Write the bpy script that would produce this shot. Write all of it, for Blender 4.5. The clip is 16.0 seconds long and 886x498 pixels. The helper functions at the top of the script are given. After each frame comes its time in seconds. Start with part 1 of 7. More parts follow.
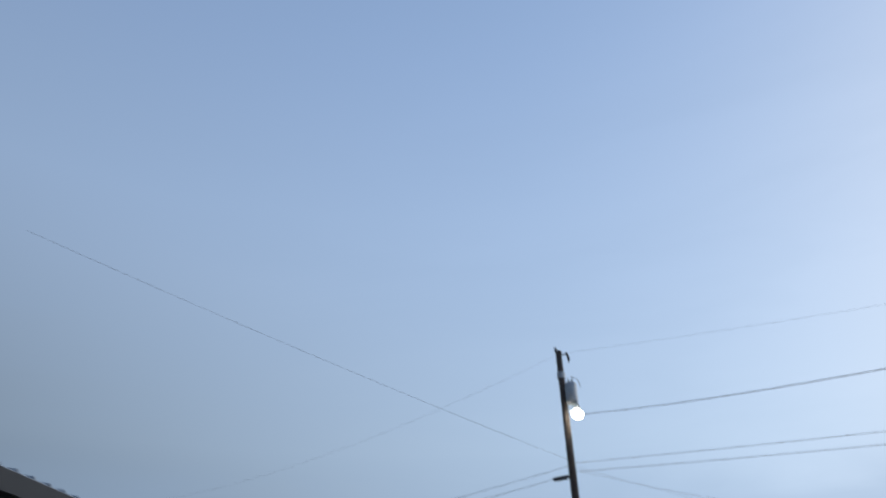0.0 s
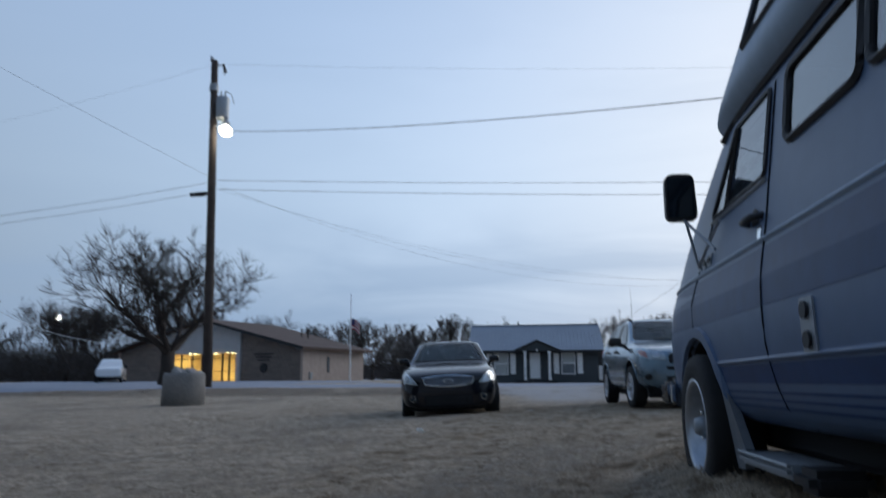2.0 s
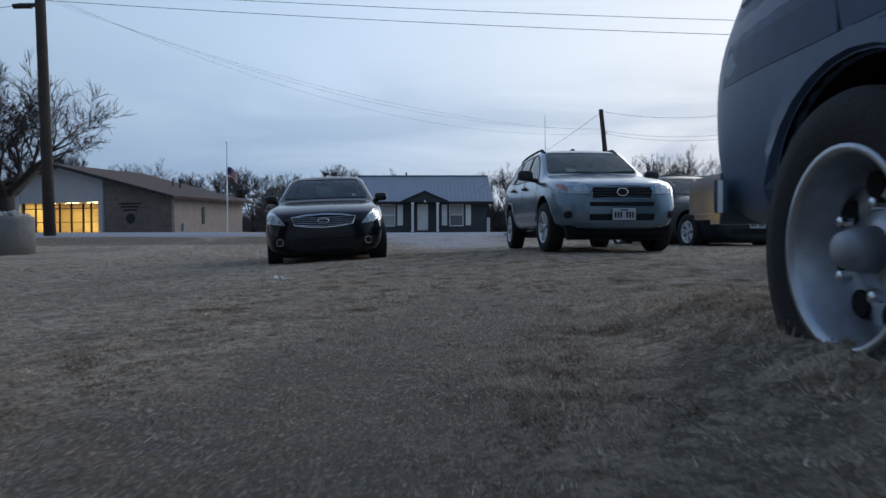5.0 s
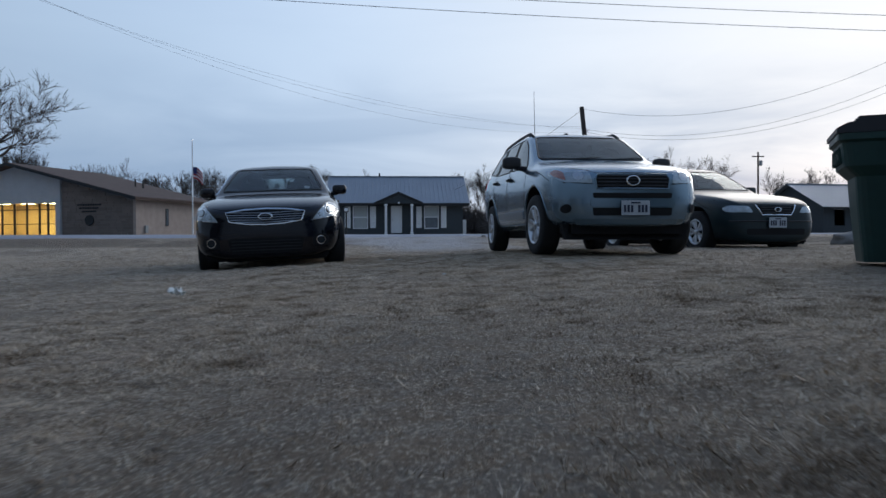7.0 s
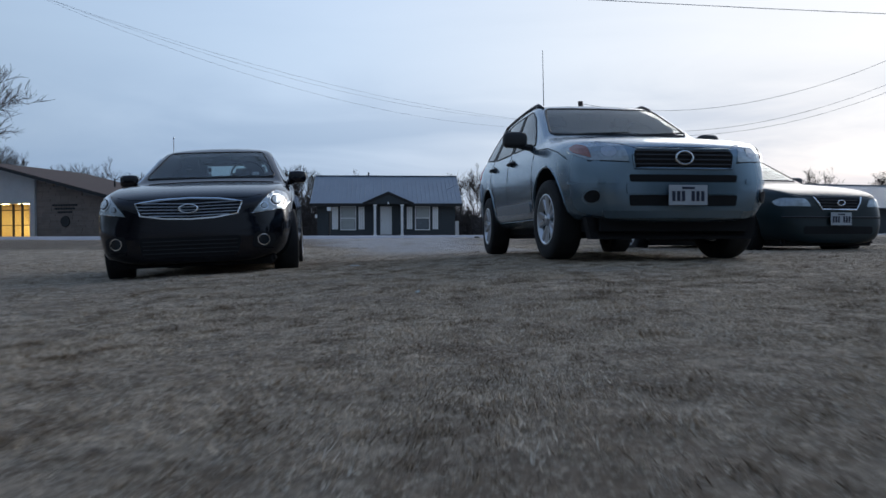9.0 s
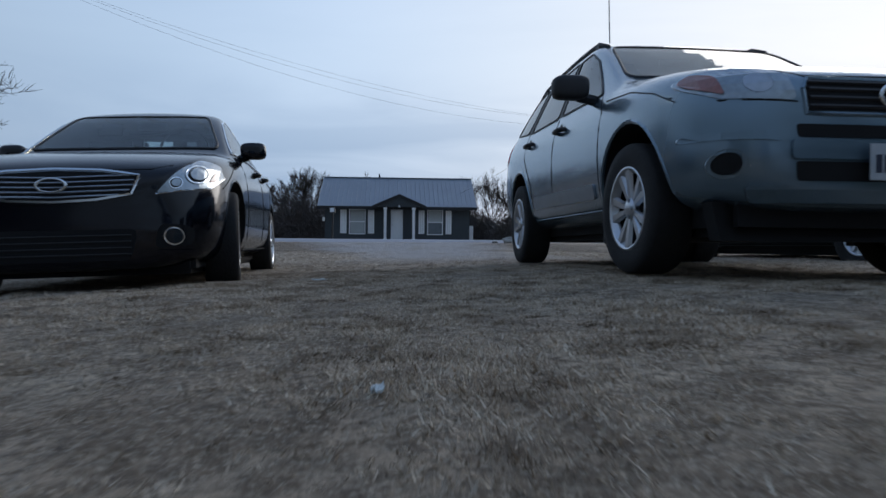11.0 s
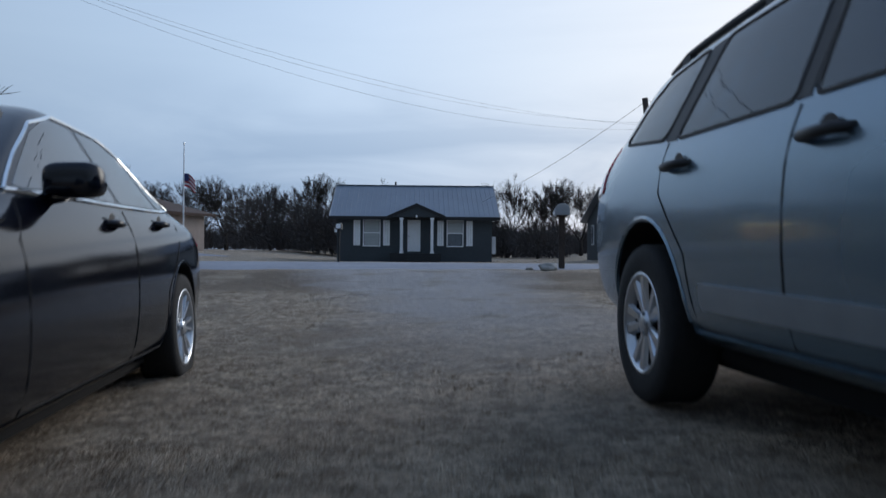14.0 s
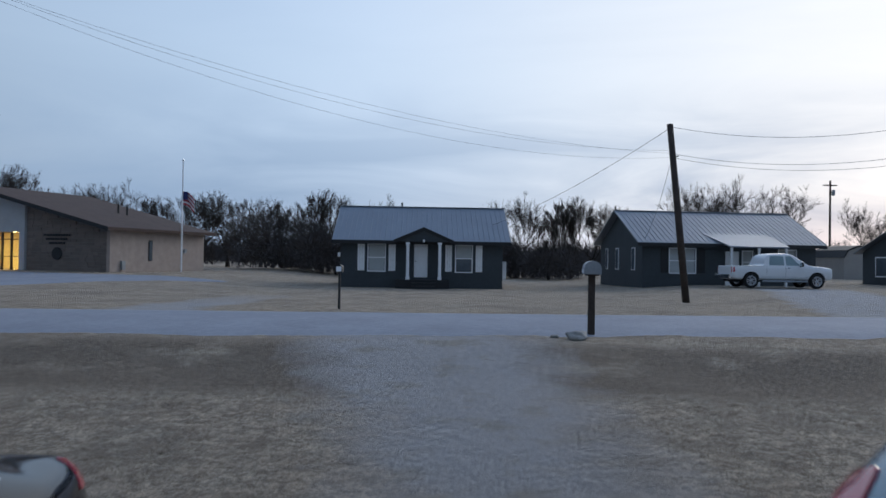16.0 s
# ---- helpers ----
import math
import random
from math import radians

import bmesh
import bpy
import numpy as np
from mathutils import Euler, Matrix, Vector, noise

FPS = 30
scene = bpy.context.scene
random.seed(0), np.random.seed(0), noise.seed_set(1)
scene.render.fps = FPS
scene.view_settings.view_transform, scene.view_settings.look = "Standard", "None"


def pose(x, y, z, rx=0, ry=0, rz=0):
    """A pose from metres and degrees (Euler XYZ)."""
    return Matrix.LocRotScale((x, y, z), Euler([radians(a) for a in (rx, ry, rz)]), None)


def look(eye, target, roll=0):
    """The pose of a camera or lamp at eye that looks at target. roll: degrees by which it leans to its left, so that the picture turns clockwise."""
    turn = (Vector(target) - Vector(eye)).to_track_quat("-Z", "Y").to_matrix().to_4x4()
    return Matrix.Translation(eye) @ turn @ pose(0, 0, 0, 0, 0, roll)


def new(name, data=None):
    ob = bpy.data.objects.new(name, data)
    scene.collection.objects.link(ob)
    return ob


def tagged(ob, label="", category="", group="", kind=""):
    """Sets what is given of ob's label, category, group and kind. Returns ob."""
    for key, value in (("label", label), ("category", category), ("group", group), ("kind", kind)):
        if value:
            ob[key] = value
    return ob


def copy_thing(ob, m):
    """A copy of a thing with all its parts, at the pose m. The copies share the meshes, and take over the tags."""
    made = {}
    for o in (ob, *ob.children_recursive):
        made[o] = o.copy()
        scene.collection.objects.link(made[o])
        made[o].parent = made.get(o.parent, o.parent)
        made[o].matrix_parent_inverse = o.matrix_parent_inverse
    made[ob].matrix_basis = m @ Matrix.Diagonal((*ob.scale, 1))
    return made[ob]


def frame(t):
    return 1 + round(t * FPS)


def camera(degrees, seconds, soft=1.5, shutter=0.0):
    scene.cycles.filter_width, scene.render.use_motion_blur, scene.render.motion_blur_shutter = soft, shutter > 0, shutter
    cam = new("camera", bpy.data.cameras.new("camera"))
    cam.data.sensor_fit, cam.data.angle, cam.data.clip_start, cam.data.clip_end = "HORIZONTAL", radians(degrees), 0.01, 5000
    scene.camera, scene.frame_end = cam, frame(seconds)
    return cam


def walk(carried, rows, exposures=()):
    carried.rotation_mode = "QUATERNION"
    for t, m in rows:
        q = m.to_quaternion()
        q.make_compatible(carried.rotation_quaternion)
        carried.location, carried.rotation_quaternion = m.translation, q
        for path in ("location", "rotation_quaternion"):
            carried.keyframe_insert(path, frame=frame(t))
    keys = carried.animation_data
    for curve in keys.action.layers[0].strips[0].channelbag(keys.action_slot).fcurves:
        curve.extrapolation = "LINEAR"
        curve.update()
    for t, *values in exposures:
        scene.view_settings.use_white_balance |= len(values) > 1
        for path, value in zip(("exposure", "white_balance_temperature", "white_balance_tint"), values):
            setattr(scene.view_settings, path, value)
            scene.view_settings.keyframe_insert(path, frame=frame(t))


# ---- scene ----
cam = camera(62.0, 16.0, shutter=0.5)
PATH = [
    (0, (0.569, -5.183, 0.687), (-0.461, -3.793, 1.689), -0.4),
    (0.5, (0.585, -4.57, 0.678), (-0.352, -3.023, 1.531), -0.8),
    (1, (0.584, -3.931, 0.645), (-0.157, -2.202, 1.327), -0.6),
    (1.5, (0.528, -3.303, 0.582), (-0.006, -1.447, 1.103), -0.4),
    (2, (0.425, -2.899, 0.443), (0.063, -0.964, 0.798), -0.3),
    (2.5, (0.36, -2.527, 0.361), (0.111, -0.551, 0.549), -0.1),
    (3, (0.307, -2.162, 0.301), (0.159, -0.168, 0.314), -0.4),
    (3.5, (0.221, -1.76, 0.297), (0.13, 0.237, 0.248), -0.1),
    (4, (0.175, -1.33, 0.269), (0.092, 0.668, 0.232), -0.2),
    (6.3, (0.107, 0.821, 0.211), (0.084, 2.821, 0.177), -0.1),
    (6.5, (0.115, 1.0, 0.202), (0.1, 2.999, 0.176), -0.1),
    (7, (0.143, 1.483, 0.188), (0.143, 3.482, 0.162), -0.2),
    (7.5, (0.171, 1.967, 0.167), (0.19, 3.967, 0.144), -0.1),
    (8, (0.189, 2.487, 0.167), (0.211, 4.487, 0.146), -0.2),
    (8.5, (0.216, 2.998, 0.179), (0.237, 4.998, 0.159), -0.2),
    (9, (0.241, 3.585, 0.165), (0.26, 5.584, 0.145), -0.2),
    (9.2, (0.261, 3.835, 0.175), (0.274, 5.835, 0.156), -0.2),
    (11.3, (0.257, 6.341, 0.135), (0.237, 8.341, 0.132), 0.5),
    (11.5, (0.255, 6.532, 0.134), (0.23, 8.532, 0.125), 0.4),
    (12, (0.243, 7.118, 0.167), (0.211, 9.118, 0.161), 0.4),
    (12.5, (0.208, 7.706, 0.161), (0.167, 9.706, 0.155), 0.5),
    (13, (0.174, 8.265, 0.203), (0.127, 10.265, 0.202), 0.6),
    (13.5, (0.12, 8.792, 0.346), (0.066, 10.791, 0.35), 0.3),
    (14, (0.124, 9.308, 0.649), (0.056, 11.307, 0.657), 0.4),
    (14.5, (0.104, 9.782, 1.018), (0.015, 11.78, 1.029), 0.5),
    (15, (0.057, 10.234, 1.331), (-0.065, 12.23, 1.345), 0.5),
    (15.5, (-0.011, 10.755, 1.528), (-0.132, 12.751, 1.55), 0.9),
    (16, (-0.093, 11.309, 1.716), (-0.177, 13.307, 1.744), 0.9),
]
walk(cam, [(t, look(eye, target, roll)) for t, eye, target, roll in PATH])

# ---- world and light ----
world = bpy.data.worlds.new("world")
scene.world = world
world.use_nodes = True
wn, wl = world.node_tree.nodes, world.node_tree.links
wn.clear()
w_out = wn.new("ShaderNodeOutputWorld")
w_bg = wn.new("ShaderNodeBackground")
w_sky = wn.new("ShaderNodeTexSky")
w_sky.sky_type, w_sky.sun_disc = "NISHITA", False
w_sky.sun_elevation, w_sky.sun_rotation = radians(3.0), radians(28)
w_sky.air_density, w_sky.dust_density, w_sky.ozone_density = 1.2, 0.6, 2.5
w_co = wn.new("ShaderNodeTexCoord")
w_sep = wn.new("ShaderNodeSeparateXYZ")
wl.new(w_co.outputs["Generated"], w_sep.inputs[0])


def w_math(op, a, b=None, clamp=False):
    n = wn.new("ShaderNodeMath")
    n.operation, n.use_clamp = op, clamp
    for i, v in enumerate((a, b)):
        if v is None:
            continue
        if isinstance(v, (int, float)):
            n.inputs[i].default_value = v
        else:
            wl.new(v, n.inputs[i])
    return n.outputs[0]


def w_mix(fac, a, b):
    n = wn.new("ShaderNodeMix")
    n.data_type = "RGBA"
    for s, v in ((n.inputs[0], fac), (n.inputs[6], a), (n.inputs[7], b)):
        if isinstance(v, tuple):
            s.default_value = (*v, 1)
        elif isinstance(v, (int, float)):
            s.default_value = v
        else:
            wl.new(v, s)
    return n.outputs[2]


# veil of thin dusk cloud: pale towards the set sun, bluer away from it and overhead
glow_dir = Vector((0.55, 0.80, 0.20)).normalized()
w_dot = wn.new("ShaderNodeVectorMath")
w_dot.operation = "DOT_PRODUCT"
w_dot.inputs[1].default_value = glow_dir
wl.new(w_co.outputs["Generated"], w_dot.inputs[0])
glow = w_math("POWER", w_math("MAXIMUM", w_dot.outputs["Value"], 0.0), 6.0)
w_ramp = wn.new("ShaderNodeValToRGB")
wl.new(w_math("ABSOLUTE", w_sep.outputs[2]), w_ramp.inputs[0])
els = w_ramp.color_ramp.elements
els[0].position, els[0].color = 0.0, (0.30, 0.42, 0.62, 1)
els[1].position, els[1].color = 1.0, (0.20, 0.33, 0.60, 1)
for p, c in ((0.10, (0.42, 0.56, 0.77)), (0.25, (0.50, 0.66, 0.88)), (0.45, (0.44, 0.60, 0.86)), (0.7, (0.33, 0.48, 0.76))):
    e = els.new(p)
    e.color = (*c, 1)
east = w_math("ADD", w_math("MULTIPLY", w_dot.outputs["Value"], 0.66), 0.50)
east = w_math("MAXIMUM", w_math("MINIMUM", east, 1.0), 0.25)
high = w_math("MULTIPLY", w_math("SUBTRACT", w_sep.outputs[2], 0.22), 3.2, True)
east = w_math("ADD", w_math("MULTIPLY", east, w_math("SUBTRACT", 1.0, high)), w_math("MULTIPLY", high, w_math("ADD", w_math("MULTIPLY", w_dot.outputs["Value"], 0.30), 0.72)))
w_tone = wn.new("ShaderNodeVectorMath")
w_tone.operation = "SCALE"
wl.new(w_ramp.outputs[0], w_tone.inputs[0])
wl.new(east, w_tone.inputs["Scale"])
veil = w_mix(w_math("MULTIPLY", glow, 0.88, True), w_tone.outputs[0], (1.02, 1.02, 1.03))
w_map = wn.new("ShaderNodeMapping")
w_map.inputs["Scale"].default_value = (1.3, 1.3, 6.5)
wl.new(w_co.outputs["Generated"], w_map.inputs[0])
w_noise = wn.new("ShaderNodeTexNoise")
w_noise.inputs["Scale"].default_value, w_noise.inputs["Detail"].default_value = 1.7, 6
w_noise.inputs["Roughness"].default_value, w_noise.inputs["Distortion"].default_value = 0.52, 0.6
wl.new(w_map.outputs[0], w_noise.inputs["Vector"])
cl_ramp = wn.new("ShaderNodeValToRGB")
cl_ramp.color_ramp.elements[0].position, cl_ramp.color_ramp.elements[1].position = 0.38, 0.62
wl.new(w_noise.outputs[0], cl_ramp.inputs[0])
low = w_math("SUBTRACT", 1.0, w_math("MULTIPLY", w_math("ABSOLUTE", w_math("SUBTRACT", w_sep.outputs[2], 0.08)), 6.5), True)
dark_cloud = w_math("MULTIPLY", w_math("MULTIPLY", cl_ramp.outputs[0], 0.75), w_math("ADD", w_math("MULTIPLY", low, 1.0), 0.12))
clouded = w_mix(dark_cloud, veil, (0.26, 0.375, 0.56))
sky_mix = w_mix(0.012, clouded, w_sky.outputs[0])
wl.new(sky_mix, w_bg.inputs[0])
w_bg.inputs[1].default_value = 1.04
wl.new(w_bg.outputs[0], w_out.inputs[0])

sun = new("sun", bpy.data.lights.new("sun", "SUN"))
sun.data.energy, sun.data.angle, sun.data.color = 0.95, radians(35), (1.0, 0.96, 0.92)
sun.matrix_world = look((30, 45, 22), (0, 5, 0))


# ---- materials ----
def material(name, colour, rough=0.8, metal=0.0, vary=0.25, scale=6.0, bump=0.0, bscale=60.0, coat=0.0, tint=None, spec=0.5, piece=0.0):
    m = bpy.data.materials.new(name)
    m.use_nodes = True
    n, l = m.node_tree.nodes, m.node_tree.links
    b = n["Principled BSDF"]
    b.inputs["Roughness"].default_value, b.inputs["Metallic"].default_value = rough, metal
    b.inputs["Coat Weight"].default_value, b.inputs["Coat Roughness"].default_value = coat, 0.06
    b.inputs["Specular IOR Level"].default_value = spec
    co = n.new("ShaderNodeTexCoord")
    big, fine = n.new("ShaderNodeTexNoise"), n.new("ShaderNodeTexNoise")
    big.inputs["Scale"].default_value, big.inputs["Detail"].default_value = scale * 0.25, 4
    fine.inputs["Scale"].default_value, fine.inputs["Detail"].default_value = scale * 2.5, 5
    for t in (big, fine):
        l.new(co.outputs["Object"], t.inputs["Vector"])
    add = n.new("ShaderNodeMath")
    add.operation = "ADD"
    l.new(big.outputs[0], add.inputs[0])
    l.new(fine.outputs[0], add.inputs[1])
    val = add.outputs[0]
    if piece:
        info, pm = n.new("ShaderNodeObjectInfo"), n.new("ShaderNodeMath")
        pm.operation = "MULTIPLY_ADD"
        pm.inputs[1].default_value = piece
        l.new(info.outputs["Random"], pm.inputs[0])
        l.new(val, pm.inputs[2])
        val = pm.outputs[0]
    mr = n.new("ShaderNodeMapRange")
    mr.inputs[1].default_value, mr.inputs[2].default_value = 0.6, 1.4 + piece
    l.new(val, mr.inputs[0])
    mix = n.new("ShaderNodeMix")
    mix.data_type = "RGBA"
    dark = tuple(c * (1 - vary) for c in colour)
    light = tuple(min(1, c * (1 + vary)) for c in (tint or colour))
    mix.inputs[6].default_value, mix.inputs[7].default_value = (*dark, 1), (*light, 1)
    l.new(mr.outputs[0], mix.inputs[0])
    l.new(mix.outputs[2], b.inputs["Base Color"])
    if bump:
        bt, bn = n.new("ShaderNodeTexNoise"), n.new("ShaderNodeBump")
        bt.inputs["Scale"].default_value, bt.inputs["Detail"].default_value = bscale, 6
        l.new(co.outputs["Object"], bt.inputs["Vector"])
        bn.inputs["Strength"].default_value, bn.inputs["Distance"].default_value = bump, 0.02
        l.new(bt.outputs[0], bn.inputs["Height"])
        l.new(bn.outputs[0], b.inputs["Normal"])
    return m


def glow_material(name, colour, strength):
    m = bpy.data.materials.new(name)
    m.use_nodes = True
    b = m.node_tree.nodes["Principled BSDF"]
    b.inputs["Base Color"].default_value = (*colour, 1)
    b.inputs["Emission Color"].default_value, b.inputs["Emission Strength"].default_value = (*colour, 1), strength
    return m


def glass_material(name, tint, rough=0.02, base=0.03):
    """Clear sheet glass: a mirror film that grows towards grazing angles over a tinted clear body."""
    m = bpy.data.materials.new(name)
    m.use_nodes = True
    n, l = m.node_tree.nodes, m.node_tree.links
    n.clear()
    out, mixs = n.new("ShaderNodeOutputMaterial"), n.new("ShaderNodeMixShader")
    gl, tr, lw = n.new("ShaderNodeBsdfGlossy"), n.new("ShaderNodeBsdfTransparent"), n.new("ShaderNodeLayerWeight")
    gl.inputs["Roughness"].default_value = rough
    tr.inputs["Color"].default_value = (*tint, 1)
    pw, ml = n.new("ShaderNodeMath"), n.new("ShaderNodeMath")
    pw.operation, ml.operation = "POWER", "MULTIPLY_ADD"
    pw.inputs[1].default_value = 5.0
    ml.inputs[1].default_value, ml.inputs[2].default_value = 0.8 - base, base
    l.new(lw.outputs["Facing"], pw.inputs[0])
    l.new(pw.outputs[0], ml.inputs[0])
    l.new(ml.outputs[0], mixs.inputs[0])
    l.new(tr.outputs[0], mixs.inputs[1])
    l.new(gl.outputs[0], mixs.inputs[2])
    l.new(mixs.outputs[0], out.inputs[0])
    return m


M_BLACK_PAINT = material("black_paint", (0.003, 0.0037, 0.0075), 0.11, 0.0, 0.3, 3, spec=0.45)
M_SILVER_PAINT = material("silver_blue_paint", (0.168, 0.242, 0.302), 0.27, 0.65, 0.06, 2, coat=0.5)
M_SILVER_TRIM = material("silver_trim", (0.27, 0.305, 0.335), 0.4, 0.5, 0.1, 4)
M_GREEN_PAINT = material("dark_teal_paint", (0.008, 0.020, 0.024), 0.30, 0.0, 0.2, 3, spec=0.35)
M_WHITE_PAINT = material("white_paint", (0.72, 0.74, 0.76), 0.3, 0.0, 0.05, 3, coat=0.6)
M_VAN_PALE = material("pale_blue_van_paint", (0.088, 0.136, 0.225), 0.40, 0.0, 0.14, 3, spec=0.3)
M_VAN_NAVY = material("navy_van_stripe", (0.012, 0.044, 0.125), 0.40, 0.0, 0.25, 4, spec=0.2)
M_VAN_TOP = material("weathered_fibreglass", (0.30, 0.38, 0.47), 0.5, 0.0, 0.12, 5, spec=0.3)
M_FADED = material("faded_grey_plastic", (0.15, 0.165, 0.185), 0.6, 0, 0.2, 8, bump=0.1)
M_CAR_GLASS = glass_material("windscreen_glass", (0.74, 0.80, 0.81))
M_TINT_GLASS = glass_material("tinted_side_glass", (0.42, 0.47, 0.50), 0.02, 0.24)
M_SMOKED_GLASS = glass_material("smoked_side_glass", (0.36, 0.41, 0.44), 0.02, 0.09)
M_DARK_GLASS = material("dark_glass", (0.010, 0.017, 0.024), 0.03, 0.0, 0.1, 2, spec=0.5)
M_VAN_GLASS = glass_material("van_window_glass", (0.55, 0.60, 0.63), 0.02, 0.26)
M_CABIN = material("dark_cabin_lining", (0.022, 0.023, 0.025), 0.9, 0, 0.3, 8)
M_SEAT = material("grey_seat_cloth", (0.045, 0.046, 0.048), 0.95, 0, 0.25, 20)
M_PALE_GLASS = glass_material("clear_glass", (0.86, 0.9, 0.92))
M_RUBBER = material("tyre_rubber", (0.012, 0.012, 0.013), 0.85, 0, 0.35, 12, bump=0.25, bscale=90)
M_ALLOY = material("alloy_wheel", (0.55, 0.58, 0.62), 0.3, 0.9, 0.1, 8)
M_AGED_ALLOY = material("aged_alloy", (0.40, 0.43, 0.47), 0.36, 0.85, 0.25, 10)
M_CHROME = material("chrome", (0.75, 0.78, 0.8), 0.12, 1.0, 0.05, 8)
M_BLACK_PLASTIC = material("black_plastic", (0.015, 0.015, 0.017), 0.55, 0, 0.2, 20)
# near-black with the shade of gaps, recesses, wheel wells and undersides put into it
M_VOID = material("shade_black", (0.004, 0.004, 0.005), 0.9, 0, 0.2, 10)
M_LENS = material("headlamp_lens", (0.30, 0.35, 0.39), 0.12, 0.6, 0.25, 14, coat=1.0)
M_AMBER = material("amber_lens", (0.27, 0.085, 0.07), 0.2, 0, 0.2, 20, coat=1.0)
M_RED_LENS = material("red_lens", (0.55, 0.03, 0.05), 0.2, 0, 0.2, 12, coat=1.0)
M_PLATE = material("plate_white", (0.42, 0.45, 0.48), 0.5, 0, 0.1, 20)
M_INK = material("plate_ink", (0.02, 0.025, 0.05), 0.6, 0, 0.1, 20)
M_WOOD_POLE = material("creosoted_pole", (0.055, 0.042, 0.036), 0.9, 0, 0.45, 7, bump=0.6, bscale=40)
M_GREY_METAL = material("galvanised_grey", (0.30, 0.33, 0.36), 0.5, 0.4, 0.15, 8)
M_WIRE = material("wire", (0.28, 0.30, 0.33), 0.6, 0, 0.1, 8)
M_BARK = material("bark", (0.036, 0.029, 0.026), 0.95, 0, 0.4, 10, bump=0.5, bscale=50)
M_TWIG = material("twigs", (0.030, 0.025, 0.024), 0.95, 0, 0.35, 3)
M_BRUSH = material("winter_brush", (0.080, 0.071, 0.069), 0.95, 0, 0.45, 1.2)
M_SIDING = material("charcoal_siding", (0.042, 0.053, 0.062), 0.75, 0, 0.2, 3, bump=0.15, bscale=20)
M_TRIM_DARK = material("black_trim", (0.012, 0.014, 0.017), 0.6, 0, 0.2, 6)
M_TRIM_WHITE = material("white_trim", (0.82, 0.84, 0.86), 0.6, 0, 0.08, 6)
M_DOOR_WHITE = material("white_door", (0.82, 0.85, 0.88), 0.55, 0, 0.06, 4)
M_ROOF_METAL = material("pale_metal_roof", (0.22, 0.255, 0.30), 0.45, 0.3, 0.10, 2.5)
M_WIN_GLASS = material("window_glass", (0.10, 0.12, 0.14), 0.05, 0, 0.3, 1.5, spec=0.8)
M_BLIND = material("window_blind", (0.42, 0.45, 0.46), 0.8, 0, 0.1, 6)
M_SHINGLE = material("brown_roofing", (0.075, 0.048, 0.040), 0.9, 0, 0.25, 5, bump=0.3, bscale=18)
M_PALE_BRICK = material("pale_brick", (0.40, 0.33, 0.29), 0.9, 0, 0.2, 9, bump=0.4, bscale=25)
M_STONE = material("ledge_stone", (0.20, 0.165, 0.145), 0.9, 0, 0.25, 8, bump=0.4, bscale=30, piece=0.8)
M_STUCCO = material("white_stucco", (0.46, 0.48, 0.50), 0.9, 0, 0.1, 5, bump=0.2, bscale=40)
M_LOBBY = material("lobby_wall", (0.62, 0.50, 0.28), 0.8, 0, 0.12, 2)
M_ASPHALT = material("worn_asphalt", (0.25, 0.272, 0.32), 0.85, 0, 0.18, 3, bump=0.35, bscale=90)
M_BIN = material("green_bin_plastic", (0.008, 0.042, 0.036), 0.5, 0, 0.2, 5)
M_BIN_LID = material("dark_bin_lid", (0.018, 0.018, 0.022), 0.55, 0, 0.2, 6)
M_CONCRETE = material("weathered_concrete", (0.21, 0.20, 0.19), 0.95, 0, 0.3, 7, bump=0.5, bscale=35)
M_ROCK = material("pale_rock", (0.33, 0.32, 0.30), 0.9, 0, 0.25, 9, bump=0.5, bscale=25)
M_LITTER = material("litter_paper", (0.6, 0.64, 0.64), 0.7, 0, 0.1, 20)
M_FLAG_RED = material("flag_red", (0.35, 0.03, 0.05), 0.85, 0, 0.1, 10)
M_FLAG_WHITE = material("flag_white", (0.6, 0.6, 0.62), 0.85, 0, 0.1, 10)
M_FLAG_BLUE = material("flag_blue", (0.03, 0.04, 0.14), 0.85, 0, 0.1, 10)
M_LAMP = glow_material("lamp_glow", (1.0, 0.93, 0.75), 30.0)
M_CEIL_LAMP = glow_material("lobby_lamp_glow", (1.0, 0.82, 0.42), 14.0)
M_FAR_LAMP = glow_material("far_lamp_glow", (1.0, 0.93, 0.85), 40.0)
M_CREAM_SHED = material("cream_shed_siding", (0.36, 0.34, 0.32), 0.8, 0, 0.1, 4)


# ---- small helpers ----
def thing(name, m, label, category, group="", kind=""):
    ob = new(name)
    ob.matrix_world = m
    return tagged(ob, label, category, group, kind)


def part(name, bm, mat, parent=None, label="", smooth=False, m=None):
    me = bpy.data.meshes.new(name)
    if smooth:
        for f in bm.faces:
            f.smooth = True
    bm.to_mesh(me)
    bm.free()
    me.materials.append(mat)
    ob = new(name, me)
    ob.parent = parent
    if m is not None:
        ob.matrix_local = m
    if label:
        ob["label"] = label
    return ob


def box(bm, x0, y0, z0, x1, y1, z1, bevel=0.0, m=None):
    r = bmesh.ops.create_cube(bm, size=1.0)
    vs = r["verts"]
    for v in vs:
        v.co = Vector((x0 + (v.co.x + 0.5) * (x1 - x0), y0 + (v.co.y + 0.5) * (y1 - y0), z0 + (v.co.z + 0.5) * (z1 - z0)))
        if m is not None:
            v.co = m @ v.co
    if bevel:
        es = list({e for v in vs for e in v.link_edges})
        bmesh.ops.bevel(bm, geom=es, offset=bevel, segments=2, affect="EDGES")
    return bm


def boxed(*a, **k):
    return box(bmesh.new(), *a, **k)


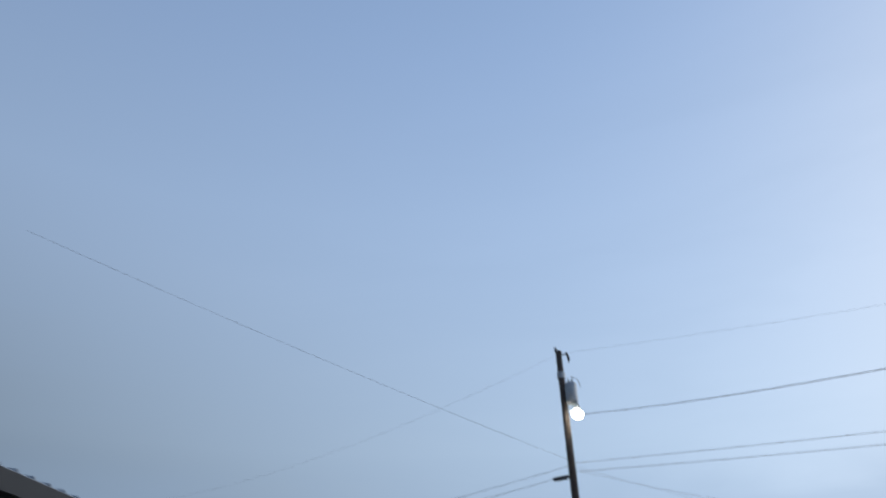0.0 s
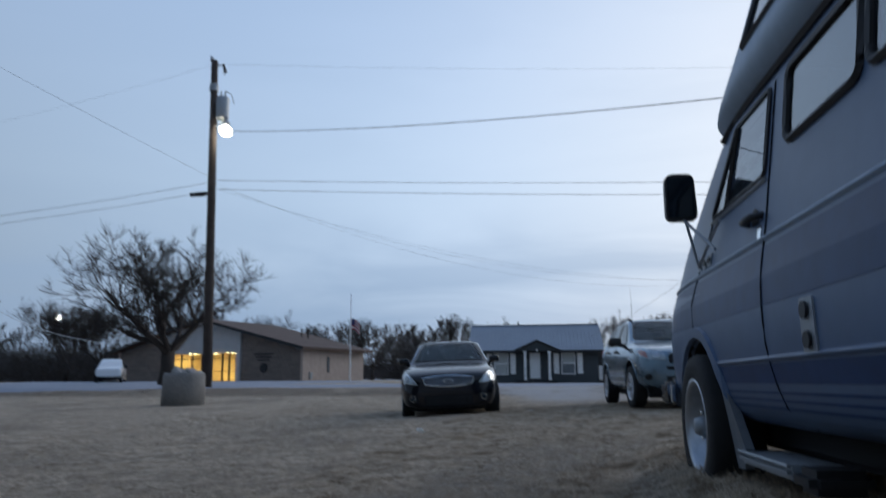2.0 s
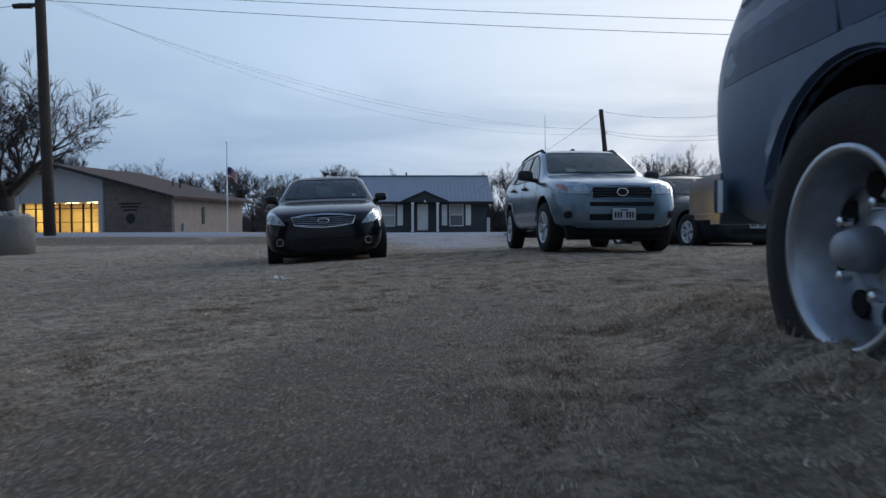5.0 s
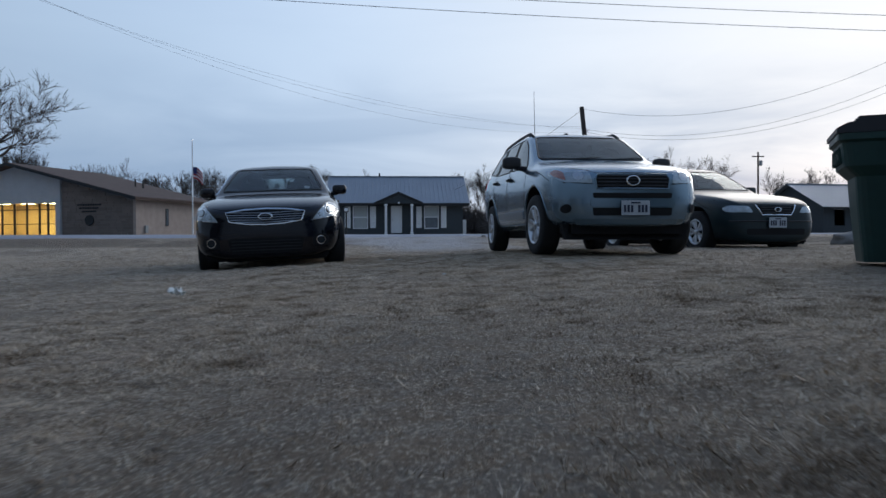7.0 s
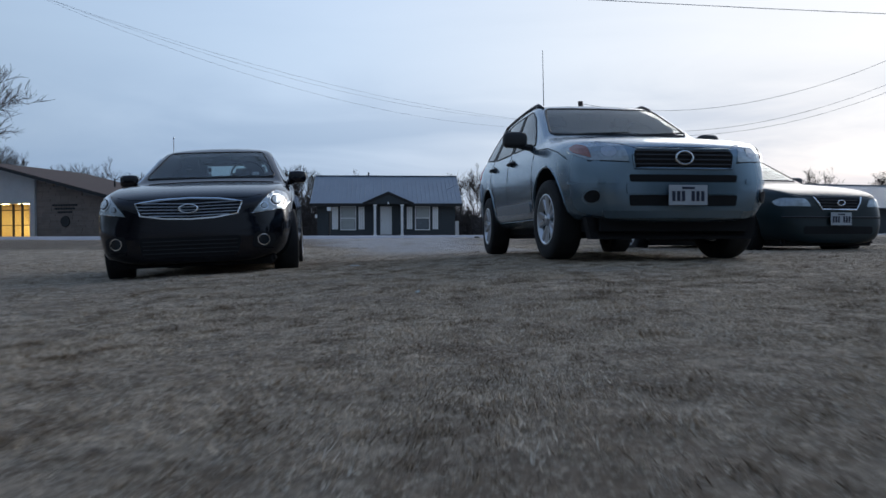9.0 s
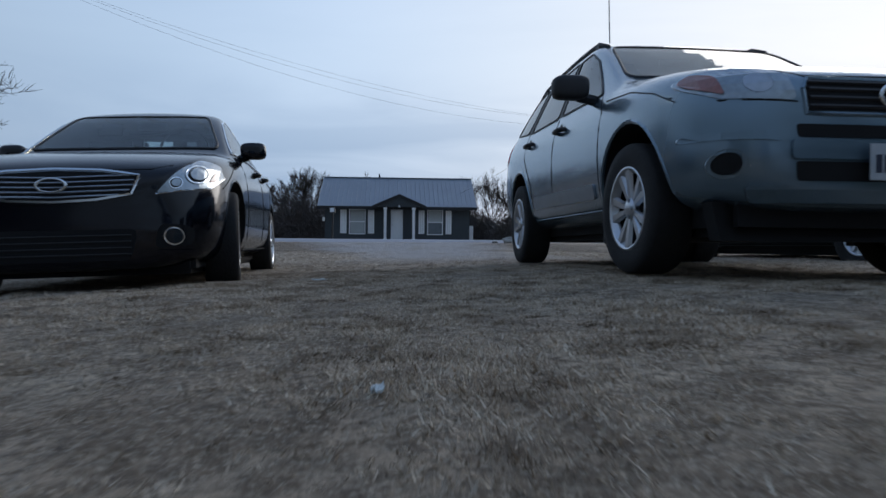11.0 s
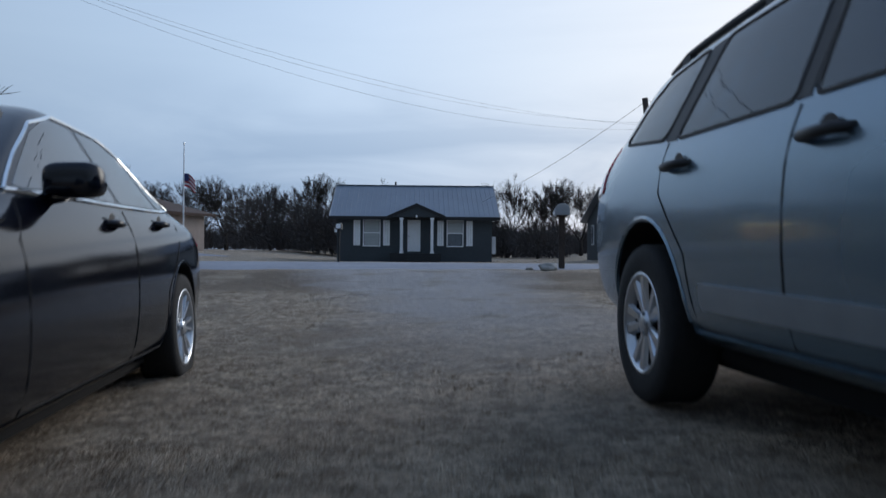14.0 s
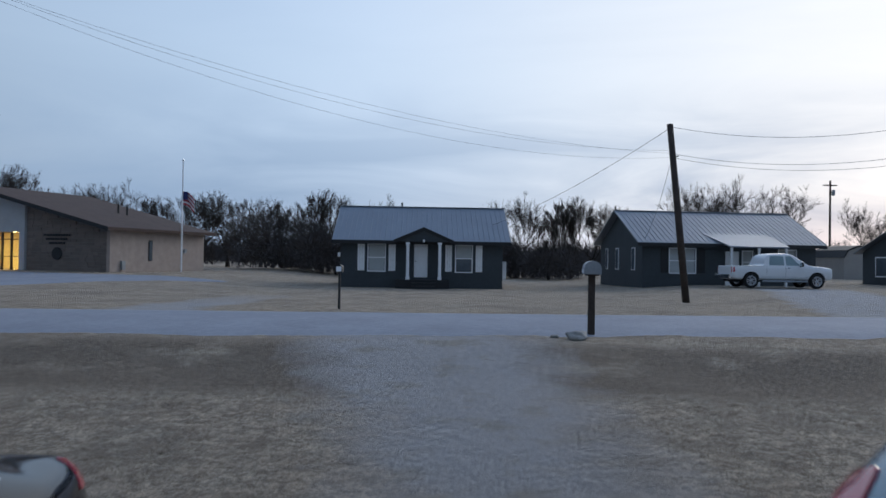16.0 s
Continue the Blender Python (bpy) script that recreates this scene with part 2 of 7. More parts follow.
def tube(bm, pts, radii, sides=8, cap=True):
    """A tapered tube along points."""
    rings = []
    for i, p in enumerate(pts):
        p = Vector(p)
        d = (Vector(pts[min(i + 1, len(pts) - 1)]) - Vector(pts[max(i - 1, 0)])).normalized()
        u = d.cross(Vector((0, 0, 1)))
        if u.length < 0.05:
            u = d.cross(Vector((1, 0, 0)))
        u.normalize()
        v = d.cross(u)
        rings.append([bm.verts.new(p + radii[i] * (math.cos(2 * math.pi * k / sides) * u + math.sin(2 * math.pi * k / sides) * v)) for k in range(sides)])
    for a, b in zip(rings, rings[1:]):
        for k in range(sides):
            bm.faces.new((a[k], a[(k + 1) % sides], b[(k + 1) % sides], b[k]))
    if cap:
        bm.faces.new(rings[0][::-1])
        bm.faces.new(rings[-1])
    return bm


def lathe(profile, sides=40, bm=None, axis="X", offset=(0, 0, 0), cap=True):
    """A solid of revolution: profile rows of (along, radius)."""
    bm = bm or bmesh.new()
    rings = []
    o = Vector(offset)
    for a, r in profile:
        ring = []
        for k in range(sides):
            c, s = r * math.cos(2 * math.pi * k / sides), r * math.sin(2 * math.pi * k / sides)
            ring.append(bm.verts.new(o + (Vector((a, c, s)) if axis == "X" else Vector((c, s, a)) if axis == "Z" else Vector((s, a, c)))))
        rings.append(ring)
    for a, b in zip(rings, rings[1:]):
        for k in range(sides):
            bm.faces.new((a[k], b[k], b[(k + 1) % sides], a[(k + 1) % sides]))
    if cap:
        bm.faces.new(rings[0])
        bm.faces.new(rings[-1][::-1])
    bmesh.ops.recalc_face_normals(bm, faces=bm.faces)
    return bm


def prism(pts, y0, y1, bm=None):
    """A flat outline in x and z, extruded along y."""
    bm = bm or bmesh.new()
    a = [bm.verts.new((x, y0, z)) for x, z in pts]
    b = [bm.verts.new((x, y1, z)) for x, z in pts]
    bm.faces.new(a)
    bm.faces.new(b[::-1])
    for i in range(len(pts)):
        j = (i + 1) % len(pts)
        bm.faces.new((a[j], a[i], b[i], b[j]))
    bmesh.ops.recalc_face_normals(bm, faces=bm.faces)
    return bm


def rounded(pts, r, n=4):
    """An outline with its corners rounded."""
    out = []
    for i in range(len(pts)):
        p, a, b = Vector(pts[i]), Vector(pts[i - 1]), Vector(pts[(i + 1) % len(pts)])
        ra = min(r, (a - p).length * 0.45)
        rb = min(r, (b - p).length * 0.45)
        s, e = p + (a - p).normalized() * ra, p + (b - p).normalized() * rb
        for k in range(n + 1):
            t = k / n
            out.append(tuple((1 - t) ** 2 * s + 2 * t * (1 - t) * p + t * t * e))
    return out


def holed_wall(w, h, thick, holes, bm=None):
    """A wall along x from 0 to w, its outer face at y = 0, with openings (x0, z0, x1, z1) through it."""
    bm = bm or bmesh.new()
    xs = sorted({0, w, *[q for o in holes for q in (o[0], o[2])]})
    zs = sorted({0, h, *[q for o in holes for q in (o[1], o[3])]})
    for xa, xb in zip(xs, xs[1:]):
        for za, zb in zip(zs, zs[1:]):
            cx, cz = (xa + xb) / 2, (za + zb) / 2
            if not any(o[0] < cx < o[2] and o[1] < cz < o[3] for o in holes):
                box(bm, xa, 0, za, xb, thick, zb)
    bmesh.ops.remove_doubles(bm, verts=bm.verts, dist=1e-4)
    seen = {}
    for f in bm.faces:
        seen.setdefault(tuple(round(c, 3) for c in f.calc_center_median()), []).append(f)
    bmesh.ops.delete(bm, geom=[f for fs in seen.values() if len(fs) > 1 for f in fs], context="FACES")
    return bm


# ---- ground ----
def smooth_step(a, b, v):
    t = min(1.0, max(0.0, (v - a) / (b - a)))
    return t * t * (3 - 2 * t)


PROFILE = [(-60, -0.3), (-6, -0.2), (0, -0.16), (6, -0.07), (10, 0.0), (16, 0.03), (21, 0.07), (24.5, 0.26), (27.5, 0.34), (31, 0.30), (36, 0.22), (44, 0.12), (53, 0.05), (80, 0.1), (140, 0.3)]


def profile_at(y):
    for (a, za), (b, zb) in zip(PROFILE, PROFILE[1:]):
        if y <= b:
            return za + (zb - za) * smooth_step(a, b, max(a, y))
    return PROFILE[-1][1]


def ground_z(x, y):
    z = profile_at(y)
    near = 1 - smooth_step(15, 23, y)
    z -= near * 0.045 * min(5.0, max(0.0, 1.0 - x))
    z += near * 0.01 * min(4.0, max(0.0, x - 1.0))
    z += 0.55 * smooth_step(-9, -18, x) * smooth_step(36, 55, y)
    z += 0.35 * smooth_step(7, 14, x) * smooth_step(33, 48, y)
    z += 0.13 * smooth_step(0.6, 1.15, x) * smooth_step(4.0, 2.4, y) * smooth_step(6.5, 4.5, x)
    # a shallow ditch along the near side of the road, bridged by the drive
    z -= 0.12 * math.exp(-((y - 22.3) / 1.1) ** 2) * smooth_step(1.6, 4.5, abs(x + 0.4))
    return z


def soil_z(x, y):
    return ground_z(x, y) + 0.02 * noise.noise((x * 0.7, y * 0.7, 0.3)) + 0.010 * noise.noise((x * 3.1, y * 3.1, 4.0)) + 0.007 * noise.noise((x * 8.3, y * 8.3, 1.7))


def axis_steps(knots):
    out = []
    for (a, b, d) in knots:
        v = a
        while v < b - 1e-6:
            out.append(v)
            v += d
    out.append(knots[-1][1])
    return out


gx = axis_steps([(-2500, -400, 700), (-400, -60, 34), (-60, -12, 2.0), (-12, -4, 0.4), (-4, -2.4, 0.14), (-2.4, 3.0, 0.05), (3.0, 5, 0.14), (5, 14, 0.5), (14, 60, 2.3), (60, 400, 34), (400, 2500, 700)])
gy = axis_steps([(-600, -60, 180), (-60, -8, 4), (-8, -4, 0.5), (-4, -2.5, 0.14), (-2.5, 13, 0.06), (13, 18, 0.14), (18, 40, 0.4), (40, 80, 2.0), (80, 300, 22), (300, 3000, 540)])
gv = [(x, y, soil_z(x, y) if abs(x) < 60 and -60 < y < 140 else ground_z(x, y)) for y in gy for x in gx]
nx = len(gx)
gf = [(j * nx + i, j * nx + i + 1, (j + 1) * nx + i + 1, (j + 1) * nx + i) for j in range(len(gy) - 1) for i in range(nx - 1)]
g_me = bpy.data.meshes.new("ground")
g_me.from_pydata(gv, [], gf)
for f in g_me.polygons:
    f.use_smooth = True


def rut_at(x, y):
    """How far a spot lies in the old worn ruts, 0 to 1."""
    off = abs(x + 0.5 * noise.noise((x * 0.8, y * 0.8, 5.0)) - (0.26 * y - 0.70))
    return smooth_step(0.80, 0.35, off) * smooth_step(6.0, 2.5, y)


def ground_material():
    """Dead winter grass with bare patches and a worn gravel drive down to the road."""
    m = bpy.data.materials.new("winter_turf")
    m.use_nodes = True
    n, l = m.node_tree.nodes, m.node_tree.links
    b = n["Principled BSDF"]
    b.inputs["Roughness"].default_value = 0.95
    b.inputs["Specular IOR Level"].default_value = 0.2
    co = n.new("ShaderNodeTexCoord")
    sep = n.new("ShaderNodeSeparateXYZ")
    l.new(co.outputs["Object"], sep.inputs[0])

    def nz(scale, detail=5, rough=0.6):
        t = n.new("ShaderNodeTexNoise")
        t.inputs["Scale"].default_value, t.inputs["Detail"].default_value, t.inputs["Roughness"].default_value = scale, detail, rough
        l.new(co.outputs["Object"], t.inputs["Vector"])
        return t.outputs[0]

    def ma(op, a, c=None, clamp=False):
        q = n.new("ShaderNodeMath")
        q.operation, q.use_clamp = op, clamp
        for i, v in enumerate((a, c)):
            if v is None:
                continue
            if isinstance(v, (int, float)):
                q.inputs[i].default_value = v
            else:
                l.new(v, q.inputs[i])
        return q.outputs[0]

    def mx(f, a, c):
        q = n.new("ShaderNodeMix")
        q.data_type = "RGBA"
        for s, v in ((q.inputs[0], f), (q.inputs[6], a), (q.inputs[7], c)):
            if isinstance(v, tuple):
                s.default_value = (*v, 1)
            else:
                l.new(v, s)
        return q.outputs[2]

    def rng(v, a, c):
        q = n.new("ShaderNodeMapRange")
        q.inputs[1].default_value, q.inputs[2].default_value = a, c
        l.new(v, q.inputs[0])
        return q.outputs[0]

    grass = mx(rng(nz(1.6), 0.38, 0.62), (0.57, 0.455, 0.345), (0.75, 0.635, 0.495))
    grass = mx(rng(nz(0.45, 4), 0.50, 0.62), grass, (0.30, 0.25, 0.20))
    grass = mx(rng(nz(0.9, 3), 0.55, 0.68), grass, (0.74, 0.635, 0.50))
    # an old pair of wheel ruts worn greyer than the rest
    rut = ma("ABSOLUTE", ma("SUBTRACT", ma("ADD", sep.outputs[0], ma("MULTIPLY", ma("SUBTRACT", nz(0.8, 4), 0.5), 1.6)), ma("SUBTRACT", ma("MULTIPLY", sep.outputs[1], 0.26), 0.70)))
    rut = ma("MULTIPLY", rng(ma("SUBTRACT", 0.66, rut), -0.15, 0.25), rng(ma("SUBTRACT", 0.0, sep.outputs[1]), -6.0, -2.5))
    grass = mx(ma("MULTIPLY", rut, 0.85), grass, (0.19, 0.178, 0.165))
    grass = mx(rng(nz(5.0, 6, 0.7), 0.47, 0.60), grass, (0.31, 0.245, 0.185))
    weeds = ma("MULTIPLY", rng(ma("SUBTRACT", 2.4, ma("ABSOLUTE", ma("SUBTRACT", sep.outputs[1], 22.3))), 0.0, 1.0), rng(nz(0.55, 5), 0.30, 0.46))
    grass = mx(weeds, grass, (0.135, 0.102, 0.078))
    bare = ma("MULTIPLY", rng(nz(1.15, 5, 0.62), 0.60, 0.68), 0.8)
    grass = mx(bare, grass, (0.13, 0.105, 0.085))
    grass = mx(rng(nz(14.0, 5, 0.65), 0.50, 0.60), grass, (0.28, 0.22, 0.165))
    grass = mx(rng(nz(34, 6, 0.72), 0.46, 0.64), grass, (0.24, 0.195, 0.155))
    grass = mx(rng(nz(90, 4, 0.7), 0.52, 0.66), grass, (0.80, 0.71, 0.58))
    gravel = mx(rng(nz(40, 6, 0.7), 0.35, 0.7), (0.42, 0.412, 0.415), (0.58, 0.568, 0.57))
    gravel = mx(rng(nz(1.3, 5), 0.54, 0.68), gravel, (0.42, 0.39, 0.35))
    # the drive: a band round x = 0.35, wider at the road
    wob = ma("MULTIPLY", ma("SUBTRACT", nz(0.9, 5), 0.5), 2.0)
    half = ma("ADD", 1.15, ma("MULTIPLY", rng(sep.outputs[1], 18.0, 24.0), 1.0))
    mid = ma("ABSOLUTE", ma("SUBTRACT", ma("ADD", sep.outputs[0], wob), ma("SUBTRACT", 0.75, ma("MULTIPLY", rng(sep.outputs[1], 14.0, 24.5), 1.8))))
    band = rng(ma("SUBTRACT", half, mid), -0.55, 0.65)
    along = ma("MULTIPLY", rng(sep.outputs[1], 12.0, 17.5), rng(ma("SUBTRACT", 0.0, sep.outputs[1]), -26.0, -25.0))
    worn = ma("MULTIPLY", ma("MULTIPLY", band, along), rng(nz(2.2, 5), 0.16, 0.36))
    path = ma("SUBTRACT", 1.3, ma("ABSOLUTE", ma("ADD", ma("ADD", sep.outputs[0], wob), 8.4)))
    path = ma("MULTIPLY", rng(path, -0.1, 0.5), rng(ma("SUBTRACT", 0.0, sep.outputs[1]), -42.0, -33.0))
    drive = ma("SUBTRACT", 2.6, ma("ABSOLUTE", ma("SUBTRACT", ma("ADD", sep.outputs[0], wob), ma("ADD", 12.5, ma("MULTIPLY", rng(sep.outputs[1], 33.0, 52.0), 5.0)))))
    drive = ma("MULTIPLY", rng(drive, -0.1, 0.6), rng(ma("SUBTRACT", 0.0, sep.outputs[1]), -56.0, -50.0))
    beyond = ma("MULTIPLY", ma("MAXIMUM", path, drive), rng(sep.outputs[1], 28.0, 29.0))
    col = mx(ma("MAXIMUM", worn, beyond), grass, gravel)
    l.new(col, b.inputs["Base Color"])
    bn = n.new("ShaderNodeBump")
    bn.inputs["Strength"].default_value, bn.inputs["Distance"].default_value = 1.0, 0.06
    l.new(ma("ADD", nz(60, 6, 0.75), ma("MULTIPLY", nz(8, 5, 0.65), 2.2)), bn.inputs["Height"])
    l.new(bn.outputs[0], b.inputs["Normal"])
    return m


g_me.materials.append(ground_material())
ground = tagged(new("ground", g_me), "dead brown winter grass with a worn gravel drive", "ground", kind="structure")


def strip(name, near, far, mat, label, lift, x0=-400.0, x1=400.0, step=2.0):
    """A paved strip between two edge lines y(x), lying on the ground."""
    xs = axis_steps([(x0, -40, 20), (-40, 40, 1.0), (40, x1, 20)]) if x1 > 40 else axis_steps([(x0, x1, step)])
    vs, fs, k = [], [], 9
    for x in xs:
        for i in range(k):
            y = near(x) + (far(x) - near(x)) * i / (k - 1)
            vs.append((x, y, ground_z(x, y) + lift * (1 if 0 < i < k - 1 else -1.5)))
    for j in range(len(xs) - 1):
        for i in range(k - 1):
            fs.append((j * k + i, (j + 1) * k + i, (j + 1) * k + i + 1, j * k + i + 1))
    me = bpy.data.meshes.new(name)
    me.from_pydata(vs, [], fs)
    for f in me.polygons:
        f.use_smooth = True
    me.materials.append(mat)
    return tagged(new(name, me), label, name.replace("_", " "), kind="structure")


strip("road", lambda x: 24.9 + 0.10 * x + 0.12 * noise.noise((x * 0.6, 0, 0)), lambda x: 31.0 + 0.14 * x + 0.1 * noise.noise((x * 0.5, 3, 0)), M_ASPHALT, "grey worn two-lane asphalt road with rough grass edges", 0.035)


# ---- buildings ----
def on_ground(x, y, rz=0.0, dz=0.0, rx=0.0, ry=0.0):
    return pose(x, y, ground_z(x, y) + dz, rx, ry, rz)


def window_unit(parent, x0, z0, x1, z1, y, lower_open=False, name="window"):
    """A sash window in an opening of a wall whose outer face is at y."""
    bm = bmesh.new()
    t = 0.06
    for a in ((x0 - t, z0 - t, x0, z1 + t), (x1, z0 - t, x1 + t, z1 + t), (x0, z1, x1, z1 + t), (x0, z0 - t, x1, z0)):
        box(bm, a[0], y - 0.03, a[1], a[2], y + 0.05, a[3])
    zm = (z0 + z1) / 2
    box(bm, x0, y + 0.0, zm - 0.03, x1, y + 0.04, zm + 0.03)
    win = part(name, bm, M_TRIM_WHITE, parent, "white sash window frame")
    part("pane", boxed(x0 + 0.002, y + 0.045, z0 + 0.002, x1 - 0.002, y + 0.052, z1 - 0.002), M_WIN_GLASS, win)
    for za, zb in ((zm + 0.03, z1), (z0, zm - 0.03)):
        if lower_open and za == z0:
            continue
        bm = bmesh.new()
        rows = [[bm.verts.new((x, y + 0.030 + 0.008 * (q % 2), za + (zb - za) * q / 18)) for x in (x0 + 0.03, x1 - 0.03)] for q in range(19)]
        for a, b in zip(rows, rows[1:]):
            bm.faces.new((a[0], a[1], b[1], b[0]))
        part("blind", bm, M_BLIND, win, "pale pleated blind")
    return win


def shutter(parent, x0, z0, x1, z1, y):
    bm = boxed(x0, y - 0.04, z0, x1, y - 0.003, z1, 0.006)
    s = part("shutter", bm, M_TRIM_WHITE, parent, "white board shutter")
    for xa in (x0 + (x1 - x0) / 3, x0 + 2 * (x1 - x0) / 3):
        part("board_joint", boxed(xa - 0.006, y - 0.0435, z0 + 0.02, xa + 0.006, y - 0.0402, z1 - 0.02), M_BLIND, s)


def gable_house(name, m, w, d, h, rise, label, holes, over=0.45, rib=0.3, base=0.0):
    """A single-storey house along x with its ridge along x, front wall on y = 0."""
    ob = thing(name, m, label, "house")
    fl = -1.0
    bm = holed_wall(w, h - fl, 0.16, [(a, b - fl, c, e - fl) for a, b, c, e in holes])
    for v in bm.verts:
        v.co.z += fl
    part("front_wall", bm, M_SIDING, ob)
    part("back_wall", boxed(0, d - 0.16, fl, w, d, h), M_SIDING, ob)
    for x0 in (0.0, w - 0.16):
        gw = prism([(0.162, fl), (d - 0.162, fl), (d - 0.162, h + rise * 0.324 / d), (d / 2, h + rise), (0.162, h + rise * 0.324 / d)], x0, x0 + 0.16)
        for v in gw.verts:
            v.co = Vector((v.co.y, v.co.x, v.co.z))
        bmesh.ops.recalc_face_normals(gw, faces=gw.faces)
        part("gable_wall", gw, M_SIDING, ob)
    part("inner_floor", boxed(0.17, 0.17, 0.0, w - 0.17, d - 0.17, 0.05), M_TRIM_DARK, ob)
    slope = rise / (d / 2)
    for side in (0, 1):
        bm = bmesh.new()
        ys = (-over, d / 2)
        za, zb = h - over * slope + 0.06, h + rise + 0.06
        pts = [(-over, ys[0], za), (w + over, ys[0], za), (w + over, ys[1], zb), (-over, ys[1], zb)]
        lo = [bm.verts.new(p) for p in pts]
        hi = [bm.verts.new((p[0], p[1], p[2] + 0.05)) for p in pts]
        bm.faces.new(lo[::-1])
        bm.faces.new(hi)
        for i in range(4):
            bm.faces.new((lo[i], lo[(i + 1) % 4], hi[(i + 1) % 4], hi[i]))
        if side:
            for v in bm.verts:
                v.co.y = d - v.co.y
            bmesh.ops.reverse_faces(bm, faces=bm.faces)
        roof = part("roof_slope", bm, M_ROOF_METAL, ob, "pale ribbed metal roof sheets")
        if not side:
            n = int((w + 2 * over) / rib)
            for i in range(n + 1):
                x = -over + 0.02 + i * (w + 2 * over - 0.04) / n
                rb = bmesh.new()
                a = [rb.verts.new((x + q[0], ys[0] - 0.005, za + 0.05 + q[1])) for q in ((-0.02, 0), (0.02, 0), (0.012, 0.025), (-0.012, 0.025))]
                b = [rb.verts.new((x + q[0], ys[1], zb + 0.05 + q[1])) for q in ((-0.02, 0), (0.02, 0), (0.012, 0.025), (-0.012, 0.025))]
                rb.faces.new(a)
                rb.faces.new(b[::-1])
                for k in range(4):
                    rb.faces.new((a[k], b[k], b[(k + 1) % 4], a[(k + 1) % 4]))
                bmesh.ops.recalc_face_normals(rb, faces=rb.faces)
                part("roof_rib", rb, M_ROOF_METAL, roof)
            part("fascia", boxed(-over, -over - 0.03, za - 0.16, w + over, -over - 0.002, za + 0.03), M_TRIM_DARK, ob)
    part("ridge_cap", boxed(-over - 0.02, d / 2 - 0.12, h + rise + 0.10, w + over + 0.02, d / 2 + 0.12, h + rise + 0.14), M_ROOF_METAL, ob)
    return ob


def porch(ob, x0, x1, z_eave, z_peak, y_out, over=0.45):
    """A small front gable over a door, on two posts."""
    xm = (x0 + x1) / 2
    for s in (-1, 1):
        bm = bmesh.new()
        xe = x0 if s < 0 else x1
        pts = [(xe, -y_out, z_eave), (xm, -y_out, z_peak), (xm, 2.2, z_peak), (xe, 0.6, z_eave)]
        lo = [bm.verts.new(p) for p in pts]
        hi = [bm.verts.new((p[0], p[1], p[2] + 0.07)) for p in pts]
        bm.faces.new(lo)
        bm.faces.new(hi)
        for i in range(4):
            bm.faces.new((lo[i], lo[(i + 1) % 4], hi[(i + 1) % 4], hi[i]))
        bmesh.ops.recalc_face_normals(bm, faces=bm.faces)
        part("porch_roof", bm, M_ROOF_METAL, ob)
        bm = prism([(xe, z_eave - 0.14), (xe, z_eave + 0.05), (xm, z_peak + 0.05), (xm, z_peak - 0.16)], -y_out - 0.04, -y_out - 0.003)
        part("barge_board", bm, M_TRIM_DARK, ob)
    part("porch_gable", prism([(x0 + 0.3, z_eave - 0.02), (x1 - 0.3, z_eave - 0.02), (xm, z_peak - 0.12)], -y_out + 0.03, -y_out + 0.09), M_SIDING, ob)


H1 = gable_house("house", pose(-7.72, 53.2, 0.03, 0, 0, 4), 9.3, 7.4, 2.85, 1.95,
                 "small charcoal cottage with white shutters and metal roof",
                 [(1.6, 0.98, 2.53, 2.5), (4.2, 0.62, 5.0, 2.56), (6.62, 0.98, 7.52, 2.5)])
window_unit(H1, 1.6, 0.98, 2.53, 2.5, 0.0)
window_unit(H1, 6.62, 0.98, 7.52, 2.5, 0.0, True)
for xa, xb in ((0.98, 1.38), (2.75, 3.15), (6.0, 6.38), (7.75, 8.13)):
    shutter(H1, xa, 0.98, xb, 2.5, 0.0)
dr = part("door", boxed(4.21, 0.03, 0.63, 4.99, 0.07, 2.55, 0.005), M_DOOR_WHITE, H1, "plain white front door")
part("door_knob", lathe([(0, 0.012), (0.03, 0.014), (0.035, 0.03), (0.06, 0.03), (0.07, 0.01)], 12, axis="Y", offset=(4.29, -0.04, 1.55)), M_BLACK_PLASTIC, dr)
for i in range(2):
    for j in range(3):
        part("door_panel", boxed(4.30 + i * 0.34, 0.018, 0.75 + j * 0.6, 4.58 + i * 0.34, 0.029, 1.2 + j * 0.6, 0.004), M_DOOR_WHITE, dr)
porch(H1, 3.05, 6.45, 2.68, 3.42, 0.95)
part("porch_deck", boxed(3.2, -1.0, -0.6, 6.2, -0.003, 0.52), M_TRIM_DARK, H1)
for i in range(2):
    part("step", boxed(4.1, -1.35 - 0.32 * i, -0.6, 5.4, -1.003 - 0.32 * i, 0.36 - 0.18 * i), M_TRIM_DARK, H1)
for x in (3.78, 5.58):
    bm = boxed(x, -0.92, 0.523, x + 0.17, -0.75, 2.6, 0.008)
    box(bm, x - 0.03, -0.95, 0.522, x + 0.2, -0.72, 0.66)
    box(bm, x - 0.03, -0.95, 2.5, x + 0.2, -0.72, 2.62)
    part("porch_post", bm, M_TRIM_WHITE, H1, "white square porch post")
part("porch_light", lathe([(0, 0.03), (0.03, 0.06), (0.14, 0.05), (0.16, 0.01)], 12, axis="Z", offset=(4.75, -0.98, 2.62)), M_TRIM_WHITE, H1)
part("vent_pipe", tube(bmesh.new(), [(3.35, 4.6, 4.3), (3.35, 4.6, 5.25)], [0.06, 0.06], 10), M_TRIM_DARK, H1)
part("utility_cabinet", boxed(9.32, 2.0, 0.5, 9.75, 2.6, 1.6, 0.02), M_TRIM_WHITE, H1, "white meter cabinet on the gable wall")
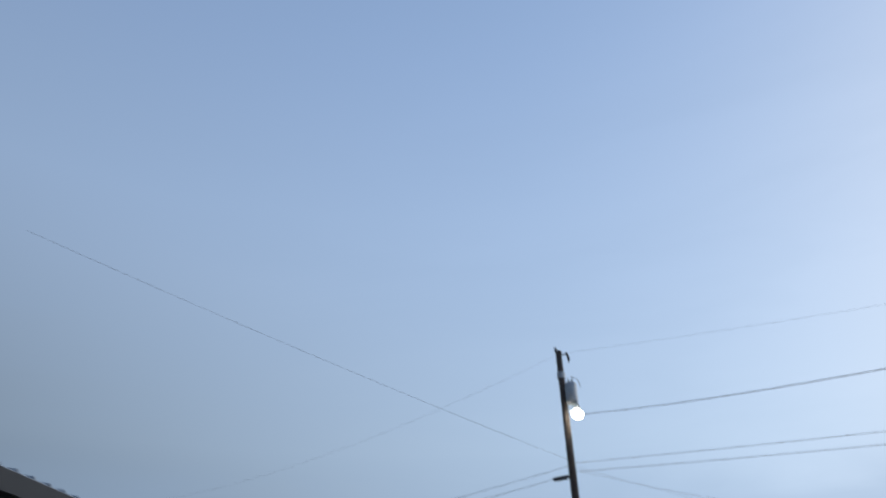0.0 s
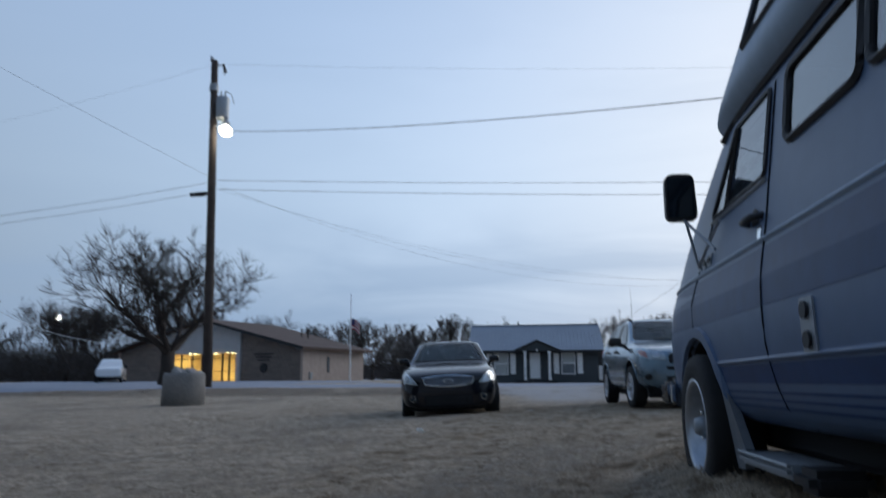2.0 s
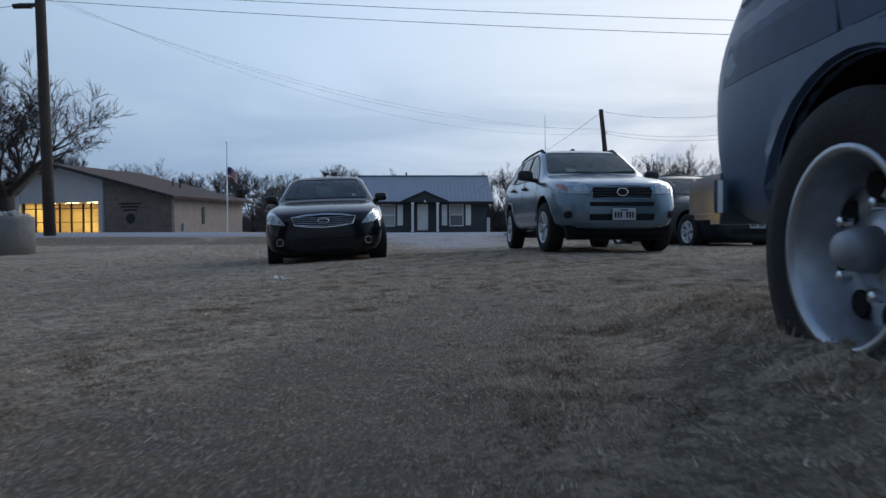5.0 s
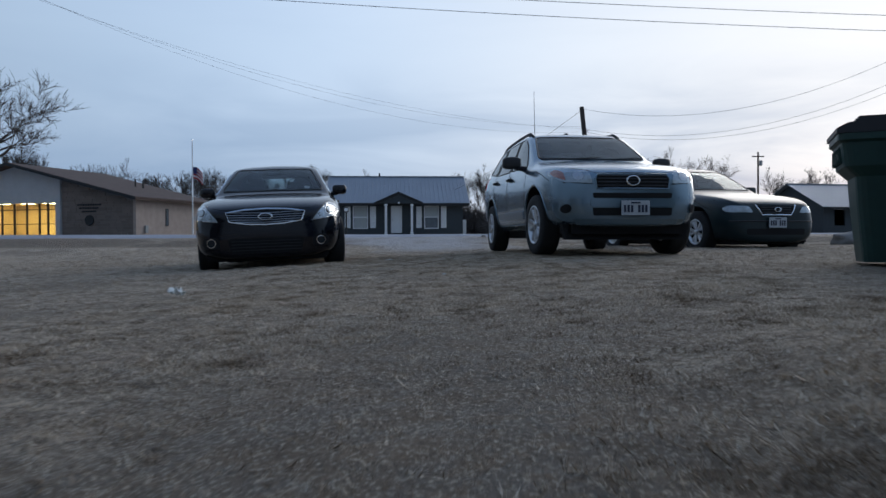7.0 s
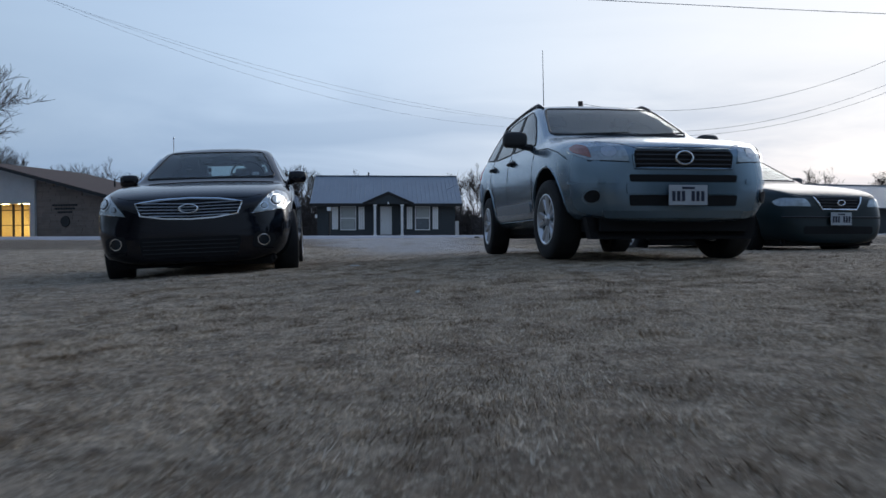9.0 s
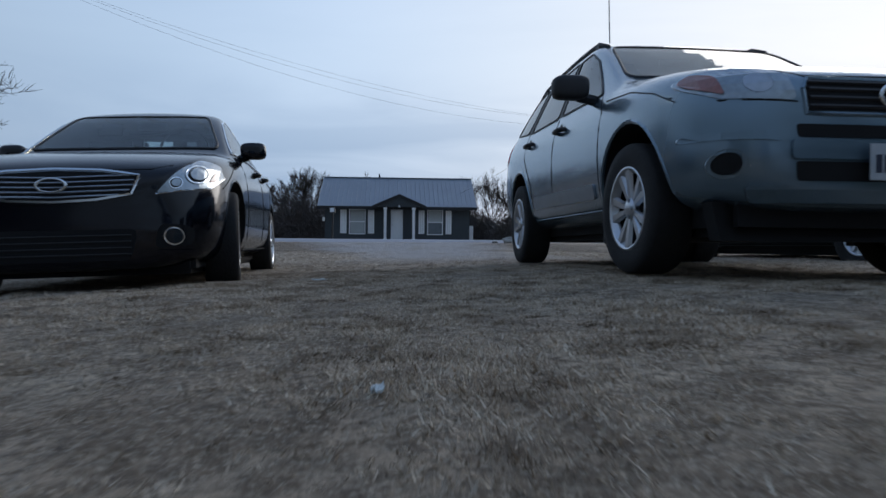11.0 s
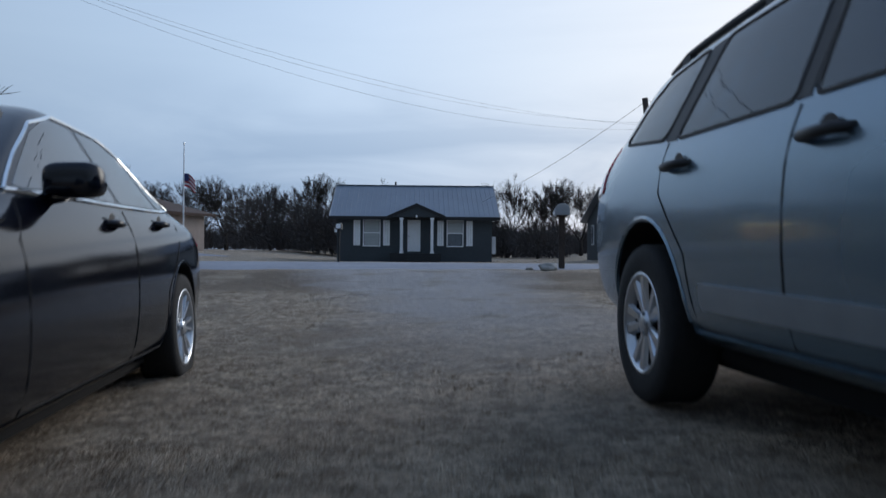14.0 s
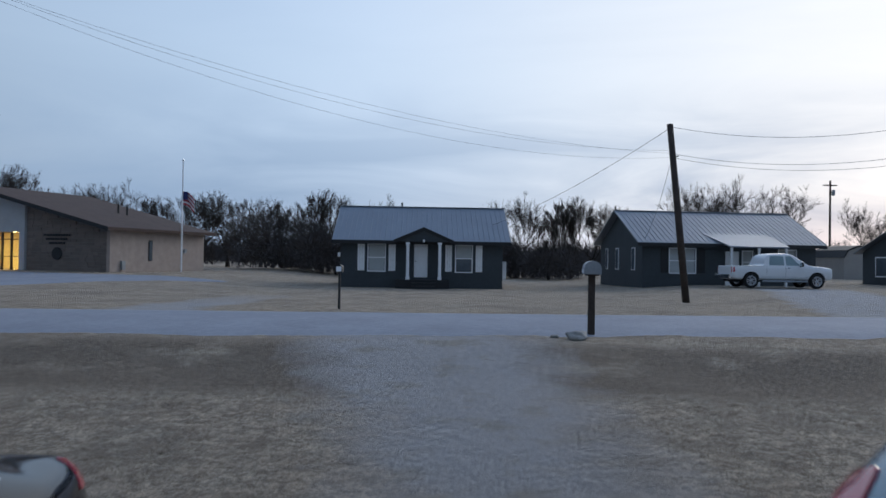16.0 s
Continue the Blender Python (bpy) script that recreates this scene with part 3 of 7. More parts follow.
part("corner_lamp", boxed(-0.16, -0.04, 1.75, -0.003, 0.1, 2.0, 0.02), M_TRIM_WHITE, H1)

H2 = gable_house("house", pose(10.0, 56.0, 0.28, 0, 0, 8), 11.0, 8.0, 2.75, 1.95,
                 "charcoal bungalow with pale metal roof and side porch",
                 [(1.7, 0.85, 3.3, 2.3), (5.2, 0.1, 6.1, 2.2), (6.3, 0.9, 6.9, 2.2), (8.6, 1.1, 9.7, 2.3)])
window_unit(H2, 1.7, 0.85, 3.3, 2.3, 0.0)
window_unit(H2, 6.3, 0.9, 6.9, 2.2, 0.0)
window_unit(H2, 8.6, 1.1, 9.7, 2.3, 0.0)
for xa, xb in ((1.15, 1.6), (3.45, 3.9)):
    part("shutter", boxed(xa, -0.04, 0.85, xb, -0.003, 2.3, 0.006), M_TRIM_DARK, H2, "dark board shutter")
part("door", boxed(5.21, 0.03, 0.11, 6.09, 0.07, 2.19, 0.005), M_DOOR_WHITE, H2)
bm = bmesh.new()
pts = [(3.9, 1.4, 3.42), (8.2, 1.4, 3.42), (8.6, -1.2, 2.4), (4.9, -1.2, 2.4)]
lo = [bm.verts.new(p) for p in pts]
hi = [bm.verts.new((p[0], p[1], p[2] + 0.08)) for p in pts]
bm.faces.new(lo)
bm.faces.new(hi)
for i in range(4):
    bm.faces.new((lo[i], lo[(i + 1) % 4], hi[(i + 1) % 4], hi[i]))
bmesh.ops.recalc_face_normals(bm, faces=bm.faces)
part("porch_roof", bm, M_ROOF_METAL, H2)
for x in (5.0, 6.7, 8.4):
    part("porch_post", boxed(x, -1.12, -0.6, x + 0.12, -1.0, 2.4), M_TRIM_WHITE, H2)
part("porch_deck", boxed(4.9, -1.25, -0.6, 8.6, -0.003, 0.06), M_TRIM_DARK, H2)
for y0, y1 in ((1.2, 1.7), (4.2, 4.7), (6.4, 6.8)):
    w2 = part("window", boxed(-0.05, y0 - 0.05, 0.95, -0.003, y1 + 0.05, 2.35), M_TRIM_WHITE, H2)
    part("pane", boxed(-0.056, y0, 1.0, -0.0502, y1, 2.3), M_WIN_GLASS, w2)
for x in (4.1, 7.2):
    part("vent_pipe", tube(bmesh.new(), [(x, 4.0, 4.4), (x, 4.0, 5.1)], [0.05, 0.05], 8), M_TRIM_DARK, H2)

H3 = gable_house("house", pose(29.3, 58.0, 0.35, 0, 0, 14), 12.0, 7.2, 2.35, 1.8, "dark house with pale metal roof and white windows", [(1.0, 0.8, 2.0, 2.2)])
for x0 in (1.2, 4.4):
    w3 = part("window", boxed(-0.05, 7.2 - x0 - 1.1, 0.6, -0.003, 7.2 - x0, 2.0), M_TRIM_WHITE, H3)
    part("pane", boxed(-0.056, 7.2 - x0 - 1.03, 0.68, -0.0502, 7.2 - x0 - 0.07, 1.92), M_WIN_GLASS, w3)

gable_house("house", pose(-4.45, -6.35, -0.36, 0, 0, 124), 8.0, 7.0, 2.7, 0.5, "dark house with low metal roof beside the lot", [(2.0, 0.9, 3.0, 2.2)])

# small shed with a barrel roof
shed = thing("shed", pose(33.6, 80.0, 0.5, 0, 0, 6), "cream garden shed with curved roof and blue door", "shed")
arc = [(0, -1.0), (4.4, -1.0), (4.4, 2.0), (4.0, 2.55), (3.2, 2.9), (2.2, 3.0), (1.2, 2.9), (0.4, 2.55), (0, 2.0)]
part("shed_body", prism(arc, 0, 5.0), M_CREAM_SHED, shed)
part("shed_door", boxed(2.6, -0.05, 0.0, 3.6, -0.003, 2.0, 0.01), material("shed_blue", (0.18, 0.24, 0.33), 0.7, 0, 0.1, 5), shed, "pale blue plank door")
part("roof_edge", prism([(-0.1, 1.95), (0.3, 2.65), (1.15, 3.02), (2.2, 3.12), (3.25, 3.02), (4.1, 2.65), (4.5, 1.95), (4.4, 1.95), (4.0, 2.56), (3.2, 2.91), (2.2, 3.01), (1.2, 2.91), (0.4, 2.56), (0, 1.95)], -0.15, 5.1), M_TRIM_DARK, shed)


def hall():
    """The low stone-fronted hall with the lit lobby."""
    ob = thing("hall", pose(-22.3, 55.4, 0.55, 0, 0, -16), "low stone and brick hall with lit glazed lobby", "building")
    W, D, h, pk = 21.8, 9.2, 2.75, 5.4
    xp = -W / 2
    slope = (pk - h) / (W / 2)
    ex0, ex1 = -15.2, -7.1            # the entrance bay
    rz = lambda x: h + (W / 2 - abs(x - xp)) * slope
    # front walls either side of the bay
    part("front_wall", prism([(ex1, -1), (-0.25, -1), (-0.25, rz(-0.25)), (ex1, rz(ex1))], 0.14, 0.3), M_CONCRETE, ob)
    part("front_wall", prism([(-W + 0.25, -1), (ex0, -1), (ex0, rz(ex0)), (-W + 0.25, rz(-W + 0.25))], 0.14, 0.3), M_CONCRETE, ob)
    part("gable_panel", prism([(ex0, 2.5), (ex1, 2.5), (ex1, rz(ex1)), (xp, rz(xp)), (ex0, rz(ex0))], 0.05, 0.25), M_STUCCO, ob, "plain white stucco gable panel")
    for x in (ex0 - 0.45, ex1):
        part("pilaster", boxed(x, -0.12, -1, x + 0.45, 0.14, rz(x) - 0.05, 0.01), M_STUCCO, ob, "pale stucco pilaster")
    part("side_wall", boxed(-0.25, 0.02, -1, 0, D, h), M_PALE_BRICK, ob, "pale tan brick side wall")
    part("side_wall", boxed(-W, 0.02, -1, -W + 0.25, D, h), M_PALE_BRICK, ob)
    part("back_wall", prism([(-W + 0.25, -1), (-0.25, -1), (-0.25, rz(-0.25)), (xp, rz(xp)), (-W + 0.25, rz(-W + 0.25))], D - 0.25, D), M_PALE_BRICK, ob)
    sw = part("window", boxed(0.003, 3.4, 0.75, 0.05, 3.75, 2.1, 0.01), M_TRIM_DARK, ob)
    part("pane", boxed(0.0502, 3.44, 0.8, 0.056, 3.71, 2.05), M_WIN_GLASS, sw)
    part("meter_box", boxed(0.003, 0.9, 0.2, 0.16, 1.2, 0.75, 0.01), M_GREY_METAL, ob)
    part("vent_box", boxed(0.003, 6.9, 1.3, 0.12, 7.15, 1.6, 0.01), M_GREY_METAL, ob)
    for s in (-1, 1):
        bm = prism([(xp, pk + 0.03), (xp, pk + 0.22), (xp + s * (W / 2 + 0.7), h - 0.7 * slope + 0.22), (xp + s * (W / 2 + 0.7), h - 0.7 * slope + 0.03)], -0.9, D + 0.5)
        rf = part("roof", bm, M_SHINGLE, ob, "low-pitched brown roof with deep eaves")
        part("fascia", prism([(xp, pk - 0.03), (xp, pk + 0.2), (xp + s * (W / 2 + 0.7), h - 0.7 * slope + 0.2), (xp + s * (W / 2 + 0.7), h - 0.7 * slope - 0.03)], -0.94, -0.903), M_TRIM_DARK, rf)
    for x, y in ((-4.4, 5.5), (-3.9, 5.8)):
        part("vent_pipe", tube(bmesh.new(), [(x, y, rz(x)), (x, y, rz(x) + 0.85)], [0.07, 0.07], 8), M_TRIM_DARK, ob)
    # lobby behind the bay
    part("lobby_back", boxed(ex0, 4.2, -0.3, ex1, 4.3, 2.6), M_LOBBY, ob, "warm yellow lobby wall")
    part("lobby_side", boxed(ex0 - 0.2, 0.31, -0.3, ex0 - 0.003, 4.2, 2.6), M_LOBBY, ob)
    part("lobby_side", boxed(ex1 + 0.003, 0.31, -0.3, ex1 + 0.2, 4.2, 2.6), M_LOBBY, ob)
    part("lobby_floor", boxed(ex0, -0.6, -0.6, ex1, 4.2, -0.02), M_CONCRETE, ob)
    part("lobby_ceiling", boxed(ex0, 0.26, 2.6, ex1, 4.3, 2.7), M_LOBBY, ob)
    for x in (-13.6, -11.2, -9.0):
        part("ceiling_lamp", boxed(x - 0.5, 1.2, 2.54, x + 0.5, 1.6, 2.597, 0.01), M_CEIL_LAMP, ob, "glowing ceiling lamp")
    part("counter", boxed(-11.5, 3.2, -0.02, -8.0, 3.7, 0.95, 0.02), M_LOBBY, ob)
    nb = part("notice_board", boxed(-10.6, 4.12, 1.0, -9.0, 4.197, 1.9, 0.01), M_TRIM_DARK, ob)
    for i in range(5):
        part("paper", boxed(-10.5 + 0.3 * i, 4.105, 1.15 + 0.12 * (i % 3), -10.28 + 0.3 * i, 4.118, 1.5 + 0.12 * (i % 3)), M_TRIM_WHITE, nb)
    # glazing bars and doors
    for x in (ex0 + 0.05, -13.9, -12.6, -11.4, -10.2, -9.0, -8.2, ex1 - 0.1):
        part("mullion", boxed(x - 0.075, 0.3, -0.02, x + 0.075, 0.38, 2.5), M_TRIM_DARK, ob)
    part("transom", boxed(ex0, 0.31, 2.0, ex1, 0.37, 2.06), M_TRIM_DARK, ob)
    part("transom", boxed(ex0, 0.31, 0.9, ex1, 0.37, 0.95), M_TRIM_DARK, ob)
    g = part("glazing", boxed(ex0 + 0.01, 0.335, 0.0, ex1 - 0.01, 0.345, 2.5), M_PALE_GLASS, ob, "clear lobby glazing")
    g.visible_shadow = False
    # stone facing of the front, laid in uneven courses
    rng = random.Random(31)
    for a, b in ((ex1 + 0.46, -0.02), (-W + 0.02, ex0 - 0.47)):
        z = -0.3
        while z < 4.2:
            ch = rng.uniform(0.16, 0.26)
            x = a
            while x < b - 0.05:
                ln = min(rng.uniform(0.35, 0.85), b - x)
                if b - x - ln < 0.15:
                    ln = b - x
                if z + ch < min(rz(x), rz(x + ln)) - 0.02:
                    o = rng.uniform(0.0, 0.035)
                    part("stone", boxed(x + 0.008, 0.03 + o, z + 0.008, x + ln - 0.008, 0.139, z + ch - 0.008), M_STONE, ob)
                x += ln
            z += ch
    # plain bars for the lettering and a round emblem
    for i, (w, z) in enumerate(((2.3, 2.25), (1.9, 2.0), (1.4, 1.75))):
        for k in range(int(w / 0.22)):
            part("letter_bar", boxed(-5.2 + (2.3 - w) / 2 + k * 0.22, -0.02, z, -5.2 + (2.3 - w) / 2 + k * 0.22 + 0.15, 0.028, z + 0.13), M_TRIM_DARK, ob)
    part("emblem", lathe([(0.02, 0.38), (0.05, 0.4), (0.09, 0.4)], 24, axis="Y", offset=(-4.1, -0.07, 1.15)), M_TRIM_DARK, ob, "round dark wall emblem")
    return ob


HALL = hall()
lob = new("lobby_lamp", bpy.data.lights.new("lobby_lamp", "AREA"))
lob.data.energy, lob.data.color, lob.data.shape, lob.data.size, lob.data.size_y = 320, (1.0, 0.70, 0.24), "RECTANGLE", 7.0, 1.5
lob.matrix_world = pose(-22.3, 55.4, 0.55, 0, 0, -16) @ pose(-11.1, 1.9, 2.5)

# paved yard before the hall
strip("car_park", lambda x: 40.0 + 1.25 * (x + 22) if x > -22 else 40.0 + 0.25 * (x + 22), lambda x: 53.6 - 0.28 * (x + 22), M_ASPHALT, "grey asphalt yard before the hall", 0.02, -46.0, -13.5, 0.5)


# ---- poles and wires ----
def wire(name, a, b, sag, r=0.012, label="thin dark overhead wire", n=24):
    bm = bmesh.new()
    a, b = Vector(a), Vector(b)
    tube(bm, [a.lerp(b, i / n) - Vector((0, 0, 4 * sag * (i / n) * (1 - i / n))) for i in range(n + 1)], [r] * (n + 1), 5)
    return tagged(part(name, bm, M_WIRE), label, "wire", "overhead wires")


P1B, P1T = Vector((-14.3, 24.68, -0.3)), Vector((-14.72, 24.68, 14.15))
p1 = thing("utility_pole", pose(*P1B), "tall dark wooden utility pole with transformer and lamp", "pole")


def p1_at(z):
    return P1B.lerp(P1T, (z - P1B.z) / (P1T.z - P1B.z))


L1 = lambda p: Vector(p) - P1B
part("pole", tube(bmesh.new(), [L1(p1_at(z)) for z in (-0.3, 4, 9, 14.15)], [0.20, 0.185, 0.165, 0.14], 14), M_WOOD_POLE, p1, smooth=True)
tr = part("transformer", lathe([(-0.52, 0.05), (-0.52, 0.24), (-0.44, 0.27), (0.40, 0.27), (0.46, 0.24), (0.5, 0.08)], 24, axis="Z", offset=L1(p1_at(11.95) + Vector((0.44, -0.05, 0)))), M_GREY_METAL, p1, "grey cylindrical transformer can", smooth=True)
part("bracket", boxed(*(L1(p1_at(12.2)) + Vector((0.1, -0.08, -0.05))), *(L1(p1_at(12.2)) + Vector((0.3, 0.02, 0.05)))), M_GREY_METAL, tr)
for dx in (0.32, 0.52):
    part("bushing", tube(bmesh.new(), [L1(p1_at(12.45)) + Vector((dx, -0.05, 0)), L1(p1_at(12.7)) + Vector((dx + 0.06, -0.05, 0))], [0.04, 0.025], 8), M_GREY_METAL, tr)
part("lead_wire", tube(bmesh.new(), [L1(p1_at(12.7)) + Vector((0.58, -0.05, 0)), L1(p1_at(12.5)) + Vector((0.85, -0.05, 0)), L1(p1_at(12.1)) + Vector((0.95, -0.05, 0))], [0.015] * 3, 5), M_WIRE, tr)
part("cutout_fuse", tube(bmesh.new(), [L1(p1_at(13.95)) + Vector((0.42, 0, 0)), L1(p1_at(13.6)) + Vector((0.5, 0, 0)), L1(p1_at(13.45)) + Vector((0.45, 0, 0))], [0.05, 0.07, 0.03], 8), M_BLACK_PLASTIC, p1)
part("cutout_arm", tube(bmesh.new(), [L1(p1_at(13.9)), L1(p1_at(13.9)) + Vector((0.45, 0, 0))], [0.03, 0.03], 6), M_GREY_METAL, p1)
part("insulator", lathe([(0, 0.05), (0.06, 0.08), (0.12, 0.05), (0.2, 0.07), (0.26, 0.03)], 12, axis="Z", offset=L1(p1_at(14.12)) + Vector((-0.14, 0, 0))), M_GREY_METAL, p1)
part("lamp_arm", tube(bmesh.new(), [L1(p1_at(11.1)), L1(p1_at(11.25)) + Vector((0.35, -0.1, 0)), L1(p1_at(11.2)) + Vector((0.62, -0.15, 0))], [0.03] * 3, 8), M_GREY_METAL, p1)
part("lamp_hood", lathe([(0.18, 0.06), (0.30, 0.16), (0.42, 0.12), (0.48, 0.06)], 18, axis="Z", offset=L1(p1_at(10.87)) + Vector((0.66, -0.15, 0))), M_GREY_METAL, p1, smooth=True)
part("lamp_globe", lathe([(-0.22, 0.05), (-0.18, 0.18), (-0.05, 0.26), (0.08, 0.25), (0.18, 0.15)], 20, axis="Z", offset=L1(p1_at(10.87)) + Vector((0.66, -0.15, 0))), M_LAMP, p1, "glowing white lamp globe", smooth=True)
part("bracket_arm", boxed(*(L1(p1_at(8.25)) + Vector((-0.75, -0.08, -0.05))), *(L1(p1_at(8.25)) + Vector((-0.1, 0.06, 0.05)))), M_BLACK_PLASTIC, p1)
part("splice_box", tube(bmesh.new(), [L1(p1_at(8.22)) + Vector((-0.95, 0, 0)), L1(p1_at(8.22)) + Vector((-0.3, 0, 0))], [0.09, 0.09], 8), M_BLACK_PLASTIC, p1)
part("wire_collar", lathe([(-0.15, 0.16), (-0.15, 0.19), (0.15, 0.19), (0.15, 0.16)], 14, axis="Z", offset=L1(p1_at(12.9))), M_GREY_METAL, p1)

P2B, P2T = Vector((8.15, 40.2, -0.05)), Vector((7.43, 40.2, 7.1))
p2 = thing("utility_pole", pose(*P2B), "short leaning dark wooden utility pole", "pole")
part("pole", tube(bmesh.new(), [(0, 0, 0), (P2T - P2B) * 0.5, P2T - P2B], [0.145, 0.135, 0.12], 12), M_WOOD_POLE, p2, smooth=True)
part("hook", tube(bmesh.new(), [(P2T - P2B) * 0.82, (P2T - P2B) * 0.82 + Vector((0.22, 0, 0.05))], [0.03, 0.03], 6), M_GREY_METAL, p2)
for i, z in enumerate((5.95, 6.07, 5.80)):
    wire("overhead_wire", p1_at(8.5 + 0.12 * i), (7.52, 40.15, z), 1.0 + 0.28 * i, 0.0038)
wire("overhead_wire", (7.44, 40.2, 7.0), (24, 33, 10.3), 2.0, 0.009)
wire("overhead_wire", (7.55, 40.2, 5.95), (24, 33, 9.2), 1.9, 0.008)
wire("overhead_wire", (7.55, 40.2, 5.8), (24, 33, 8.8), 1.9, 0.008)
wire("overhead_wire", (7.44, 40.2, 6.95), (-1.0, 60.0, 3.3), 0.5, 0.01)
wire("overhead_wire", (7.55, 40.2, 5.9), (10.2, 56.2, 3.2), 0.4, 0.01)
for i, z in enumerate((8.8, 8.42)):
    wire("overhead_wire", p1_at(z), (60, 29.5, z - 0.5), 0.9 + 0.15 * i, 0.011)
    wire("overhead_wire", p1_at(z) + Vector((-0.2, 0, -0.1)), (-62, 30, z + 0.3), 1.0, 0.011)
wire("overhead_wire", p1_at(14.0), (60, 27, 12.5), 1.6, 0.004)
wire("overhead_wire", p1_at(14.0), (-62, 30, 13.5), 1.6, 0.004)
wire("service_cable", p1_at(10.9) + Vector((0.3, -0.1, 0)), (12.0, 9.0, 5.5), 0.5, 0.015, "twisted black service cable")
wire("overhead_wire", p1_at(8.9), (-24.8, 4.0, 14.6), 0.15, 0.006)


def far_pole(x, y, h, arm=True, lamp=False, lean=0.0):
    ob = thing("utility_pole", pose(x, y, ground_z(x, y) - 0.2, 0, lean, 0), "distant wooden utility pole", "pole", "distant poles")
    part("pole", tube(bmesh.new(), [(0, 0, 0), (0, 0, h)], [0.16, 0.12], 10), M_WOOD_POLE, ob)
    if arm:
        part("crossarm", boxed(-1.1, -0.06, h - 0.5, 1.1, 0.06, h - 0.38), M_WOOD_POLE, ob)
        for q in (-0.95, 0.95):
            part("insulator", tube(bmesh.new(), [(q, 0, h - 0.38), (q, 0, h - 0.18)], [0.05, 0.04], 6), M_GREY_METAL, ob)
    if lamp:
        part("lamp_globe", lathe([(-0.3, 0.1), (-0.1, 0.4), (0.1, 0.4), (0.3, 0.1)], 12, axis="Z", offset=(0.5, 0, h - 1.2)), M_FAR_LAMP, ob, "glowing street lamp")
    return ob


far_pole(-78, 84, 11.5)
far_pole(-68, 88, 9.0)
far_pole(-50.5, 41, 8.0, False)
far_pole(-73, 90, 10.4, False, True)
fp = far_pole(46.5, 110.0, 12.5, False)
part("transformer", lathe([(-0.4, 0.1), (-0.35, 0.22), (0.35, 0.22), (0.4, 0.1)], 14, axis="Z", offset=(0.4, 0, 10.9)), M_GREY_METAL, fp)
part("crossarm", boxed(-0.9, -0.06, 11.8, 0.9, 0.06, 11.95), M_WOOD_POLE, fp)
wire("overhead_wire", (-78, 84, 10.8), (-30, 40, 3.0), 0.6, 0.02)

# flag at half staff
flag = thing("flagpole", on_ground(-19.7, 60.0), "slim white flagpole with a small flag at half staff", "flagpole")
part("pole", tube(bmesh.new(), [(0, 0, -0.1), (0, 0, 7.45)], [0.06, 0.035], 10), M_TRIM_WHITE, flag)
part("finial", lathe([(7.44, 0.02), (7.5, 0.07), (7.57, 0.05), (7.6, 0.01)], 10, axis="Z"), M_CHROME, flag)
for i in range(7):
    bm = bmesh.new()
    rows = []
    for k in range(7):
        u = k / 6
        x, y, dz = 0.05 + 0.8 * u, 0.12 * math.sin(5 * u), -0.55 * u * u
        rows.append([bm.verts.new((x, y + s, 5.4 - 0.13 * (i + j) + dz)) for j in (0, 1) for s in (0, 0.008)])
    for a, b in zip(rows, rows[1:]):
        for q in ((0, 2), (2, 3), (3, 1), (1, 0)):
            bm.faces.new((a[q[0]], a[q[1]], b[q[1]], b[q[0]]))
    bmesh.ops.recalc_face_normals(bm, faces=bm.faces)
    part("stripe", bm, M_FLAG_RED if i % 2 == 0 else M_FLAG_WHITE, flag)
part("canton", boxed(0.05, -0.02, 4.85, 0.36, -0.008, 5.38), M_FLAG_BLUE, flag)

# mailboxes
mb = thing("mailbox", on_ground(2.2, 25.75, -4, -0.15), "grey mailbox on a thick weathered wooden post", "mailbox")
part("post", boxed(-0.065, -0.065, -0.2, 0.065, 0.065, 1.33, 0.01), M_WOOD_POLE, mb)
arc = [(-0.16, 1.334)] + [(0.16 * math.cos(a), 1.46 + 0.13 * math.sin(a)) for a in [math.pi - k * math.pi / 10 for k in range(11)]] + [(0.16, 1.334)]
part("box", prism(arc, -0.3, 0.26), M_GREY_METAL, mb, "dull grey metal letterbox")
part("box_door", prism([(x * 0.95, 1.34 + (z - 1.334) * 0.95) for x, z in arc], -0.312, -0.302), M_GREY_METAL, mb)
part("flag_arm", boxed(-0.185, -0.1, 1.36, -0.163, 0.08, 1.43), M_TRIM_WHITE, mb)
part("support_board", boxed(-0.12, -0.25, 1.305, 0.12, 0.22, 1.332), M_WOOD_POLE, mb)
m2 = thing("mailbox", on_ground(-3.8, 31.6, 5, -0.1), "small black mailbox on a thin post", "mailbox")
part("post", tube(bmesh.new(), [(0, 0, 0), (0, 0, 1.12)], [0.035, 0.035], 8), M_TRIM_DARK, m2)
part("box", prism([(-0.09, 1.12)] + [(0.09 * math.cos(a), 1.25 + 0.08 * math.sin(a)) for a in [math.pi - k * math.pi / 8 for k in range(9)]] + [(0.09, 1.12)], -0.25, 0.22), M_TRIM_DARK, m2)
part("box_door", boxed(-0.07, -0.262, 1.14, 0.07, -0.252, 1.28), M_TRIM_WHITE, m2)


def stone(name, x, y, r, label, mat=None, flat=0.6, seed=1):
    bm = bmesh.new()
    bmesh.ops.create_icosphere(bm, subdivisions=3, radius=r)
    for v in bm.verts:
        k = 1 + 0.35 * noise.noise(v.co * (1.6 / r) + Vector((seed, 0, 0)))
        v.co = Vector((v.co.x * k * 1.2, v.co.y * k, v.co.z * k * flat))
    ob = part(name, bm, mat or M_ROCK, smooth=True)
    ob.matrix_world = on_ground(x, y, seed * 40, r * flat * 0.45)
    return tagged(ob, label, "rock")


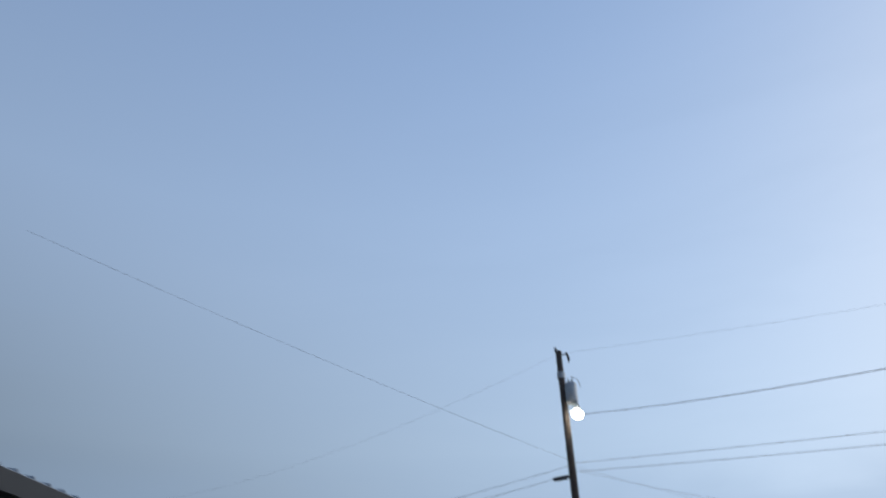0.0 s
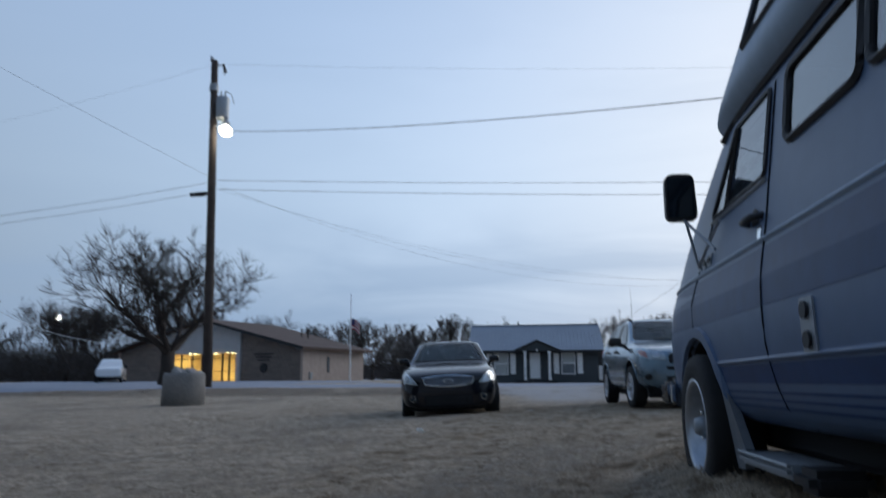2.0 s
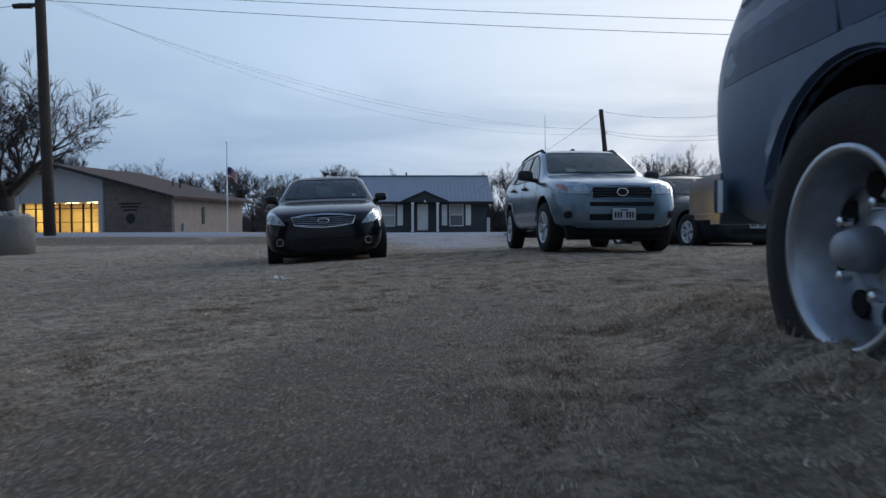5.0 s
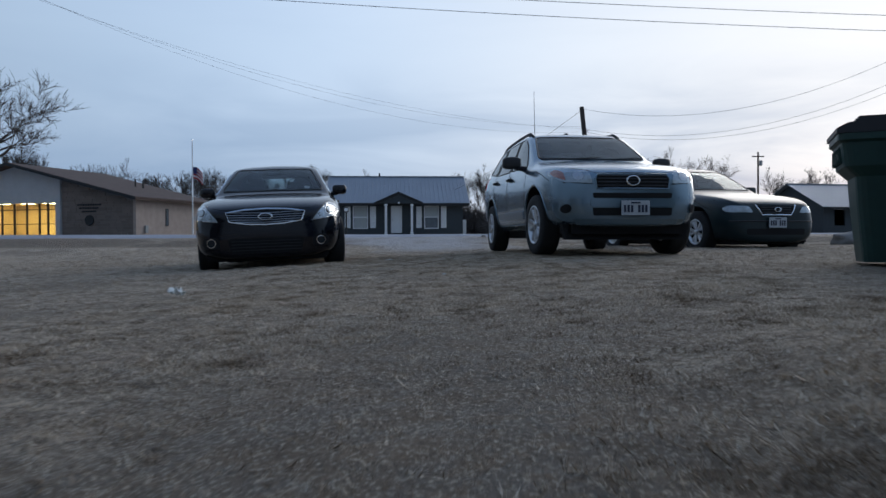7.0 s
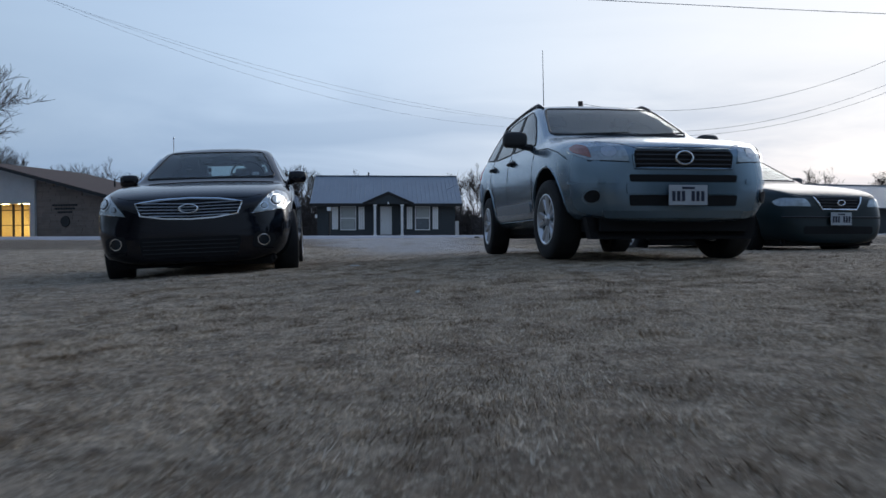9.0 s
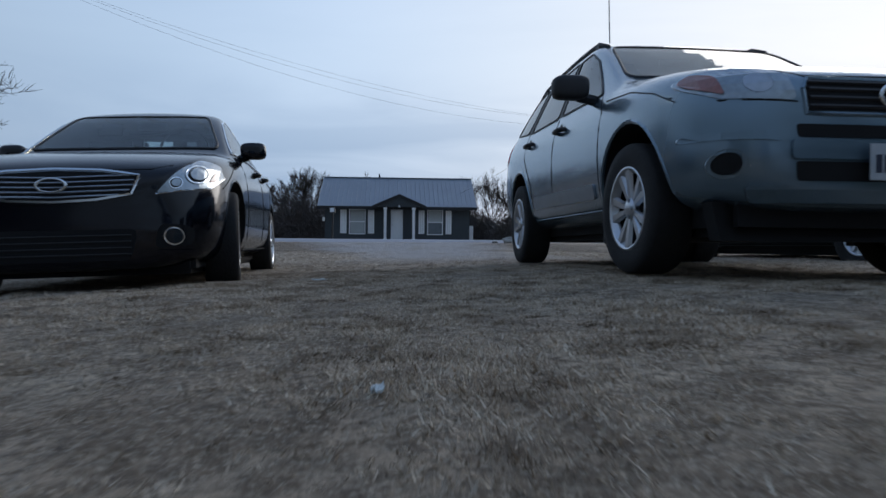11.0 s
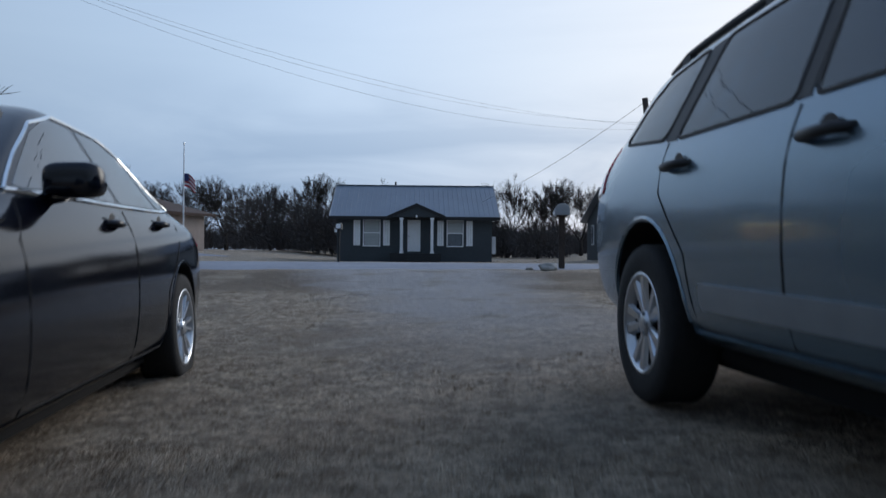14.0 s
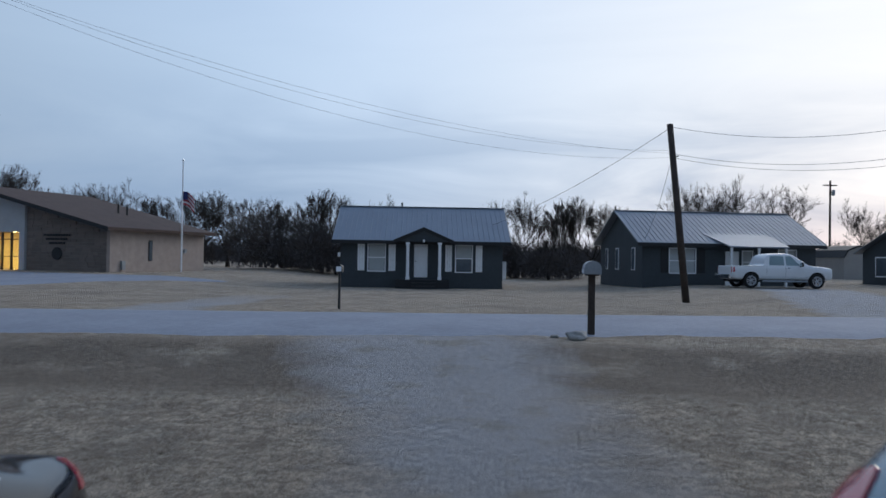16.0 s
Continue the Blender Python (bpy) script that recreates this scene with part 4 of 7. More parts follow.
stone("rock", 1.84, 25.1, 0.2, "pale rounded rock at the mailbox's foot", seed=2)
stone("rock", 1.45, 25.3, 0.07, "small pale stone in the grass", seed=5)

# concrete ring planter with broken rubble in it
pl = thing("planter", on_ground(-10.85, 16.85, 0, -0.08), "round weathered concrete planter filled with rubble", "planter")
bm = lathe([(0, 0.60), (0.90, 0.58), (0.98, 0.55), (0.98, 0.48), (0.82, 0.46), (0.82, 0.05)], 40, axis="Z")
for v in bm.verts:
    v.co += 0.025 * noise.noise_vector(v.co * 2.5)
part("ring", bm, M_CONCRETE, pl, smooth=True)
for i in range(9):
    a, r = i * 2.4, 0.1 + 0.3 * (i % 3) / 2
    bm = bmesh.new()
    bmesh.ops.create_icosphere(bm, subdivisions=2, radius=0.13)
    for v in bm.verts:
        v.co *= 1 + 0.4 * noise.noise(v.co * 8 + Vector((i, 0, 0)))
    part("rubble", bm, M_ROCK, pl, m=pose(r * math.cos(a), r * math.sin(a), 0.93 + 0.07 * (i % 2), 20 * i, 0, 50 * i))


# ---- trees ----
def grow(bm, p, d, length, r, depth, rng, twigs, spread=0.6, up=0.15, sides=6):
    """One limb and what branches from it."""
    n = 4 if depth > 1 else 3
    pts, radii = [p.copy()], [r]
    for i in range(n):
        d = (d + Vector((rng.gauss(0, 0.16), rng.gauss(0, 0.16), rng.gauss(0, 0.1) + up * 0.35))).normalized()
        p = p + d * (length / n)
        pts.append(p.copy())
        radii.append(r * (1 - 0.5 * (i + 1) / n))
    tube(bm if depth > 1 else twigs, pts, radii, sides if depth > 2 else 4 if depth > 1 else 3, cap=False)
    if depth == 0:
        return
    k = rng.randint(2, 3) if depth > 1 else rng.randint(5, 7)
    for i in range(k + 1):
        j = rng.randint(1, n) if i else n
        nd = (d + Vector((rng.gauss(0, spread), rng.gauss(0, spread), rng.gauss(up, spread * 0.6)))).normalized()
        grow(bm, pts[j], nd, length * rng.uniform(0.55, 0.8), max(radii[j] * 0.66, 0.010), depth - 1, rng, twigs, spread, up, sides)


def bare_tree(seed, m, height, trunk_r, depth, label, limbs=5, spread=0.55, group="", flare=0.8, up=0.2):
    rng = random.Random(seed)
    ob = thing("tree", m, label, "tree", group)
    tb, cb, tw = bmesh.new(), bmesh.new(), bmesh.new()
    th = height * 0.22
    tube(tb, [(0, 0, -0.2), (0.03, 0, th * 0.4), (0.0, 0.05, th)], [trunk_r * 1.3, trunk_r, trunk_r * 0.95], 12)
    for i in range(limbs):
        a = 2 * math.pi * (i + rng.uniform(-0.25, 0.25)) / limbs
        d = Vector((math.cos(a) * flare, math.sin(a) * flare, rng.uniform(0.5, 1.1))).normalized()
        grow(cb, Vector((0, 0, th * rng.uniform(0.85, 1.0))), d, height * 0.33, trunk_r * 0.5, depth, rng, tw, spread, up)
    part("trunk", tb, M_BARK, ob, smooth=True)
    cr = part("crown", cb, M_BARK, ob, "bare dark branches", True)
    part("spray", tw, M_TWIG, cr, "fine leafless spray")
    return ob


bare_tree(8, on_ground(-19.3, 30.0), 8.0, 0.34, 5, "broad leafless tree with spreading dark limbs", 8, 0.55, flare=1.0, up=0.12)
t_a = bare_tree(11, on_ground(-14.0, 78.0), 6.8, 0.16, 5, "leafless winter tree at the wood's edge", 4, 0.45, "edge trees", 0.6, 0.3)
t_b = bare_tree(12, on_ground(-24.0, 82.0), 7.5, 0.18, 5, "leafless winter tree at the wood's edge", 5, 0.5, "edge trees", 0.8, 0.2)
for _x, _y, _k, _a in ((-45, 74, 1.15, 30), (-51, 70, 1.2, 140), (-57.5, 73, 1.25, 250), (-39, 80, 1.0, 80)):
    copy_thing(t_b, on_ground(_x, _y) @ pose(0, 0, 0, 0, 0, _a) @ Matrix.Scale(_k, 4))
t_c = bare_tree(13, on_ground(6.2, 74.0), 5.8, 0.13, 5, "leafless winter tree at the wood's edge", 4, 0.4, "edge trees", 0.45, 0.45)
t_d = bare_tree(14, on_ground(27.5, 84.0), 8.6, 0.2, 5, "leafless winter tree at the wood's edge", 5, 0.5, "edge trees", 0.8, 0.2)
rt = random.Random(7)
spots = [(-31, 80), (-28, 85), (-19, 80), (-10.5, 80), (-7.5, 84), (-3.0, 86), (1.5, 88), (3.8, 80), (8.6, 78), (11.5, 84), (14.5, 92), (23.5, 86), (31, 90), (34, 96), (-36, 84), (-40, 90), (-46, 82), (-52, 86), (-60, 80), (-66, 84), (-80, 76), (-92, 84), (-72, 80), (45, 96), (52, 88)]
for i, (x, y) in enumerate(spots):
    s = rt.uniform(0.8, 1.1) * (1.35 if x < -44 else 1.0)
    copy_thing((t_a, t_b, t_c, t_d)[i % 4], on_ground(x, y, rt.uniform(0, 360)) @ Matrix.Scale(s, 4))


def brush(name, patches, label, seed, count, hmin, hmax):
    """Thickets of thin leafless stems, too many to tell apart."""
    rng = np.random.default_rng(seed)
    V, F = [], []
    for (x0, x1, y0, y1, top) in patches:
        n = int(count * (x1 - x0))
        for _ in range(n):
            x, y = rng.uniform(x0, x1), rng.uniform(y0, y1)
            crown = top * (0.72 + 0.62 * noise.noise((x * 0.35, y * 0.2, seed)) + 0.1 * noise.noise((x * 1.3, 0, seed)))
            z = ground_z(x, y)
            h = crown * rng.uniform(hmin, hmax)
            lx, ly = rng.normal(0, 0.25) * h, rng.normal(0, 0.2) * h
            w = rng.uniform(0.025, 0.06)
            zb = z + h * rng.uniform(0.0, 0.55)
            b = len(V)
            V += [(x - w, y, zb), (x + w, y, zb), (x + lx * 0.6 + w * 0.5, y + ly, z + h * 0.8), (x + lx, y + ly, z + h), (x + lx * 0.6 - w * 0.5, y + ly, z + h * 0.8)]
            F += [(b, b + 1, b + 2, b + 4), (b + 4, b + 2, b + 3)]
            for _k in range(4):
                t = rng.uniform(0.35, 0.95)
                px, py, pz = x + lx * t * 0.8, y + ly * t, zb + (z + h - zb) * t
                q = len(V)
                ex, ez = rng.normal(0, 0.45), rng.uniform(0.1, 0.7)
                V += [(px, py, pz - 0.02), (px, py, pz + 0.025), (px + ex, py + rng.normal(0, 0.3), pz + ez)]
                F += [(q, q + 1, q + 2)]
    me = bpy.data.meshes.new(name)
    me.from_pydata(V, [], F)
    me.materials.append(M_BRUSH)
    return tagged(new(name, me), label, "thicket", kind="stuff")


def bushes(name, patches, label, seed, twigs):
    """Rounded leafless bushes of fine crossing twigs, grown into one another."""
    rng = np.random.default_rng(seed)
    V, F = [], []
    for (x0, x1, y0, y1, top) in patches:
        x = x0
        while x < x1:
            y, h = rng.uniform(y0, y1), top * rng.uniform(0.62, 1.08)
            rx = rng.uniform(1.0, 1.9)
            z = ground_z(x, y)
            d = rng.normal(0, 1, (twigs, 3))
            d /= np.linalg.norm(d, axis=1)[:, None]
            r = rng.uniform(0.25, 1.0, twigs) ** 0.6
            ln, wd = rng.uniform(0.25, 0.75, twigs), rng.uniform(0.014, 0.034, twigs)
            for k in range(twigs):
                lump = 1 + 0.28 * noise.noise((d[k, 0] * 2 + x, d[k, 1] * 2, d[k, 2] * 2 + seed))
                px, py, pz = x + d[k, 0] * rx * r[k] * lump, y + d[k, 1] * rx * r[k] * lump, z + h * 0.5 + d[k, 2] * h * 0.5 * r[k] * lump
                t = rng.normal(0, 0.55, 3)
                ex, ey, ez = px + (d[k, 0] + t[0]) * ln[k], py + (d[k, 1] + t[1]) * ln[k], max(z, pz + (d[k, 2] * 0.7 + 0.35 + t[2]) * ln[k])
                b = len(V)
                V += [(px - wd[k], py, pz), (px + wd[k], py, pz + 0.02), (ex, ey, ez)]
                F.append((b, b + 1, b + 2))
            x += rng.uniform(0.7, 1.5)
    me = bpy.data.meshes.new(name)
    me.from_pydata(V, [], F)
    me.materials.append(M_BRUSH)
    return tagged(new(name, me), label, "thicket", kind="stuff")


bushes("bushes", [(-20.5, -9.0, 70, 76, 5.0), (-18.5, -10, 74, 79, 5.6), (-9, 3.5, 78, 84, 4.4), (2.0, 9.5, 73, 79, 3.4), (-42, -27, 76, 84, 4.6), (-84, -46, 66, 76, 4.4)], "dense rounded leafless bushes behind the houses", 17, 750)
brush("thicket", [(-19.5, -8.5, 73, 79, 5.6), (-9, 3, 80, 86, 5.2), (2.0, 9.5, 76, 82, 4.2), (-42, -27, 80, 88, 5.0), (-84, -46, 72, 80, 5.2)], "dark tangled leafless thicket behind the houses", 3, 90, 0.25, 1.0)
brush("far_woods", [(-110, -40, 84, 96, 5.5), (9, 60, 92, 104, 4.0), (-45, 60, 110, 125, 4.8)], "far line of leafless woods", 5, 150, 0.25, 1.0)


# ---- vehicles ----
from mathutils.bvhtree import BVHTree


def loft(stations, low=0.0):
    """A closed hull from rows of y, half width, bottom, shoulder height, top-edge half width, its height, centre height."""
    bm = bmesh.new()
    rings = []
    for y, w, zb, zs, we, ze, zt in stations:
        half = [(0, zb), (w - 0.14, zb), (w - 0.03, zb + 0.10), (w, zb + (zs - zb) * 0.5), (w - 0.008, zs - 0.12), (w - 0.05, zs), (we + (w - 0.05 - we) * 0.12, ze - (ze - zs) * 0.12), (we, ze), (we - 0.12, ze + (zt - ze) * 0.55), (0, zt)]
        ring = [bm.verts.new((x, y, z)) for x, z in half] + [bm.verts.new((-x, y, z)) for x, z in half[-2:0:-1]]
        rings.append(ring)
    n = len(rings[0])
    for a, b in zip(rings, rings[1:]):
        for k in range(n):
            bm.faces.new((a[k], a[(k + 1) % n], b[(k + 1) % n], b[k]))
    bm.faces.new(rings[0][::-1])
    bm.faces.new(rings[-1])
    bmesh.ops.recalc_face_normals(bm, faces=bm.faces)
    return bm


def hull(name, stations, mat, parent, wells=(), label="", sides=(), ends=()):
    """A smoothed body with wheel wells and window openings (sides: outlines in y, z cut across; ends: x, z, y from, y to) cut out; returns the part and a tree for laying panels on it."""
    bm = loft(stations)
    me = bpy.data.meshes.new("raw")
    bm.to_mesh(me)
    bm.free()
    raw = new("raw", me)
    sub = raw.modifiers.new("s", "SUBSURF")
    sub.levels = sub.render_levels = 2
    dg = bpy.context.evaluated_depsgraph_get()
    full = bpy.data.meshes.new_from_object(raw.evaluated_get(dg))
    tree = BVHTree.FromPolygons([v.co.copy() for v in full.vertices], [tuple(p.vertices) for p in full.polygons])
    openings = []
    full.materials.append(mat)
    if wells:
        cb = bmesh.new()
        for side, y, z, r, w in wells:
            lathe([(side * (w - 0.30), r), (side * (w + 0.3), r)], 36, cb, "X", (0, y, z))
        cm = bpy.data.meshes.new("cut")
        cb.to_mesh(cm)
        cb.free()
        # well walls coloured near-black: their shade is in the material
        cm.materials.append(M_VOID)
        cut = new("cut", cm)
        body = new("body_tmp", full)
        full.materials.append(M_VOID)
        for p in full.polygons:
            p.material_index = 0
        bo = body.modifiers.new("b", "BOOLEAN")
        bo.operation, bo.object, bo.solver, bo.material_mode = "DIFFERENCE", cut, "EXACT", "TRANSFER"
        for k, pts in enumerate([*sides, *ends]):
            if k < len(sides):
                wb = prism(pts, -1.4, 1.4)
                for v in wb.verts:
                    v.co = Vector((v.co.y, v.co.x, v.co.z))
            else:
                wb = prism(pts[0], pts[1], pts[2])
            bmesh.ops.recalc_face_normals(wb, faces=wb.faces)
            wm = bpy.data.meshes.new("opening")
            wb.to_mesh(wm)
            wb.free()
            wm.materials.append(M_CABIN)
            openings.append(new("opening", wm))
            bo = body.modifiers.new("w", "BOOLEAN")
            bo.operation, bo.object, bo.solver, bo.material_mode = "DIFFERENCE", openings[-1], "EXACT", "TRANSFER"
        dg = bpy.context.evaluated_depsgraph_get()
        done = bpy.data.meshes.new_from_object(body.evaluated_get(dg))
        bpy.data.objects.remove(body)
        for o in (cut, *openings):
            bpy.data.objects.remove(o)
        full = done
    bpy.data.objects.remove(raw)
    for p in full.polygons:
        p.use_smooth = True
    full.set_sharp_from_angle(angle=radians(38))
    ob = new(name, full)
    ob.parent = parent
    if label:
        ob["label"] = label
    return ob, tree


AXES = {"front": (0, 2, 1, 1), "back": (0, 2, 1, -1), "right": (1, 2, 0, -1), "left": (1, 2, 0, 1)}


def laid(name, tree, pts, side, mat, parent, lift=0.004, thick=0.006, cell=0.07, label=""):
    """A panel with the given outline, laid on the body as seen from one side (front, back, left = -x, right = +x)."""
    ia, ib, ic, sg = AXES[side]
    bm = bmesh.new()
    vs = []
    for a, b in pts:
        co = [0, 0, 0]
        co[ia], co[ib] = a, b
        vs.append(bm.verts.new(co))
    bm.faces.new(vs)
    for i in (ia, ib):
        lo, hi = min(p[0 if i == ia else 1] for p in pts), max(p[0 if i == ia else 1] for p in pts)
        k = lo + cell
        no = [0, 0, 0]
        no[i] = 1
        while k < hi - 0.01:
            co = [0, 0, 0]
            co[i] = k
            bmesh.ops.bisect_plane(bm, geom=bm.verts[:] + bm.edges[:] + bm.faces[:], plane_co=co, plane_no=no)
            k += cell
    way = Vector((0, 0, 0))
    way[ic] = sg
    bm.normal_update()
    for v in bm.verts:
        o = v.co.copy()
        o[ic] = -4 * sg if side != "back" else 9
        hit, nor, _, _ = tree.ray_cast(o, way)
        if hit is None:
            hit, nor, _, _ = tree.find_nearest(v.co + (-way * 1.0))
        if nor.dot(way) > 0:
            nor = -nor
        v.co = hit + nor * lift
    bm.normal_update()
    fs = bm.faces[:]
    if sum(f.normal.dot(way) for f in fs) > 0:
        bmesh.ops.reverse_faces(bm, faces=fs)
    ex = bmesh.ops.extrude_face_region(bm, geom=fs)
    for e in ex["geom"]:
        if isinstance(e, bmesh.types.BMVert):
            e.co -= way * -thick
    bmesh.ops.recalc_face_normals(bm, faces=bm.faces)
    ob = part(name, bm, mat, parent, label)
    return ob


def line_on(name, tree, pts, side, mat, parent, w=0.006, lift=0.001, label=""):
    """A thin seam or bead along a line on the body."""
    ia, ib, ic, sg = AXES[side]
    way = Vector((0, 0, 0))
    way[ic] = sg
    fine = []
    for (a, b), (c, d) in zip(pts, pts[1:]):
        n = max(1, int(math.hypot(c - a, d - b) / 0.08))
        fine += [(a + (c - a) * i / n, b + (d - b) * i / n) for i in range(n)]
    fine.append(pts[-1])
    out = []
    for a, b in fine:
        o = Vector((0, 0, 0))
        o[ia], o[ib], o[ic] = a, b, -4 * sg
        hit, nor, _, _ = tree.ray_cast(o, way)
        if hit is not None:
            out.append(hit + (nor if nor.dot(way) < 0 else -nor) * lift)
    if len(out) > 1:
        return part(name, tube(bmesh.new(), out, [w] * len(out), 5), mat, parent, label)


def wheel(parent, x, y, z, r, rim_r, width, style, side, m_rim=None):
    """A wheel, its outer face turned to side."""
    m_rim = m_rim or M_ALLOY
    s = side
    w = width
    at = pose(x, y, z)
    prof = [(-s * w * 0.1, rim_r * 0.72), (s * w * 0.12, rim_r * 0.8), (s * w * 0.42, rim_r * 0.93), (s * w * 0.5, rim_r * 0.96), (s * w * 0.5, rim_r * 1.03), (s * w * 0.40, rim_r * 1.03), (-s * w * 0.5, rim_r * 1.03), (-s * w * 0.5, rim_r * 0.9)]
    deep = style == "holes"
    lip = prof if deep else [(s * w * 0.30, rim_r * 0.86), (s * w * 0.40, rim_r * 0.89), (s * w * 0.44, rim_r * 0.95), (s * w * 0.5, rim_r * 0.965), (s * w * 0.5, rim_r * 1.03), (s * w * 0.40, rim_r * 1.03)]
    rim = part("wheel", lathe(lip, 44, cap=False), m_rim, parent, "bright alloy wheel rim", True, at)
    if not deep:
        # barrel coloured dark for the shade behind the spokes
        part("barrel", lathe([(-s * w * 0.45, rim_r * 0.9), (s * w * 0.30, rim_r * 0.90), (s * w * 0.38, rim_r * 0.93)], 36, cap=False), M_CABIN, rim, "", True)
    ty = [(-0.48, 1.0), (-0.5, 1.06), (-0.52, 1.0 + (r / rim_r - 1) * 0.5), (-0.48, r / rim_r * 0.965), (-0.40, r / rim_r * 0.995), (-0.2, r / rim_r), (0.2, r / rim_r), (0.40, r / rim_r * 0.995), (0.48, r / rim_r * 0.965), (0.52, 1.0 + (r / rim_r - 1) * 0.5), (0.50, 1.06), (0.48, 1.0)]
    part("tyre", lathe([(a * w, b * rim_r) for a, b in ty], 48, cap=False), M_RUBBER, rim, "worn black rubber tyre", True)
    # disc near-black, shade inside the rim put into its colour
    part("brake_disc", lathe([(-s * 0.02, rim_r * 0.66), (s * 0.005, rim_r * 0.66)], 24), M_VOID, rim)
    out = s * w * (0.10 if deep else 0.46)
    if deep:
        bm = lathe([(out - s * 0.05, rim_r * 0.86), (out - s * 0.02, rim_r * 0.8), (out - s * 0.004, rim_r * 0.55), (out - s * 0.02, rim_r * 0.42), (out + s * 0.02, rim_r * 0.36), (out + s * 0.02, rim_r * 0.05)], 40)
        part("disc", bm, m_rim, rim, "dished alloy wheel centre", True)
        for k in range(8):
            a = 2 * math.pi * k / 8 + 0.2
            bm = bmesh.new()
            lathe([(out - s * 0.035, 0.034), (out - s * 0.001, 0.034)], 16, bm, "X", (0, rim_r * 0.66 * math.cos(a), rim_r * 0.66 * math.sin(a)))
            # near-black caps paint the shade of the holes
            part("hole", bm, M_VOID, rim)
        part("hub_cap", lathe([(out + s * 0.02, 0.058), (out + s * 0.075, 0.052), (out + s * 0.105, 0.04), (out + s * 0.11, 0.01)], 20), M_GREY_METAL, rim, "", True)
        for k in range(5):
            a = 2 * math.pi * k / 5
            bm = bmesh.new()
            lathe([(out + s * 0.02, 0.014), (out + s * 0.05, 0.014), (out + s * 0.055, 0.006)], 8, bm, "X", (0, 0.115 * math.cos(a), 0.115 * math.sin(a)))
            part("lug_nut", bm, M_CHROME, rim)
        return rim
    n = {"five": 5, "seven": 7}[style]
    for k in range(n):
        for q in ((-1, 1) if style == "five" else (-1, 1)):
            a = 2 * math.pi * k / n + q * (0.17 if style == "five" else 0.12)
            a2 = 2 * math.pi * k / n + q * (0.24 if style == "five" else 0.17)
            bm = bmesh.new()
            d1 = Vector((0, math.cos(a), math.sin(a)))
            d2 = Vector((0, math.cos(a2), math.sin(a2)))
            t1 = Vector((0, -math.sin(a), math.cos(a)))
            hw0, hw1 = (0.016, 0.030) if style == "five" else (0.012, 0.015)
            pts = []
            for dd, rr, hw, ox in ((d1, 0.16, hw0, 0.0), (d2, 0.94, hw1, s * 0.012)):
                for e, f in ((-1, 0), (1, 0), (0.6, 1), (-0.6, 1)):
                    pts.append(bm.verts.new(dd * rim_r * rr + t1 * hw * e + Vector((out + ox + s * (0.018 * f - 0.03), 0, 0))))
            for c in ((0, 1, 2, 3), (7, 6, 5, 4), (0, 4, 5, 1), (1, 5, 6, 2), (2, 6, 7, 3), (3, 7, 4, 0)):
                bm.faces.new([pts[i] for i in c])
            bmesh.ops.recalc_face_normals(bm, faces=bm.faces)
            part("spoke", bm, m_rim, rim)
    part("hub_cap", lathe([(out - s * 0.04, rim_r * 0.27), (out - s * 0.005, rim_r * 0.25), (out + s * 0.005, rim_r * 0.14), (out + s * 0.008, 0.01)], 20), m_rim, rim, "", True)
    for k in range(5):
        a = 2 * math.pi * (k + 0.5) / 5
        bm = bmesh.new()
        lathe([(out - s * 0.01, 0.011), (out + s * 0.004, 0.011)], 8, bm, "X", (0, rim_r * 0.2 * math.cos(a), rim_r * 0.2 * math.sin(a)))
        part("lug_nut", bm, M_GREY_METAL, rim)
    return rim


def mirror(parent, x, y, z, s, mat, w=0.22, h=0.15):
    bm = bmesh.new()
    bmesh.ops.create_uvsphere(bm, u_segments=20, v_segments=12, radius=1.0)
    for v in bm.verts:
        c = v.co
        k = lambda q: math.copysign(abs(q) ** 0.55, q)
        v.co = Vector((x + s * w * 0.5 + k(c.x) * w * 0.5, y + k(c.y) * 0.06 + 0.02 * c.x * s, z + k(c.z) * h * 0.5))
    mm = part("mirror", bm, mat, parent, "", True)
    part("mirror_arm", tube(bmesh.new(), [(x - s * 0.06, y + 0.04, z - h * 0.45), (x + s * 0.06, y + 0.01, z - h * 0.35)], [0.035, 0.03], 8), mat, mm)
    part("mirror_glass", boxed(x + s * w * 0.5 - w * 0.42, y + 0.06, z - h * 0.38, x + s * w * 0.5 + w * 0.42, y + 0.066, z + h * 0.38), M_CHROME, mm)
    return mm


def plate(parent, x, y, z, tilt=0.0):
    p = part("number_plate", boxed(-0.152, -0.004, -0.076, 0.152, 0.004, 0.076, 0.003), M_PLATE, parent, "white number plate with dark bars", m=pose(x, y, z, tilt, 0, 0))
    for k in range(7):
        if k != 3:
            part("plate_bar", boxed(-0.128 + k * 0.038, -0.0075, -0.045, -0.103 + k * 0.038, -0.0045, 0.03), M_INK, p)
    part("plate_bar", boxed(-0.05, -0.0075, 0.045, 0.05, -0.0045, 0.062), M_INK, p)


